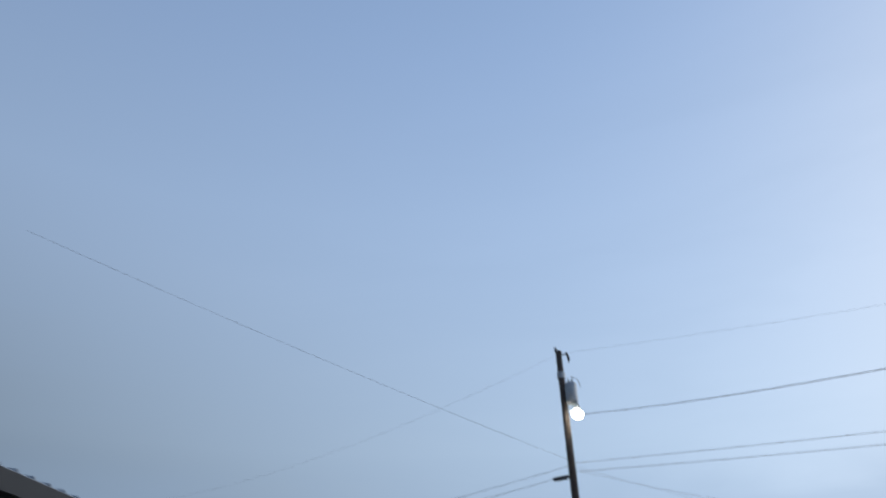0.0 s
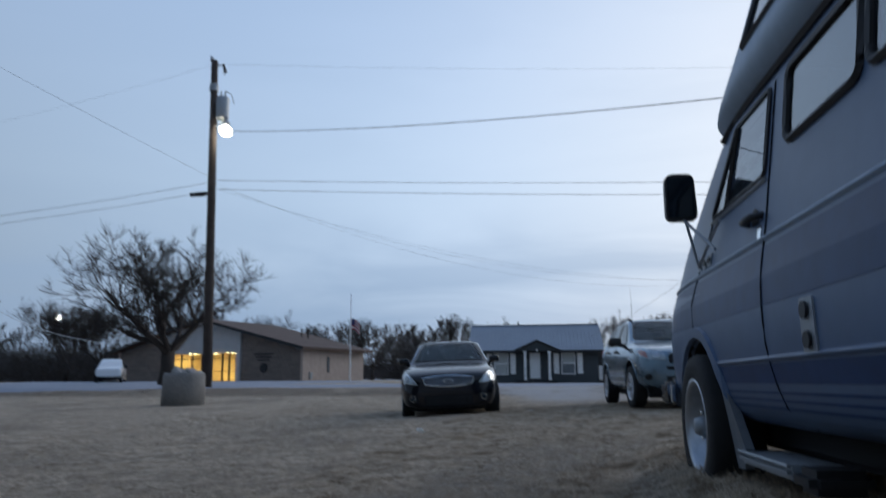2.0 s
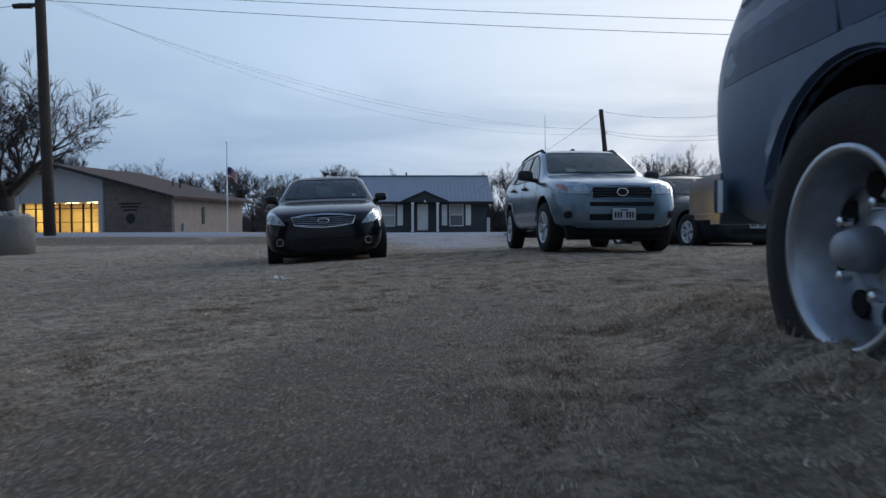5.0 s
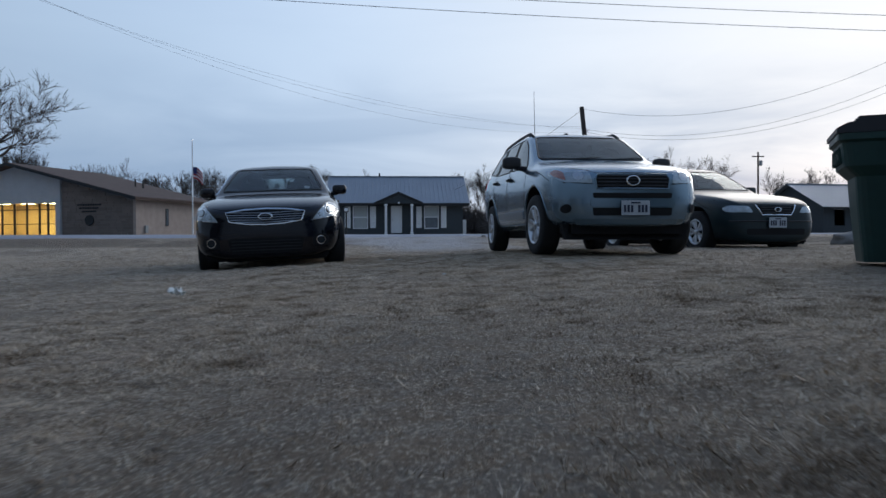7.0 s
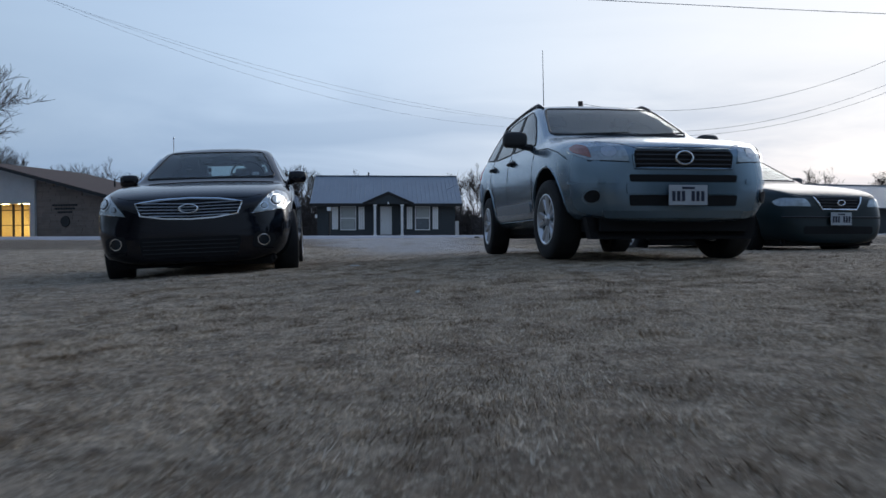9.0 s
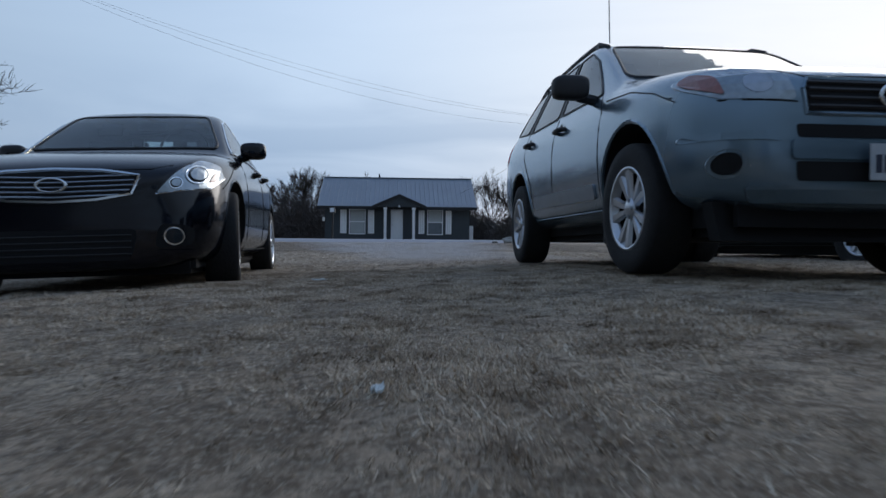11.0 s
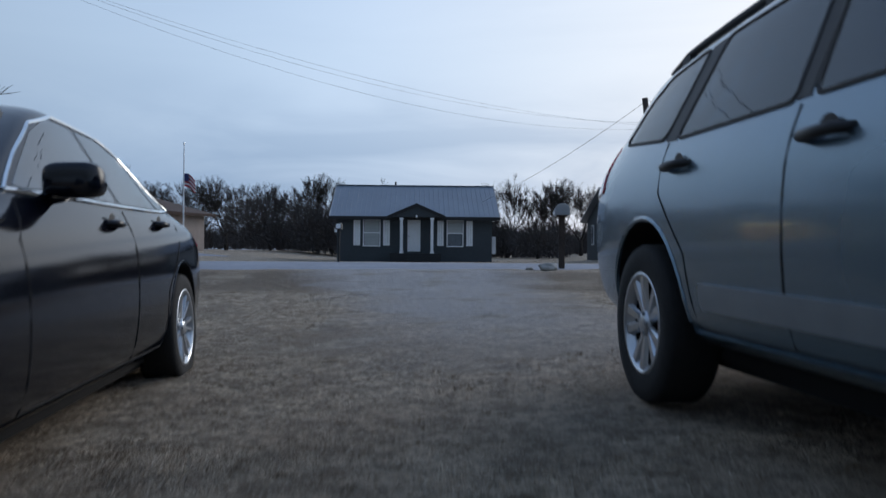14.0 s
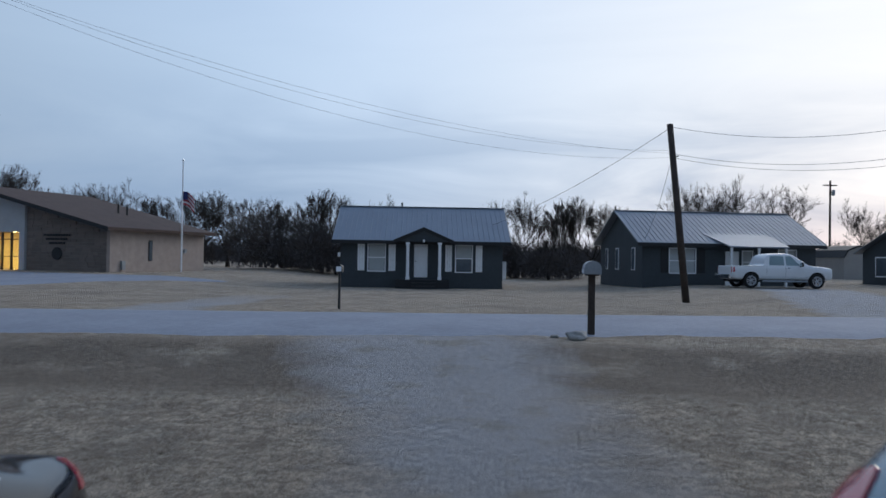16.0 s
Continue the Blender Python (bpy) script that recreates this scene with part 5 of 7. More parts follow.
def handle(parent, tree, y, z, s, mat, w=0.16):
    o = Vector((4 * s, y, z))
    hit, nor, _, _ = tree.ray_cast(o, Vector((-s, 0, 0)))
    x = hit.x
    bm = bmesh.new()
    tube(bm, [(x - s * 0.01, y - w / 2, z), (x + s * 0.035, y - w / 2 + 0.03, z), (x + s * 0.04, y, z), (x + s * 0.035, y + w / 2 - 0.03, z), (x - s * 0.01, y + w / 2, z)], [0.015, 0.017, 0.018, 0.017, 0.015], 8)
    hd = part("door_handle", bm, mat, parent, "", True)
    cup = lathe([(0.0, 0.05), (0.003, 0.045)], 16, None, "X", (x + s * 0.001, y, z))
    part("handle_cup", cup, M_BLACK_PLASTIC, hd)


def cabin(body, yf, yr, z, w, top):
    """Seats with headrests, a dashboard, a steering wheel and an inner mirror."""
    for y, dz in ((yf, 0.0), (yr, -0.02)):
        for s in (-1, 1):
            st = part("car_seat", boxed(s * w - 0.22, y - 0.06, z - 0.12, s * w + 0.22, y + 0.10, z + 0.17 + dz, 0.05), M_SEAT, body, "dark cloth seat back")
            part("headrest", boxed(s * w - 0.12, y + 0.02, z + 0.19 + dz, s * w + 0.12, y + 0.11, z + 0.33 + dz, 0.04), M_SEAT, st)
    part("dashboard", boxed(-w - 0.32, yf - 0.78, z - 0.06, w + 0.32, yf - 0.52, z + 0.02, 0.03), M_CABIN, body)
    ring = lathe([(-0.014, 0.19), (0.0, 0.20), (0.014, 0.19), (0.0, 0.18), (-0.014, 0.19)], 28, None, "Y", cap=False)
    wh = part("steering_wheel", ring, M_CABIN, body, "", True, pose(w, yf - 0.42, z + 0.04, -22, 0, 0))
    part("wheel_boss", lathe([(-0.01, 0.06), (0.02, 0.07)], 16, None, "Y"), M_CABIN, wh)
    part("inner_mirror", boxed(-0.12, yf + 0.0, top - 0.13, 0.12, yf + 0.03, top - 0.06, 0.01), M_CABIN, body)


def rear_to(m, wheel_local, wheel_world):
    """The pose with the turn of m that brings a local point to a place."""
    return Matrix.Translation(Vector(wheel_world) - m.to_3x3() @ Vector(wheel_local)) @ m


def mir(pts):
    return [(-a, b) for a, b in pts]


def suv():
    stations = [
        (0.06, 0.48, 0.40, 0.68, 0.40, 0.76, 0.78), (0.085, 0.59, 0.33, 0.75, 0.48, 0.835, 0.86), (0.15, 0.70, 0.30, 0.83, 0.56, 0.885, 0.912),
        (0.30, 0.795, 0.29, 0.90, 0.65, 0.935, 0.965), (0.60, 0.855, 0.28, 0.945, 0.71, 0.985, 1.02), (0.95, 0.865, 0.27, 0.975, 0.72, 1.03, 1.065), (1.28, 0.865, 0.26, 0.99, 0.73, 1.07, 1.105),
        (1.36, 0.865, 0.26, 0.995, 0.72, 1.11, 1.15), (2.02, 0.86, 0.26, 1.015, 0.62, 1.50, 1.535), (2.20, 0.86, 0.26, 1.02, 0.61, 1.54, 1.578),
        (3.1, 0.86, 0.26, 1.045, 0.61, 1.54, 1.58), (3.9, 0.855, 0.27, 1.09, 0.585, 1.51, 1.56), (4.15, 0.835, 0.29, 1.10, 0.565, 1.47, 1.52),
        (4.42, 0.80, 0.32, 1.075, 0.585, 1.20, 1.235), (4.56, 0.735, 0.36, 0.955, 0.56, 1.03, 1.065), (4.60, 0.62, 0.41, 0.86, 0.51, 0.92, 0.955)]
    ob = thing("suv", Matrix(), "silver-blue compact sport utility vehicle parked on the grass", "car")
    yf, yr, zc, R = 0.90, 3.54, 0.34, 0.338
    wells = [(s, y, zc + 0.02, 0.425, 0.85) for s in (-1, 1) for y in (yf, yr)]
    w_front = rounded([(1.50, 1.055), (2.36, 1.075), (2.38, 1.475), (2.14, 1.47), (1.92, 1.37)], 0.03)
    w_rear = rounded([(2.46, 1.075), (3.30, 1.095), (3.18, 1.48), (2.46, 1.48)], 0.04)
    w_quarter = rounded([(3.44, 1.11), (4.02, 1.17), (3.93, 1.36), (3.76, 1.45), (3.34, 1.475)], 0.05)
    screen = rounded([(-0.665, 1.14), (0.665, 1.14), (0.555, 1.485), (-0.555, 1.485)], 0.06)
    back = rounded([(-0.56, 1.17), (0.56, 1.17), (0.50, 1.45), (-0.50, 1.45)], 0.06)
    body, T = hull("body", stations, M_SILVER_PAINT, ob, wells, "silver-blue metallic body", (w_front, w_rear, w_quarter), ((screen, 1.2, 3.6), (back, 3.3, 4.8)))
    laid("windscreen", T, screen, "front", M_CAR_GLASS, body, 0.003, 0.003, label="clear windscreen showing the cabin")
    line_on("windscreen_seal", T, screen + screen[:1], "front", M_BLACK_PLASTIC, body, 0.011, 0.0)
    laid("rear_window", T, back, "back", M_SMOKED_GLASS, body, 0.003, 0.003)
    cabin(body, 2.25, 3.15, 1.13, 0.36, 1.56)
    for sd in ("left", "right"):
        s = -1 if sd == "left" else 1
        for pts in (w_front, w_rear, w_quarter):
            laid("window", T, pts, sd, M_SMOKED_GLASS, body, 0.003, 0.003)
            line_on("window_seal", T, pts + pts[:1], sd, M_BLACK_PLASTIC, body, 0.009, 0.0)
        laid("pillar", T, [(2.385, 1.075), (2.455, 1.075), (2.455, 1.48), (2.385, 1.48)], sd, M_BLACK_PLASTIC, body, 0.003, 0.002)
        laid("pillar", T, [(3.31, 1.09), (3.42, 1.10), (3.33, 1.475), (3.19, 1.48)], sd, M_BLACK_PLASTIC, body, 0.003, 0.002)
        # door cladding: a proud strip, the light on its lower face put in as paler colour
        laid("door_moulding", T, rounded([(1.44, 0.425), (2.97, 0.445), (2.97, 0.535), (1.44, 0.515)], 0.03), sd, M_SILVER_TRIM, body, 0.012, 0.022, label="side moulding coloured pale like a lit face")
        laid("sill_trim", T, [(1.36, 0.275), (3.12, 0.275), (3.12, 0.355), (1.36, 0.355)], sd, M_SILVER_PAINT, body, 0.012, 0.016)
        for pts in ([(1.36, 0.37), (1.35, 0.92), (1.47, 1.03)], [(2.42, 0.37), (2.42, 1.06)], [(3.38, 1.09), (3.36, 0.88), (3.10, 0.64), (3.04, 0.37)], [(1.36, 0.365), (3.04, 0.365)], [(0.42, 0.80), (0.62, 0.88), (0.95, 0.955), (1.34, 0.985)]):
            line_on("panel_gap", T, pts, sd, M_VOID, body, 0.004, 0.0)
        for y in (yf, yr):
            pts = [(y + 0.430 * math.cos(a), zc + 0.02 + 0.430 * math.sin(a)) for a in [math.pi * (0.02 + 0.96 * k / 16) for k in range(17)]]
            line_on("arch_lip", T, pts, sd, M_SILVER_PAINT, body, 0.012, -0.004)
        handle(body, T, 2.24, 0.95, s, M_BLACK_PLASTIC, 0.2)
        handle(body, T, 3.19, 0.975, s, M_BLACK_PLASTIC, 0.2)
        mirror(body, s * 0.85, 1.58, 1.11, s, M_BLACK_PLASTIC, 0.22, 0.15)
        # lamps: a hazed lens with a reflector bowl and an amber corner behind it
        hl = laid("headlight", T, rounded([(s * 0.425, 0.752), (s * 0.70, 0.770), (s * 0.775, 0.83), (s * 0.795, 0.885), (s * 0.74, 0.924), (s * 0.62, 0.915), (s * 0.46, 0.885)], 0.035), "front", M_LENS, body, 0.006, 0.01, 0.04, "hazed headlight with amber corner")
        laid("indicator", T, rounded([(s * 0.68, 0.785), (s * 0.762, 0.835), (s * 0.783, 0.882), (s * 0.74, 0.912), (s * 0.69, 0.88)], 0.02), "front", M_AMBER, hl, 0.011, 0.006, 0.04, "amber indicator")
        laid("reflector", T, [(s * 0.565 + 0.050 * math.cos(a), 0.832 + 0.044 * math.sin(a)) for a in [2 * math.pi * k / 20 for k in range(20)]], "front", M_AGED_ALLOY, hl, 0.009, 0.005, 0.04)
        line_on("lamp_gap", T, [(s * 0.425, 0.748), (s * 0.70, 0.766), (s * 0.805, 0.828)], "front", M_VOID, body, 0.005, 0.0)
        laid("fog_surround", T, [(s * 0.675 + 0.060 * math.cos(a), 0.495 + 0.062 * math.sin(a)) for a in [2 * math.pi * k / 20 for k in range(20)]], "front", M_SILVER_PAINT, body, 0.006, 0.012, 0.05)
        laid("fog_recess", T, [(s * 0.675 + 0.044 * math.cos(a), 0.495 + 0.046 * math.sin(a)) for a in [2 * math.pi * k / 18 for k in range(18)]], "front", M_VOID, body, 0.020, 0.004, 0.05)
        laid("bumper_fold", T, rounded([(s * 0.50, 0.585), (s * 0.80, 0.60), (s * 0.80, 0.625), (s * 0.50, 0.625)], 0.01), "front", M_SILVER_PAINT, body, 0.010, 0.014, 0.05)
        laid("tail_light", T, rounded([(4.20, 0.95), (4.50, 0.93), (4.45, 1.12), (4.25, 1.20)], 0.03), sd, M_RED_LENS, body, 0.008, 0.012, 0.05, "red tail light")
        pts = []
        for k in range(11):
            y = 2.05 + 1.85 * k / 10
            hit, nor, _, _ = T.ray_cast(Vector((s * 0.56, y, 3)), Vector((0, 0, -1)))
            pts.append(hit + Vector((0, 0, 0.0 if k in (0, 10) else 0.03)))
        rail = part("roof_rail", tube(bmesh.new(), pts, [0.018] * 11, 8), M_BLACK_PLASTIC, body, "black roof rail", True)
        for k in (1, 5, 9):
            part("rail_foot", boxed(pts[k].x - 0.02, pts[k].y - 0.05, pts[k].z - 0.05, pts[k].x + 0.02, pts[k].y + 0.05, pts[k].z, 0.008), M_BLACK_PLASTIC, rail)
    # grille and bumper openings
    g = laid("grille", T, rounded([(-0.385, 0.70), (0.385, 0.70), (0.40, 0.80), (0.37, 0.846), (-0.37, 0.846), (-0.40, 0.80)], 0.03), "front", M_VOID, body, 0.004, 0.004, 0.05, "black slatted grille")
    for z in (0.73, 0.765, 0.80, 0.83):
        line_on("grille_bar", T, [(-0.375, z), (0.375, z)], "front", M_BLACK_PLASTIC, g, 0.009, 0.006)
    line_on("grille_frame", T, [(-0.40, 0.80), (-0.385, 0.70), (0.385, 0.70), (0.40, 0.80), (0.37, 0.85), (-0.37, 0.85), (-0.40, 0.80)], "front", M_SILVER_PAINT, g, 0.010, 0.003)
    hit, nor, _, _ = T.ray_cast(Vector((0, -2, 0.78)), Vector((0, 1, 0)))
    ring = lathe([(-0.012, 0.075), (-0.02, 0.065), (-0.012, 0.055), (-0.008, 0.065), (-0.012, 0.075)], 28, None, "Y", cap=False)
    for v in ring.verts:
        v.co = Vector((v.co.x, v.co.y + hit.y - 0.006, v.co.z * 0.74 + 0.782))
    part("badge", ring, M_CHROME, g, "plain chrome oval badge", True)
    for z0, z1 in ((0.60, 0.655), (0.42, 0.50)):
        laid("air_slot", T, rounded([(-0.42, z0), (0.42, z0), (0.43, z1), (-0.43, z1)], 0.015), "front", M_VOID, body, 0.004, 0.004, 0.05)
    laid("bumper_bar", T, rounded([(-0.45, 0.51), (0.45, 0.51), (0.45, 0.592), (-0.45, 0.592)], 0.02), "front", M_SILVER_PAINT, body, 0.015, 0.02, 0.05)
    laid("lower_valance", T, rounded([(-0.58, 0.335), (0.58, 0.335), (0.62, 0.405), (-0.62, 0.405)], 0.03), "front", M_SILVER_PAINT, body, 0.008, 0.010, 0.05)
    plate(body, 0.01, hit.y - 0.055, 0.497)
    line_on("bonnet_gap", T, [(-0.62, 0.925), (-0.45, 0.890), (-0.38, 0.862), (0, 0.868), (0.38, 0.862), (0.45, 0.890), (0.62, 0.925)], "front", M_VOID, body, 0.004, 0.0)
    for x in (-0.42, 0.12):
        part("wiper", tube(bmesh.new(), [(x, 1.31, 1.135), (x + 0.5, 1.36, 1.165)], [0.009, 0.006], 6), M_BLACK_PLASTIC, body)
    part("antenna", tube(bmesh.new(), [(-0.55, 2.06, 1.53), (-0.55, 2.1, 2.10)], [0.005, 0.003], 5), M_WIRE, body)
    part("roof_sensor", boxed(-0.03, 2.5, 1.575, 0.03, 2.56, 1.62, 0.01), M_BLACK_PLASTIC, body)
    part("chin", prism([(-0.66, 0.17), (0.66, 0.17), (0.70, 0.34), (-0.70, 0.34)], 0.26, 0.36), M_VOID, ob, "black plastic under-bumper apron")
    # shade under the car given as a near-black box
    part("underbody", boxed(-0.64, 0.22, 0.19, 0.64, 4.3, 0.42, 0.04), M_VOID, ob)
    for s in (-1, 1):
        for y in (yf, yr):
            rim = wheel(ob, s * 0.745, y, zc, R, 0.212, 0.215, "five", s)
            if y == yf:
                rim.rotation_euler.z = radians(4)
        part("mud_flap", boxed(s * 0.74 - 0.1, yf + R + 0.03, 0.16, s * 0.74 + 0.1, yf + R + 0.045, 0.40), M_BLACK_PLASTIC, ob)
    ob.matrix_world = pose(2.125, 9.085, 0.01, 0, 0, 6.7)
    return ob


def sedan(name, L, W, H, paint, label, style, dark):
    k, kw, kh = L / 4.75, W / 1.77, H / 1.45
    st = [
        (0.00, 0.54, 0.20, 0.52, 0.48, 0.61, 0.64), (0.03, 0.67, 0.155, 0.60, 0.58, 0.69, 0.72), (0.16, 0.79, 0.145, 0.70, 0.66, 0.755, 0.79), (0.45, 0.86, 0.15, 0.785, 0.71, 0.83, 0.86),
        (0.95, 0.885, 0.16, 0.85, 0.74, 0.895, 0.93), (1.36, 0.885, 0.17, 0.87, 0.74, 0.915, 0.955), (1.46, 0.885, 0.17, 0.88, 0.72, 0.96, 1.00), (2.16, 0.885, 0.17, 0.90, 0.58, 1.36, 1.40), (2.40, 0.885, 0.17, 0.905, 0.565, 1.39, 1.44),
        (3.0, 0.885, 0.17, 0.92, 0.56, 1.38, 1.435), (3.30, 0.885, 0.17, 0.93, 0.57, 1.33, 1.385), (3.95, 0.87, 0.19, 0.945, 0.66, 1.02, 1.06), (4.10, 0.86, 0.20, 0.925, 0.66, 0.97, 1.005), (4.50, 0.81, 0.24, 0.89, 0.66, 0.94, 0.965), (4.70, 0.72, 0.30, 0.82, 0.6, 0.87, 0.90), (4.75, 0.58, 0.38, 0.72, 0.5, 0.78, 0.8)]
    st = [(y * k, w * kw, zb, zs * kh, we * kw, ze * kh, zt * kh) for y, w, zb, zs, we, ze, zt in st]
    ob = thing(name, Matrix(), label, "car")
    yf, yr, zc, R = 0.82 * k, 3.62 * k, 0.32, 0.325
    S = lambda pts: [(a * kw, b * kh) for a, b in pts]
    D = lambda pts: [(a * k, b * kh) for a, b in pts]
    screen = rounded(S([(-0.66, 1.01), (0.66, 1.01), (0.50, 1.345), (-0.50, 1.345)]), 0.05)
    back = rounded(S([(-0.53, 1.075), (0.53, 1.075), (0.46, 1.32), (-0.46, 1.32)]), 0.05)
    glazed = [rounded(D(q), 0.03) for q in ([(1.62, 0.985), (2.60, 0.99), (2.58, 1.33), (2.30, 1.33), (2.06, 1.24)], [(2.66, 0.99), (3.34, 1.0), (3.22, 1.26), (3.0, 1.325), (2.64, 1.33)], [(3.39, 1.005), (3.70, 1.03), (3.52, 1.13), (3.27, 1.24)])]
    body, T = hull("body", st, paint, ob, [(s, y, zc + 0.02, R + 0.05, 0.87 * kw) for s in (-1, 1) for y in (yf, yr)], "glossy dark body", glazed, ((screen, 1.3 * k, 2.95 * k), (back, 2.7 * k, 4.5 * k)))
    cabin(body, 2.38 * k, 3.12 * k, 1.02 * kh, 0.34, 1.40 * kh)
    laid("windscreen", T, screen, "front", M_CAR_GLASS, body, 0.003, 0.003, label="clear windscreen showing the cabin")
    line_on("windscreen_seal", T, screen + screen[:1], "front", M_BLACK_PLASTIC, body, 0.011, 0.0)
    laid("rear_window", T, back, "back", M_CAR_GLASS, body, 0.003, 0.003)
    for sd in ("left", "right"):
        s = -1 if sd == "left" else 1
        for q in glazed:
            laid("window", T, q, sd, M_TINT_GLASS, body, 0.003, 0.003)
        line_on("window_trim", T, D([(1.55, 0.97), (2.6, 0.972), (3.4, 0.985), (3.78, 1.015), (3.6, 1.13), (3.3, 1.28), (3.0, 1.345), (2.4, 1.355), (2.1, 1.28), (1.8, 1.12), (1.55, 0.97)]), sd, M_CHROME if not dark else M_BLACK_PLASTIC, body, 0.009, 0.003, "bright window trim")
        for pts in ([(1.42, 0.26), (1.40, 0.80), (1.55, 0.94)], [(2.62, 0.26), (2.63, 0.95)], [(3.66, 1.0), (3.55, 0.8), (3.22, 0.55), (3.20, 0.26)], [(1.42, 0.255), (3.2, 0.255)], [(0.42, 0.62), (0.85, 0.78), (1.36, 0.86)]):
            line_on("panel_gap", T, D(pts), sd, M_VOID, body, 0.004, 0.0)
        handle(body, T, 2.38 * k, 0.885 * kh, s, paint)
        handle(body, T, 3.20 * k, 0.91 * kh, s, paint)
        mirror(body, s * 0.79 * kw, 1.80 * k, 1.02 * kh, s, paint, 0.20, 0.135)
        for y in (yf, yr):
            pts = [(y + (R + 0.06) * math.cos(a), zc + 0.02 + (R + 0.06) * math.sin(a)) for a in [math.pi * q / 14 for q in range(15)]]
            line_on("arch_lip", T, pts, sd, paint, body, 0.007, -0.002)
        laid("tail_light", T, rounded(D([(4.38, 0.80), (4.66, 0.76), (4.68, 0.86), (4.46, 0.925)]), 0.02), sd, M_RED_LENS, body, 0.006, 0.01, 0.05, "red tail light")
        laid("sill_trim", T, D([(1.25, 0.20), (3.2, 0.20), (3.2, 0.245), (1.25, 0.245)]), sd, M_VOID if dark else paint, body, 0.006, 0.01)
        if not dark:
            hl = laid("headlight", T, rounded([(s * 0.535, 0.585), (s * 0.80, 0.625), (s * 0.845, 0.70), (s * 0.82, 0.785), (s * 0.735, 0.805), (s * 0.64, 0.715)], 0.025), "front", M_LENS, body, 0.006, 0.008, 0.04, "clear swept-back headlight")
            for cx, cz, ra in ((0.735, 0.70, 0.056), (0.635, 0.645, 0.034)):
                ring = lambda q: [(s * cx + q * math.cos(a), cz + q * math.sin(a)) for a in [2 * math.pi * e / 22 for e in range(22)]]
                bowl = laid("projector", T, ring(ra), "front", M_CHROME, hl, 0.012, 0.006, 0.03)
                laid("projector_rim", T, ring(ra * 0.80), "front", M_CABIN, hl, 0.016, 0.004, 0.03)
                laid("projector_lens", T, ring(ra * 0.66), "front", M_LENS, hl, 0.020, 0.006, 0.03)
            laid("side_marker", T, rounded([(s * 0.79, 0.66), (s * 0.815, 0.67), (s * 0.828, 0.72), (s * 0.808, 0.725)], 0.01), "front", M_AMBER, hl, 0.010, 0.004, 0.03)
            line_on("lamp_edge", T, [(s * 0.535, 0.583), (s * 0.80, 0.622), (s * 0.846, 0.70)], "front", M_CHROME, hl, 0.004, 0.004)
            fr = lambda q: [(s * 0.625 + q * math.cos(a), 0.345 + q * math.sin(a)) for a in [2 * math.pi * e / 22 for e in range(22)]]
            fg = laid("fog_light", T, fr(0.052), "front", M_CHROME, body, 0.006, 0.008, 0.04, "round fog light")
            laid("fog_lens", T, fr(0.043), "front", M_DARK_GLASS, fg, 0.012, 0.006, 0.04)
            laid("fog_recess", T, rounded([(s * 0.52, 0.275), (s * 0.72, 0.29), (s * 0.73, 0.40), (s * 0.55, 0.42)], 0.05), "front", M_VOID, body, 0.002, 0.002, 0.04)
            laid("bumper_fin", T, rounded([(s * 0.54, 0.24), (s * 0.70, 0.25), (s * 0.71, 0.265), (s * 0.54, 0.27)], 0.008), "front", paint, body, 0.012, 0.02, 0.05)
        else:
            hl = laid("headlight", T, rounded([(s * 0.40, 0.595), (s * 0.74, 0.60), (s * 0.76, 0.66), (s * 0.70, 0.70), (s * 0.46, 0.685)], 0.03), "front", M_LENS, body, 0.006, 0.008, 0.04, "clouded headlight")
    if not dark:
        outl = [(-0.41, 0.585), (-0.45, 0.688), (-0.25, 0.715), (0, 0.725), (0.25, 0.715), (0.45, 0.688), (0.41, 0.585), (0.22, 0.555), (0, 0.545), (-0.22, 0.555)]
        g = laid("grille", T, outl, "front", M_VOID, body, 0.003, 0.003, 0.05, "wide grille with chrome bars")
        line_on("grille_frame", T, outl + outl[:1], "front", M_CHROME, g, 0.011, 0.008, "chrome grille surround")
        for z, w in ((0.578, 0.34), (0.604, 0.40), (0.631, 0.42), (0.658, 0.425), (0.685, 0.40)):
            line_on("grille_bar", T, [(-w, z + 0.004), (0, z - 0.006), (w, z + 0.004)], "front", M_AGED_ALLOY, g, 0.0045, 0.006)
        ring = lathe([(-0.02, 0.10), (-0.03, 0.088), (-0.02, 0.076), (-0.012, 0.088), (-0.02, 0.10)], 28, None, "Y", cap=False)
        for v in ring.verts:
            v.co = Vector((v.co.x * 0.85, v.co.y - 0.012, v.co.z * 0.42 + 0.637))
        part("badge", ring, M_CHROME, g, "plain chrome oval badge", True)
        laid("air_intake", T, rounded([(-0.40, 0.215), (0.40, 0.215), (0.44, 0.39), (-0.44, 0.39)], 0.05), "front", M_VOID, body, 0.003, 0.003, 0.05)
        for z in (0.25, 0.285, 0.32, 0.355):
            line_on("intake_bar", T, [(-0.40, z), (0.40, z)], "front", M_CABIN, body, 0.006, 0.004)
        part("inspection_sticker", boxed(0.42, 1.62, 1.065, 0.49, 1.63, 1.10), M_PLATE, body)
    else:
        g = laid("grille", T, rounded([(-0.24, 0.565), (0.24, 0.565), (0.33, 0.70), (-0.33, 0.70)], 0.03), "front", M_VOID, body, 0.004, 0.004, 0.05)
        line_on("grille_frame", T, [(-0.35, 0.71), (-0.25, 0.56), (0.25, 0.56), (0.35, 0.71)], "front", M_CHROME, g, 0.011, 0.006)
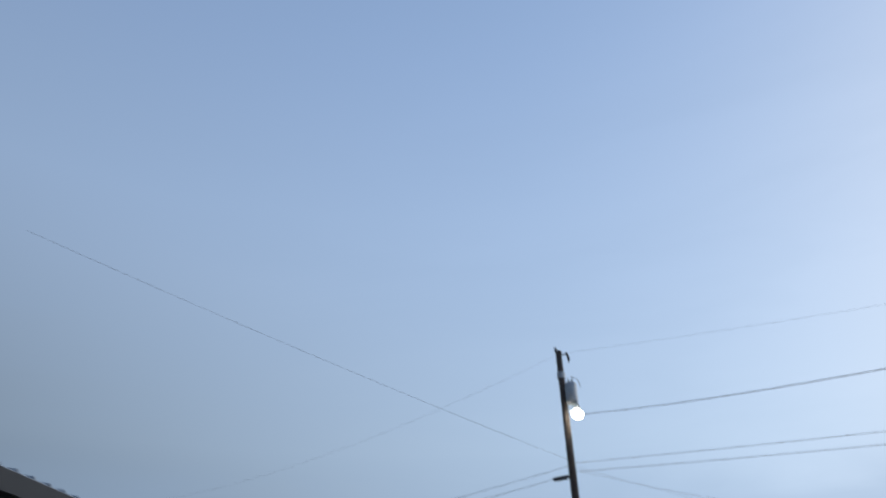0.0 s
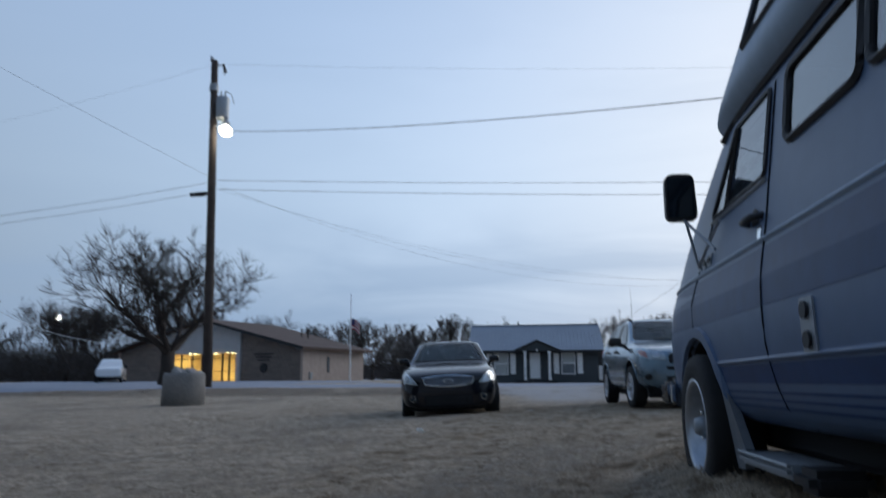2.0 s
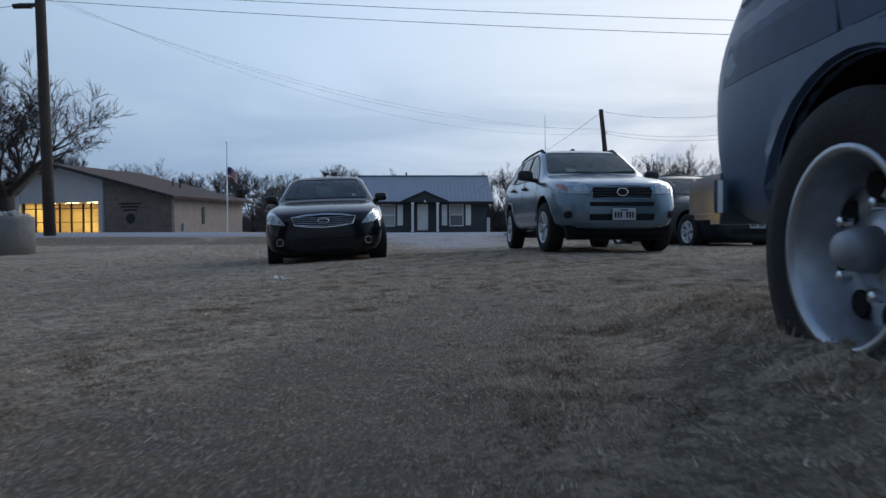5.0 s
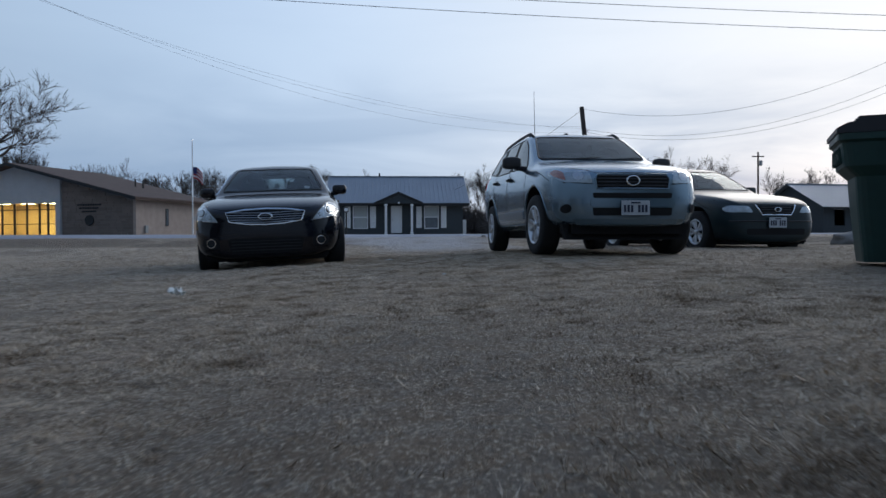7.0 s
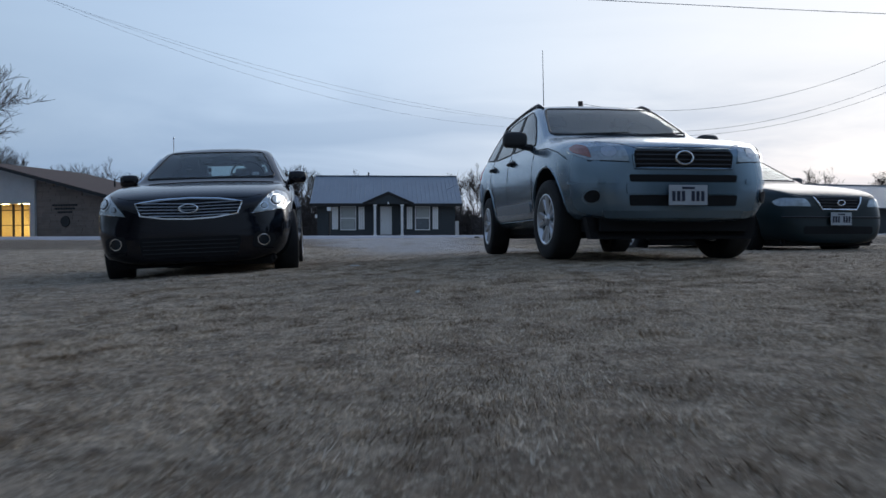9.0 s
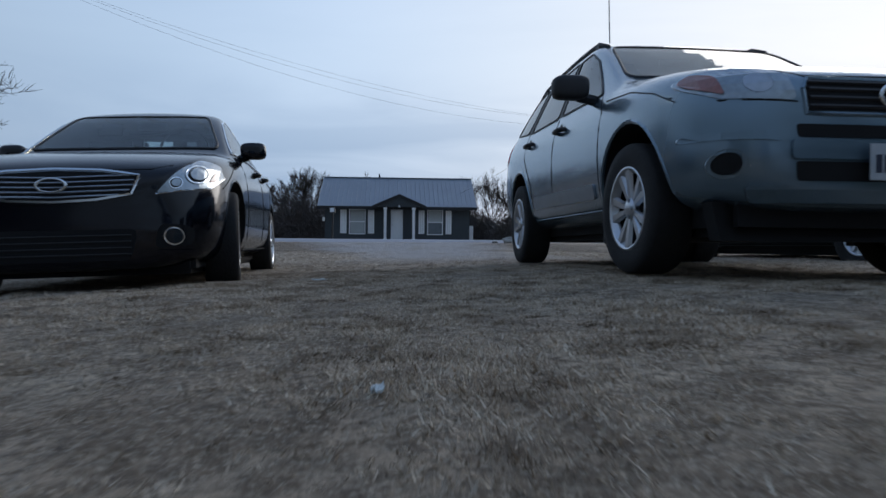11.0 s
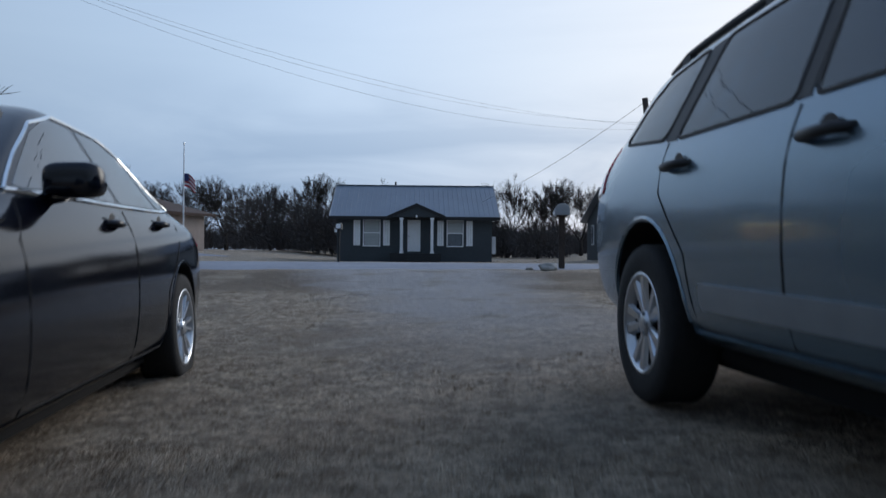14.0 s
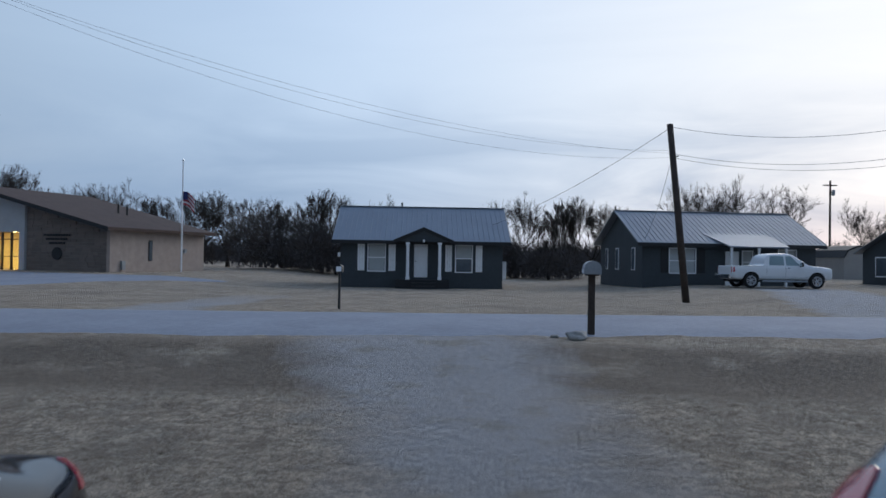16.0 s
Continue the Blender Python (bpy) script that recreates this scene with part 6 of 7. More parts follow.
        for z in (0.60, 0.635, 0.67):
            line_on("grille_bar", T, [(-0.26, z), (0.26, z)], "front", M_BLACK_PLASTIC, g, 0.008, 0.006)
        ring = lathe([(-0.012, 0.06), (-0.018, 0.05), (-0.012, 0.04), (-0.008, 0.05), (-0.012, 0.06)], 20, None, "Y", cap=False)
        for v in ring.verts:
            v.co = Vector((v.co.x, v.co.y - 0.02, v.co.z * 0.6 + 0.64))
        part("badge", ring, M_CHROME, g, "plain chrome oval badge", True)
        laid("air_intake", T, rounded([(-0.5, 0.27), (0.5, 0.27), (0.5, 0.36), (-0.5, 0.36)], 0.03), "front", M_VOID, body, 0.003, 0.003, 0.05)
        line_on("bumper_strip", T, [(-0.72, 0.47), (0, 0.47), (0.72, 0.47)], "front", M_BLACK_PLASTIC, body, 0.012, 0.004)
        plate(body, 0.0, -0.03, 0.45)
    line_on("bonnet_gap", T, S([(-0.78, 0.78), (-0.5, 0.71), (0, 0.70), (0.5, 0.71), (0.78, 0.78)]), "front", M_VOID, body, 0.004, 0.0)
    # near-black block, painted dark for the shade beneath
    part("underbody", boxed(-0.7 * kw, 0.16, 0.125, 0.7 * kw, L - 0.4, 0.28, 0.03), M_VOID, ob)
    for s in (-1, 1):
        for y in (yf, yr):
            rim = wheel(ob, s * 0.765 * kw, y, zc, R, 0.225 if not dark else 0.19, 0.215, style, s)
            if y == yf and not dark:
                rim.rotation_euler.z = radians(6)
    return ob


def van():
    st = [
        (-0.18, 0.84, 0.52, 1.03, 0.78, 1.11, 1.13), (-0.15, 0.93, 0.44, 1.08, 0.84, 1.18, 1.21), (-0.03, 0.985, 0.40, 1.13, 0.88, 1.27, 1.31), (0.30, 1.0, 0.38, 1.17, 0.90, 1.40, 1.44),
        (0.45, 1.0, 0.38, 1.18, 0.90, 1.48, 1.52), (1.03, 1.0, 0.38, 1.18, 0.86, 1.86, 1.90), (1.22, 1.0, 0.38, 1.18, 0.86, 1.92, 1.96), (2.5, 1.0, 0.38, 1.18, 0.86, 1.94, 1.98), (4.0, 1.0, 0.38, 1.18, 0.86, 1.94, 1.98), (4.9, 0.99, 0.40, 1.18, 0.86, 1.92, 1.96), (4.98, 0.94, 0.46, 1.14, 0.82, 1.86, 1.9)]
    ob = thing("camper_van", Matrix(), "old two-tone blue high-top camper van on the grass", "van")
    yf, yr, zc, R = 0.80, 3.55, 0.365, 0.385
    body, T = hull("body", st, M_VAN_PALE, ob, [(s, y, zc + 0.02, R + 0.060, 1.0) for s in (-1, 1) for y in (yf, yr)], "pale blue body with navy stripes", ([(1.04, 1.47), (1.89, 1.47), (1.92, 1.82), (1.43, 1.82)], [(2.17, 1.53), (2.78, 1.53), (2.78, 1.81), (2.17, 1.81)], [(2.88, 1.53), (4.63, 1.53), (4.63, 1.81), (2.88, 1.81)]), (([(-0.80, 1.38), (0.80, 1.38), (0.74, 1.80), (-0.74, 1.80)], 0.3, 3.2),))
    top = [
        (0.76, 0.55, 1.90, 2.02, 0.42, 2.06, 2.08), (0.79, 0.76, 1.88, 2.06, 0.60, 2.14, 2.17), (0.92, 0.86, 1.87, 2.14, 0.68, 2.30, 2.34), (1.35, 0.90, 1.87, 2.20, 0.74, 2.56, 2.60), (1.75, 0.91, 1.87, 2.22, 0.76, 2.66, 2.72), (4.4, 0.91, 1.87, 2.22, 0.76, 2.66, 2.72), (4.85, 0.88, 1.88, 2.18, 0.72, 2.56, 2.6), (4.95, 0.8, 1.9, 2.1, 0.65, 2.4, 2.44)]
    ht, TT = hull("high_top", top, M_VAN_TOP, ob, (), "pale weathered fibreglass high top")
    for sd in ("left", "right"):
        s = -1 if sd == "left" else 1
        # stripes
        laid("stripe", T, [(0.02, 0.90), (4.9, 0.90), (4.9, 1.145), (0.06, 1.145)], sd, M_VAN_NAVY, body, 0.002, 0.002, 0.12, "navy upper stripe")
        laid("stripe", T, [(1.24, 0.595), (3.05, 0.595), (3.05, 0.675), (1.17, 0.675)], sd, M_VAN_NAVY, body, 0.002, 0.002, 0.12, "navy lower stripe")
        for z in (0.555, 0.525, 0.495):
            laid("pinstripe", T, [(1.28, z), (3.05, z), (3.05, z + 0.010), (1.28, z + 0.010)], sd, M_VAN_NAVY, body, 0.002, 0.002, 0.2)
        laid("stripe", T, [(1.34, 0.39), (3.05, 0.39), (3.05, 0.465), (1.34, 0.465)], sd, M_VAN_NAVY, body, 0.002, 0.002, 0.12)
        line_on("body_crease", T, [(0.08, 1.165), (0.6, 1.175), (4.9, 1.18)], sd, M_VAN_TOP, body, 0.013, 0.0, "pale body crease")
        line_on("lower_crease", T, [(1.16, 0.69), (3.0, 0.695)], sd, M_VAN_PALE, body, 0.012, 0.0)
        # glazing, set in openings
        door_pts = rounded([(1.02, 1.455), (1.90, 1.455), (1.93, 1.83), (1.42, 1.83)], 0.04)
        laid("window", T, door_pts, sd, M_VAN_GLASS, body, 0.003, 0.003, 0.1)
        line_on("window_seal", T, door_pts + door_pts[:1], sd, M_BLACK_PLASTIC, body, 0.014, 0.002)
        line_on("vent_bar", T, [(1.30, 1.455), (1.44, 1.82)], sd, M_BLACK_PLASTIC, body, 0.014, 0.006)
        line_on("window_sill", T, [(1.00, 1.435), (1.92, 1.435)], sd, M_GREY_METAL, body, 0.010, 0.004, "dull metal window sill")
        for ya, yb in ((2.15, 2.80), (2.86, 4.65)):
            pts = rounded([(ya, 1.515), (yb, 1.515), (yb, 1.82), (ya, 1.82)], 0.06)
            laid("window", T, pts, sd, M_VAN_GLASS, body, 0.003, 0.003, 0.1)
            line_on("window_frame", T, pts + pts[:1], sd, M_BLACK_PLASTIC, body, 0.018, 0.004)
        for ya, yb in ((1.62, 2.55), (2.75, 3.7)):
            laid("window", TT, rounded([(ya, 2.20), (yb, 2.20), (yb, 2.50), (ya + 0.14, 2.50)], 0.06), sd, M_VAN_GLASS, ht, 0.004, 0.003, 0.1)
            line_on("window_frame", TT, [(ya - 0.03, 2.17), (yb + 0.03, 2.17), (yb + 0.03, 2.53), (ya + 0.12, 2.53), (ya - 0.03, 2.17)], sd, M_BLACK_PLASTIC, ht, 0.016, 0.004)
        line_on("gutter", T, [(1.16, 1.84), (1.3, 1.895), (4.9, 1.905)], sd, M_BLACK_PLASTIC, body, 0.02, 0.01, "dark rain gutter")
        for pts in ([(1.02, 1.43), (0.80, 1.2), (0.70, 1.03), (0.74, 0.90)], [(1.98, 1.84), (1.95, 1.4), (1.96, 0.75), (2.06, 0.42)], [(1.34, 0.40), (2.06, 0.41)]):
            line_on("panel_gap", T, pts, sd, M_VOID, body, 0.006, 0.0)
        handle(body, T, 1.80, 1.285, s, M_BLACK_PLASTIC, 0.20)
        laid("lock_plate", T, rounded([(1.85, 1.19), (1.90, 1.19), (1.90, 1.245), (1.85, 1.245)], 0.01), sd, M_CHROME, body, 0.004, 0.006, 0.08, "small door lock")
        # filler and vent plate
        vp = laid("vent_plate", T, rounded([(2.37, 0.69), (2.49, 0.69), (2.49, 0.885), (2.37, 0.885)], 0.02), sd, M_GREY_METAL, body, 0.008, 0.008, 0.08, "small grey vent plate")
        for zq in (0.74, 0.84):
            hit, nor, _, _ = T.ray_cast(Vector((4 * s, 2.43, zq)), Vector((-s, 0, 0)))
            part("vent_hole", lathe([(s * 0.010, 0.030), (s * 0.020, 0.030)], 16, None, "X", hit), M_BLACK_PLASTIC, vp)
        # badge: plain shapes
        for i in range(3):
            y0 = 0.78 + 0.105 * i
            ch = laid("badge", T, [(y0, 1.205), (y0 + 0.08, 1.205), (y0 + 0.08, 1.265), (y0, 1.265)], sd, M_GREY_METAL, body, 0.006, 0.006, 0.1)
            laid("badge_face", T, [(y0 + 0.014, 1.219), (y0 + 0.066, 1.219), (y0 + 0.066, 1.251), (y0 + 0.014, 1.251)], sd, M_BLACK_PLASTIC, ch, 0.013, 0.003, 0.1)
        # wheel arch flare
        for y in (yf, yr):
            pts = [(y + (R + 0.098) * math.cos(a), zc + 0.02 + (R + 0.098) * math.sin(a)) for a in [math.pi * (-0.02 + 1.04 * q / 16) for q in range(17)]]
            line_on("arch_flare", T, pts, sd, M_VAN_PALE, body, 0.044, -0.018, "pale wheel arch flare")
        # mirror on struts
        bm = bmesh.new()
        rings = []
        for y, k in ((0.85, 0.72), (0.875, 0.94), (0.91, 1.0), (0.955, 1.0)):
            rings.append([bm.verts.new((s * (1.065 + 0.02 * (z - 1.6)) + x * k, y, 1.60 + (z - 1.60) * k)) for x, z in rounded([(-0.085, 1.47), (0.085, 1.47), (0.078, 1.735), (-0.078, 1.735)], 0.045, 4)])
        for a, b in zip(rings, rings[1:]):
            for q in range(len(a)):
                bm.faces.new((a[q], a[(q + 1) % len(a)], b[(q + 1) % len(a)], b[q]))
        bm.faces.new(rings[0][::-1])
        bm.faces.new(rings[-1])
        bmesh.ops.recalc_face_normals(bm, faces=bm.faces)
        mm = part("mirror", bm, M_BLACK_PLASTIC, body, "tall black door mirror")
        # dark glass colour stands in for the dim surroundings a mirror would show
        part("mirror_glass", boxed(min(s * 0.995, s * 1.135), 0.956, 1.49, max(s * 0.995, s * 1.135), 0.961, 1.715, 0.002), M_DARK_GLASS, mm)
        for a, b in (((s * 1.06, 0.92, 1.49), (s * 0.99, 1.30, 1.25)), ((s * 1.04, 0.92, 1.48), (s * 0.985, 0.92, 1.22)), ((s * 0.985, 0.92, 1.22), (s * 0.955, 1.28, 1.40))):
            part("mirror_strut", tube(bmesh.new(), [a, tuple((p + q) / 2 for p, q in zip(a, b)), b], [0.008] * 3, 6), M_GREY_METAL, mm)
        # mud deflector and running board
        fl = bmesh.new()
        edge = [(1.175, 0.62), (1.235, 0.40), (1.27, 0.20), (1.38, 0.205), (1.44, 0.30), (1.36, 0.42), (1.27, 0.56), (1.20, 0.65)]
        a = [fl.verts.new((s * (0.985 - 0.10 * max(0, 0.6 - z)), y, z)) for y, z in edge]
        b = [fl.verts.new((s * (0.945 - 0.10 * max(0, 0.6 - z)), y, z)) for y, z in edge]
        fl.faces.new(a)
        fl.faces.new(b[::-1])
        for q in range(len(edge)):
            fl.faces.new((a[q], a[(q + 1) % len(edge)], b[(q + 1) % len(edge)], b[q]))
        bmesh.ops.recalc_face_normals(fl, faces=fl.faces)
        part("mud_deflector", fl, M_FADED, ob, "pale mud deflector behind the wheel")
        rb = part("running_board", boxed(min(s * 0.74, s * 0.97), 1.36, 0.235, max(s * 0.74, s * 0.97), 2.03, 0.290, 0.02), M_GREY_METAL, ob, "bright metal running board")
        part("board_end", boxed(min(s * 0.74, s * 0.965), 2.033, 0.205, max(s * 0.74, s * 0.965), 2.24, 0.295, 0.03), M_BLACK_PLASTIC, rb)
        part("board_trim", tube(bmesh.new(), [(s * 0.965, 1.37, 0.288), (s * 0.965, 2.02, 0.288)], [0.009, 0.009], 6), M_GREY_METAL, rb)
        for y in (yf, yr):
            wheel(ob, s * 0.90, y, zc, R, 0.245, 0.26, "holes", s, M_AGED_ALLOY)
        laid("headlight", T, rounded([(s * 0.55, 0.78), (s * 0.80, 0.78), (s * 0.80, 0.92), (s * 0.55, 0.92)], 0.03), "front", M_LENS, body, 0.006, 0.01)
    bmp = boxed(-0.98, -0.32, 0.44, 0.98, -0.18, 0.62, 0.03)
    for v in bmp.verts:
        v.co.y += 0.18 * max(0, abs(v.co.x) - 0.75) / 0.25
    bm_front = part("bumper", bmp, M_CHROME, ob, "chrome front bumper")
    for s in (-1, 1):
        end = boxed(min(s * 0.985, s * 1.03), -0.16, 0.455, max(s * 0.985, s * 1.03), 0.10, 0.605, 0.02)
        part("bumper_end", end, M_CHROME, bm_front)
    laid("grille", T, [(-0.5, 0.72), (0.5, 0.72), (0.5, 0.94), (-0.5, 0.94)], "front", M_BLACK_PLASTIC, body, 0.01, 0.012)
    laid("windscreen", T, rounded([(-0.82, 1.36), (0.82, 1.36), (0.76, 1.82), (-0.76, 1.82)], 0.06), "front", M_VAN_GLASS, body, 0.003, 0.003, 0.1)
    for x in (-0.45, 0.45):
        part("seat_back", boxed(x - 0.24, 1.75, 1.30, x + 0.24, 1.92, 1.66, 0.06), M_SEAT, body, "grey cloth seat back")
    # underside painted near-black for its shade
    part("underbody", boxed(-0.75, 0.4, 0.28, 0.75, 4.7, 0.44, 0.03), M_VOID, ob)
    # the face that is seen: the side at +x, turned to the walk
    ob.matrix_world = rear_to(pose(0, 0, 0, 0, 0, 184.5), (1.02, yf, zc), (1.02, 1.38, 0.20))
    return ob


SUV = suv()
G1 = sedan("sedan", 4.72, 1.80, 1.485, M_BLACK_PAINT, "black sedan with chrome grille parked on the grass", "seven", False)
G1.matrix_world = pose(-1.90, 10.08, -0.175, 0, -2.2, 9.0)
G2 = sedan("sedan", 4.5, 1.72, 1.47, M_GREEN_PAINT, "dark green older sedan parked beside the utility vehicle", "five", True)
G2.matrix_world = pose(5.06, 12.35, -0.03, 0, 0, 15)
VAN = van()


def pickup():
    st = [(0, 0.8, 0.5, 0.95, 0.76, 1.0, 1.02), (0.05, 0.93, 0.45, 1.05, 0.84, 1.1, 1.12), (0.4, 0.98, 0.42, 1.1, 0.88, 1.16, 1.2), (1.3, 0.99, 0.42, 1.15, 0.9, 1.22, 1.26), (1.45, 0.99, 0.42, 1.16, 0.88, 1.28, 1.32),
          (2.15, 0.99, 0.42, 1.18, 0.74, 1.82, 1.86), (2.5, 0.99, 0.42, 1.18, 0.73, 1.88, 1.93), (3.5, 0.99, 0.42, 1.18, 0.73, 1.86, 1.91), (3.75, 0.99, 0.42, 1.18, 0.76, 1.72, 1.78), (3.85, 0.99, 0.42, 1.17, 0.94, 1.24, 1.24), (3.95, 0.99, 0.42, 1.16, 0.95, 1.2, 1.2), (5.6, 0.99, 0.42, 1.16, 0.95, 1.2, 1.2), (5.7, 0.95, 0.5, 1.12, 0.92, 1.18, 1.18)]
    ob = thing("pickup_truck", Matrix(), "white crew-cab pickup truck on the drive", "car")
    body, T = hull("body", st, M_WHITE_PAINT, ob, [(s, y, 0.42, 0.47, 0.98) for s in (-1, 1) for y in (0.95, 4.6)], "white body")
    for sd in ("left", "right"):
        s = -1 if sd == "left" else 1
        laid("window", T, rounded([(1.85, 1.24), (2.65, 1.24), (2.65, 1.74), (2.35, 1.74)], 0.05), sd, M_CAR_GLASS, body, 0.004, 0.003, 0.1)
        laid("window", T, rounded([(2.75, 1.24), (3.6, 1.24), (3.5, 1.74), (2.75, 1.74)], 0.05), sd, M_CAR_GLASS, body, 0.004, 0.003, 0.1)
        laid("lower_trim", T, [(1.45, 0.46), (4.1, 0.46), (4.1, 0.62), (1.45, 0.62)], sd, M_SILVER_TRIM, body, 0.004, 0.004, 0.2)
        laid("tail_light", T, [(5.5, 0.85), (5.66, 0.85), (5.66, 1.12), (5.5, 1.12)], sd, M_RED_LENS, body, 0.006, 0.01)
        for y in (2.7, 3.75):
            line_on("panel_gap", T, [(y, 0.65), (y, 1.2)], sd, M_VOID, body, 0.006, 0.0)
        handle(body, T, 2.52, 1.08, s, M_CHROME)
        mirror(body, s * 0.98, 1.85, 1.3, s, M_BLACK_PLASTIC, 0.25, 0.25)
        part("running_board", tube(bmesh.new(), [(s * 1.0, 1.5, 0.38), (s * 1.0, 4.0, 0.38)], [0.05, 0.05], 8), M_GREY_METAL, ob)
        for y in (0.95, 4.6):
            wheel(ob, s * 0.87, y, 0.40, 0.40, 0.26, 0.25, "five", s)
    part("rear_bumper", boxed(-0.95, 5.7, 0.5, 0.95, 5.82, 0.72, 0.03), M_CHROME, ob)
    # near-black box, the shade below the truck as colour
    part("underbody", boxed(-0.8, 0.4, 0.32, 0.8, 5.4, 0.46, 0.03), M_VOID, ob)
    return ob


PK = pickup()
PK.matrix_world = pose(19.4, 53.2, 0.43, 0, 0, 95)
far_truck = copy_thing(PK, pose(-35.6, 49.0, ground_z(-35.6, 49.0), 0, 0, 30))
tagged(far_truck, "white pickup truck parked beyond the stone hall", "car")


def bin_thing(m, group="rubbish bins"):
    ob = thing("wheelie_bin", m, "large dark green wheeled rubbish bin with lid", "bin", group)
    bm = bmesh.new()
    rings = []
    for z, w, d, o in ((0.06, 0.25, 0.27, 0.03), (0.5, 0.275, 0.30, 0.015), (0.72, 0.285, 0.31, 0.01), (0.80, 0.32, 0.36, -0.02), (0.98, 0.33, 0.385, -0.02), (1.0, 0.355, 0.41, -0.02), (1.05, 0.355, 0.41, -0.02)):
        rings.append([bm.verts.new((x, y + o, z)) for x, y in rounded([(-w, -d), (w, -d), (w, d), (-w, d)], 0.07, 3)])
    n = len(rings[0])
    for a, b in zip(rings, rings[1:]):
        for k in range(n):
            bm.faces.new((a[k], a[(k + 1) % n], b[(k + 1) % n], b[k]))
    bm.faces.new(rings[0][::-1])
    bm.faces.new(rings[-1])
    part("bin_body", bm, M_BIN, ob, smooth=False)
    for k in range(6):
        part("rib", boxed(-0.22 + 0.08 * k, -0.415, 0.83, -0.19 + 0.08 * k, -0.375, 0.96, 0.008), M_BIN, ob)
        part("rib", boxed(-0.37, -0.25 + 0.09 * k, 0.83, -0.325, -0.22 + 0.09 * k, 0.96, 0.008), M_BIN, ob)
    # recess drawn as a near-black block, its shade in the colour
    part("side_recess", boxed(-0.292, -0.16, 0.30, -0.268, 0.06, 0.62, 0.01), M_VOID, ob)
    part("recess_bar", boxed(-0.305, -0.19, 0.44, -0.27, 0.09, 0.47, 0.008), M_BIN, ob)
    lid = prism([(-0.42, 1.052), (-0.42, 1.09), (-0.34, 1.13), (0.30, 1.17), (0.43, 1.13), (0.43, 1.052)], -0.36, 0.36)
    for v in lid.verts:
        v.co = Vector((v.co.y, v.co.x - 0.02, v.co.z))
    bmesh.ops.recalc_face_normals(lid, faces=lid.faces)
    part("lid", lid, M_BIN_LID, ob, "dark weathered lid")
    part("lid_ridge", boxed(-0.3, -0.3, 1.12, 0.3, 0.3, 1.185, 0.02), M_BIN_LID, ob)
    part("handle_bar", tube(bmesh.new(), [(-0.3, 0.47, 1.0), (0.3, 0.47, 1.0)], [0.018, 0.018], 8), M_BIN, ob)
    for s in (-1, 1):
        part("bin_wheel", lathe([(-0.03, 0.11), (0.03, 0.11)], 20, None, "X", (s * 0.27, 0.33, 0.11)), M_RUBBER, ob)
    return ob


b1 = bin_thing(pose(3.70, 7.3, -0.06, 0, 0, 248))
copy_thing(b1, pose(3.74, 6.3, -0.08, 0, 0, 260))


# ---- grass and litter ----
def grass(name, x0, x1, y0, y1, count, hmin, hmax, seed, label, keep=lambda x, y: True):
    rng = np.random.default_rng(seed)
    V, F = [], []
    for _ in range(count // 12):
        cx, cy = rng.uniform(x0, x1), rng.uniform(y0, y1)
        if not keep(cx, cy):
            continue
        k = noise.noise((cx * 1.8, cy * 1.8, 9.0)) + 0.5 * noise.noise((cx * 6, cy * 6, 2.0))
        if rng.uniform() > (0.6 + 0.6 * k) * (1 - 0.8 * rut_at(cx, cy)):
            continue
        cz = soil_z(cx, cy) - 0.004
        size = rng.uniform(0.6, 1.2) * (0.85 + 0.4 * k)
        offs = rng.normal(0, 0.018 * size, (12, 2))
        lean = rng.normal(0, 0.7, (12, 2)) + rng.normal(0, 0.5, 2)
        hs = rng.uniform(hmin, hmax, 12) * size
        an = rng.uniform(0, 6.283, 12)
        w = rng.uniform(0.0012, 0.0028, 12)
        for q in range(12):
            x, y = cx + offs[q, 0], cy + offs[q, 1]
            dx, dy = math.cos(an[q]) * w[q], math.sin(an[q]) * w[q]
            b = len(V)
            V += [(x - dx, y - dy, cz), (x + dx, y + dy, cz), (x + lean[q, 0] * hs[q], y + lean[q, 1] * hs[q], cz + hs[q])]
            F.append((b, b + 1, b + 2))
    me = bpy.data.meshes.new(name)
    me.from_pydata(V, [], F)
    me.materials.append(M_GRASS)
    return tagged(new(name, me), label, "grass", kind="stuff")


M_GRASS = bpy.data.materials.new("dry_grass_blades")
M_GRASS.use_nodes = True
_n, _l = M_GRASS.node_tree.nodes, M_GRASS.node_tree.links
_b = _n["Principled BSDF"]
_b.inputs["Roughness"].default_value, _b.inputs["Specular IOR Level"].default_value = 0.9, 0.2
_g, _r = _n.new("ShaderNodeNewGeometry"), _n.new("ShaderNodeValToRGB")
_l.new(_g.outputs["Random Per Island"], _r.inputs[0])
_r.color_ramp.elements[0].color = (0.38, 0.30, 0.225, 1)
_r.color_ramp.elements[1].color = (0.80, 0.70, 0.55, 1)
_e = _r.color_ramp.elements.new(0.5)
_e.color = (0.62, 0.505, 0.385, 1)
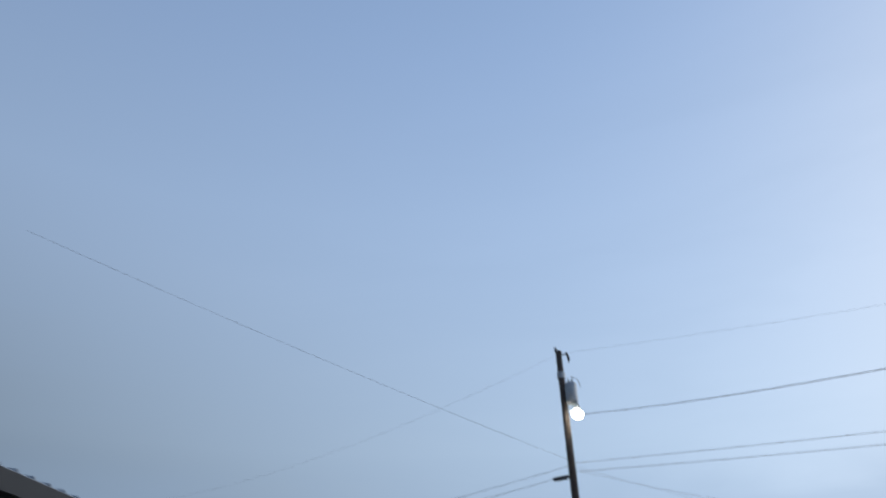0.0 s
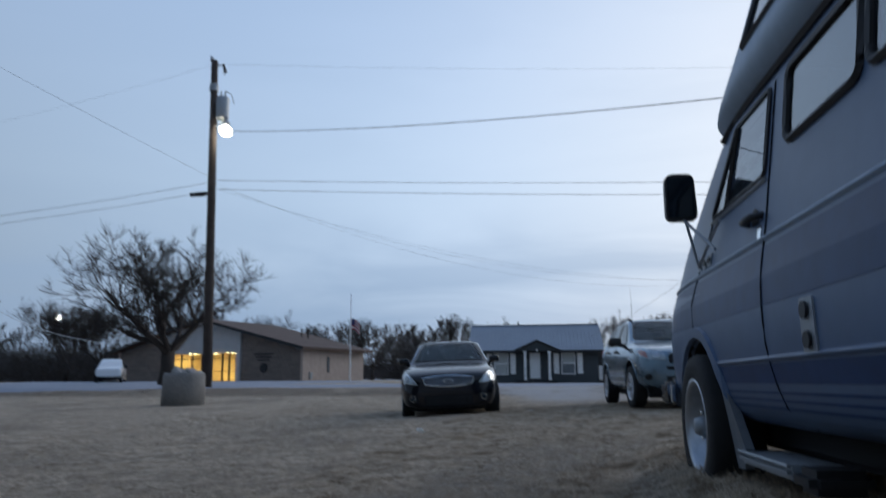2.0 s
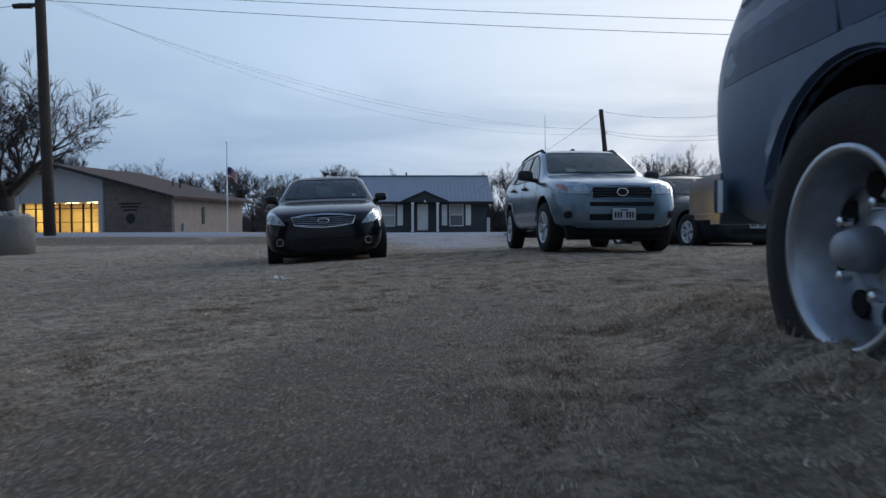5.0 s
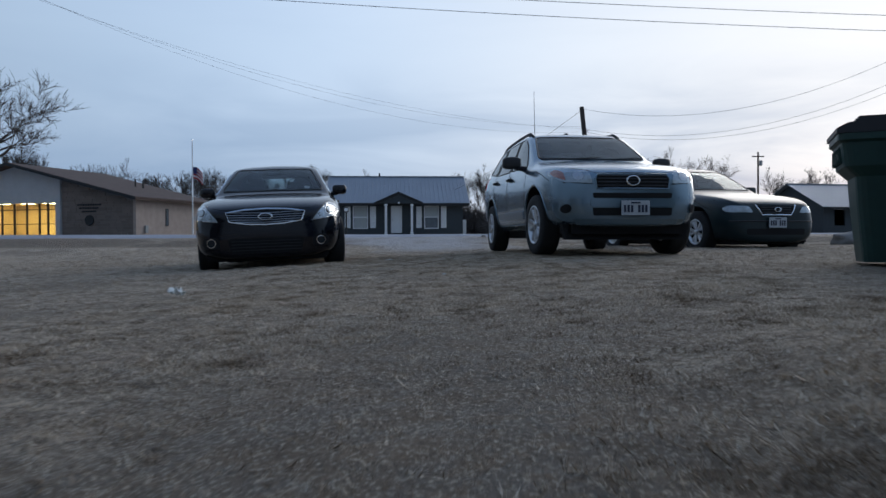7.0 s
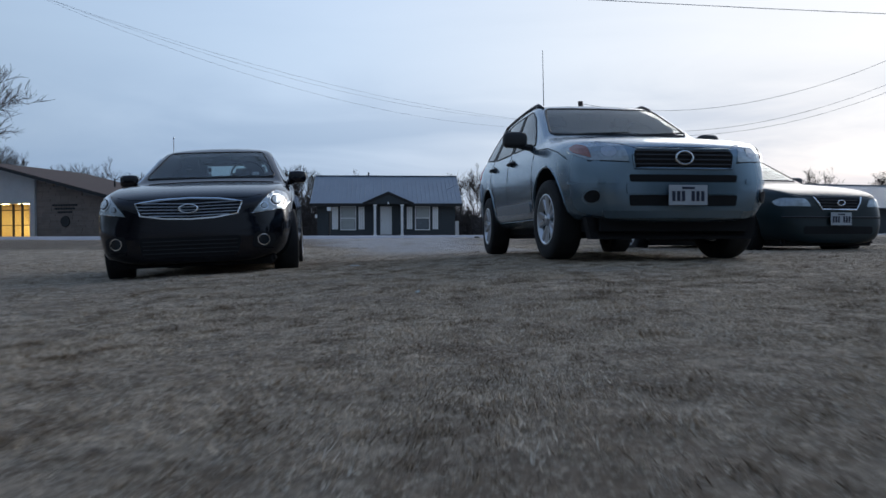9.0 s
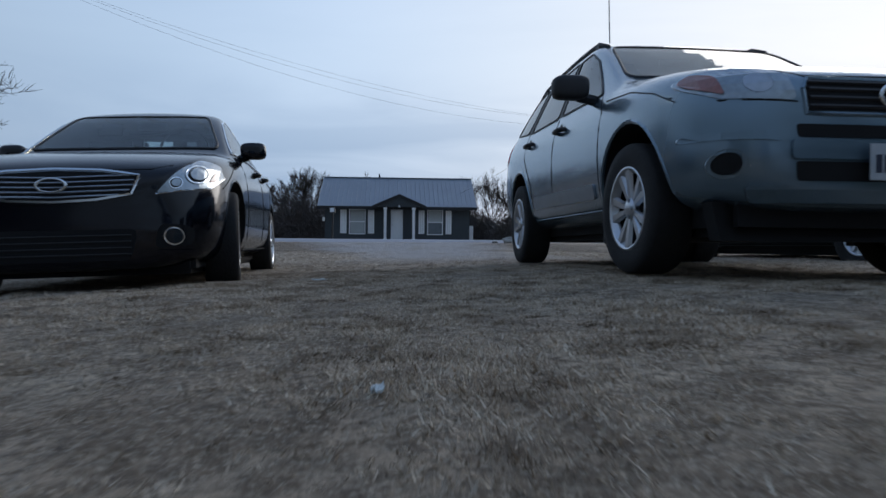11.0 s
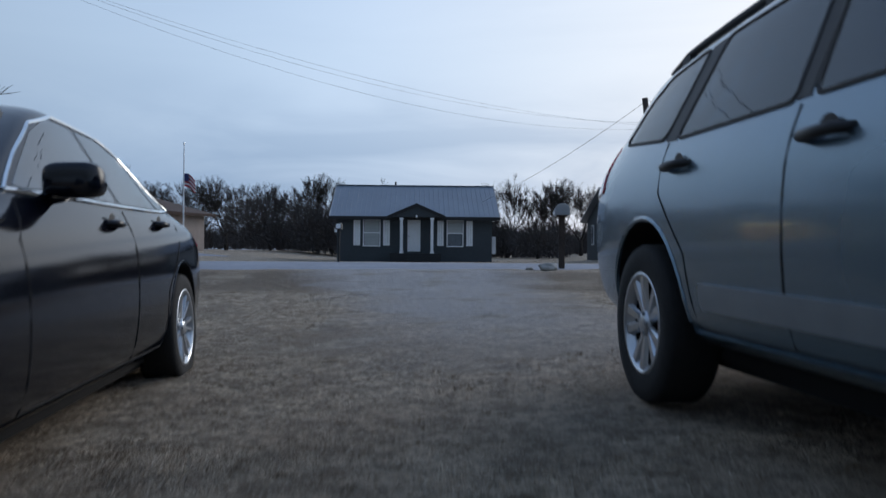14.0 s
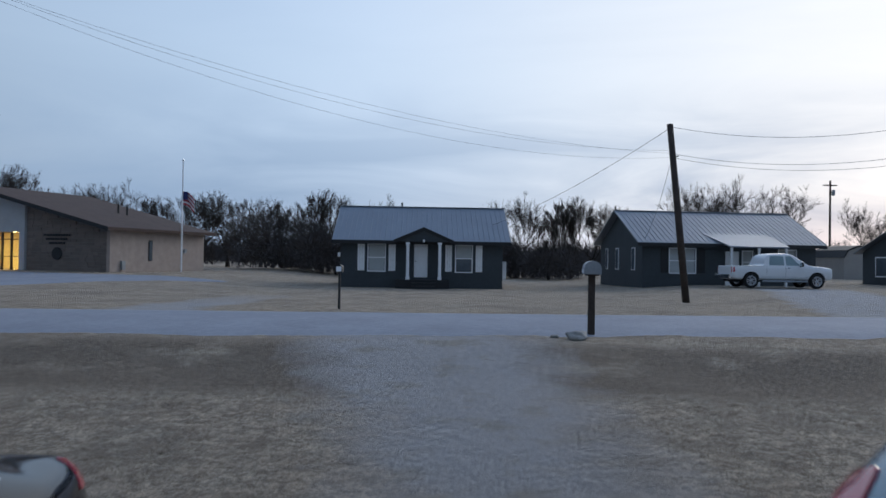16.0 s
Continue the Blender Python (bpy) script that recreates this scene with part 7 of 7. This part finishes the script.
_c, _t, _q, _m = _n.new("ShaderNodeTexCoord"), _n.new("ShaderNodeTexNoise"), _n.new("ShaderNodeMapRange"), _n.new("ShaderNodeMix")
_t.inputs["Scale"].default_value, _t.inputs["Detail"].default_value = 6.0, 5
_q.inputs[1].default_value, _q.inputs[2].default_value = 0.46, 0.62
_m.data_type, _m.blend_type = "RGBA", "MULTIPLY"
_m.inputs[7].default_value = (0.42, 0.38, 0.34, 1)
_l.new(_c.outputs["Object"], _t.inputs["Vector"])
_l.new(_t.outputs[0], _q.inputs[0])
_l.new(_q.outputs[0], _m.inputs[0])
_l.new(_r.outputs[0], _m.inputs[6])
_l.new(_m.outputs[2], _b.inputs["Base Color"])


grass("grass", -1.6, 2.2, -2.2, 12.0, 1300000, 0.007, 0.021, 21, "short dead grass blades")
grass("grass", -7, 7, -1.0, 24.0, 420000, 0.012, 0.034, 22, "short dead grass blades", lambda x, y: not (-1.6 < x < 2.2 and y < 12) and not (abs(x - 0.2) < 1.5 and y > 14) and y < 20.3)
grass("tall_grass", 0.85, 2.4, -3.0, 1.9, 90000, 0.02, 0.065, 23, "taller dead grass round the van's wheels")


def scrap(x, y, w, d, h, label, seed):
    bm = bmesh.new()
    bmesh.ops.create_grid(bm, x_segments=6, y_segments=5, size=0.5)
    for v in bm.verts:
        v.co = Vector((v.co.x * w, v.co.y * d, h * (0.5 + noise.noise((v.co.x * 3, v.co.y * 3, seed)))))
    bmesh.ops.solidify(bm, geom=bm.faces[:], thickness=0.004)
    ob = part("litter", bm, M_LITTER)
    ob.matrix_world = on_ground(x, y, seed * 33, 0.012)
    return tagged(ob, label, "litter", "litter on the grass")


scrap(-0.50, 10.35, 0.075, 0.05, 0.008, "crushed white paper scrap on the grass", 1)
scrap(-1.58, 6.25, 0.10, 0.06, 0.06, "crumpled pale plastic scrap on the grass", 2)
scrap(0.15, 7.17, 0.03, 0.02, 0.012, "small white paper scrap on the grass", 3)
stone("kerb_block", 7.4, 14.5, 0.32, "low pale concrete block on the grass", M_CONCRETE, 0.5, 7)
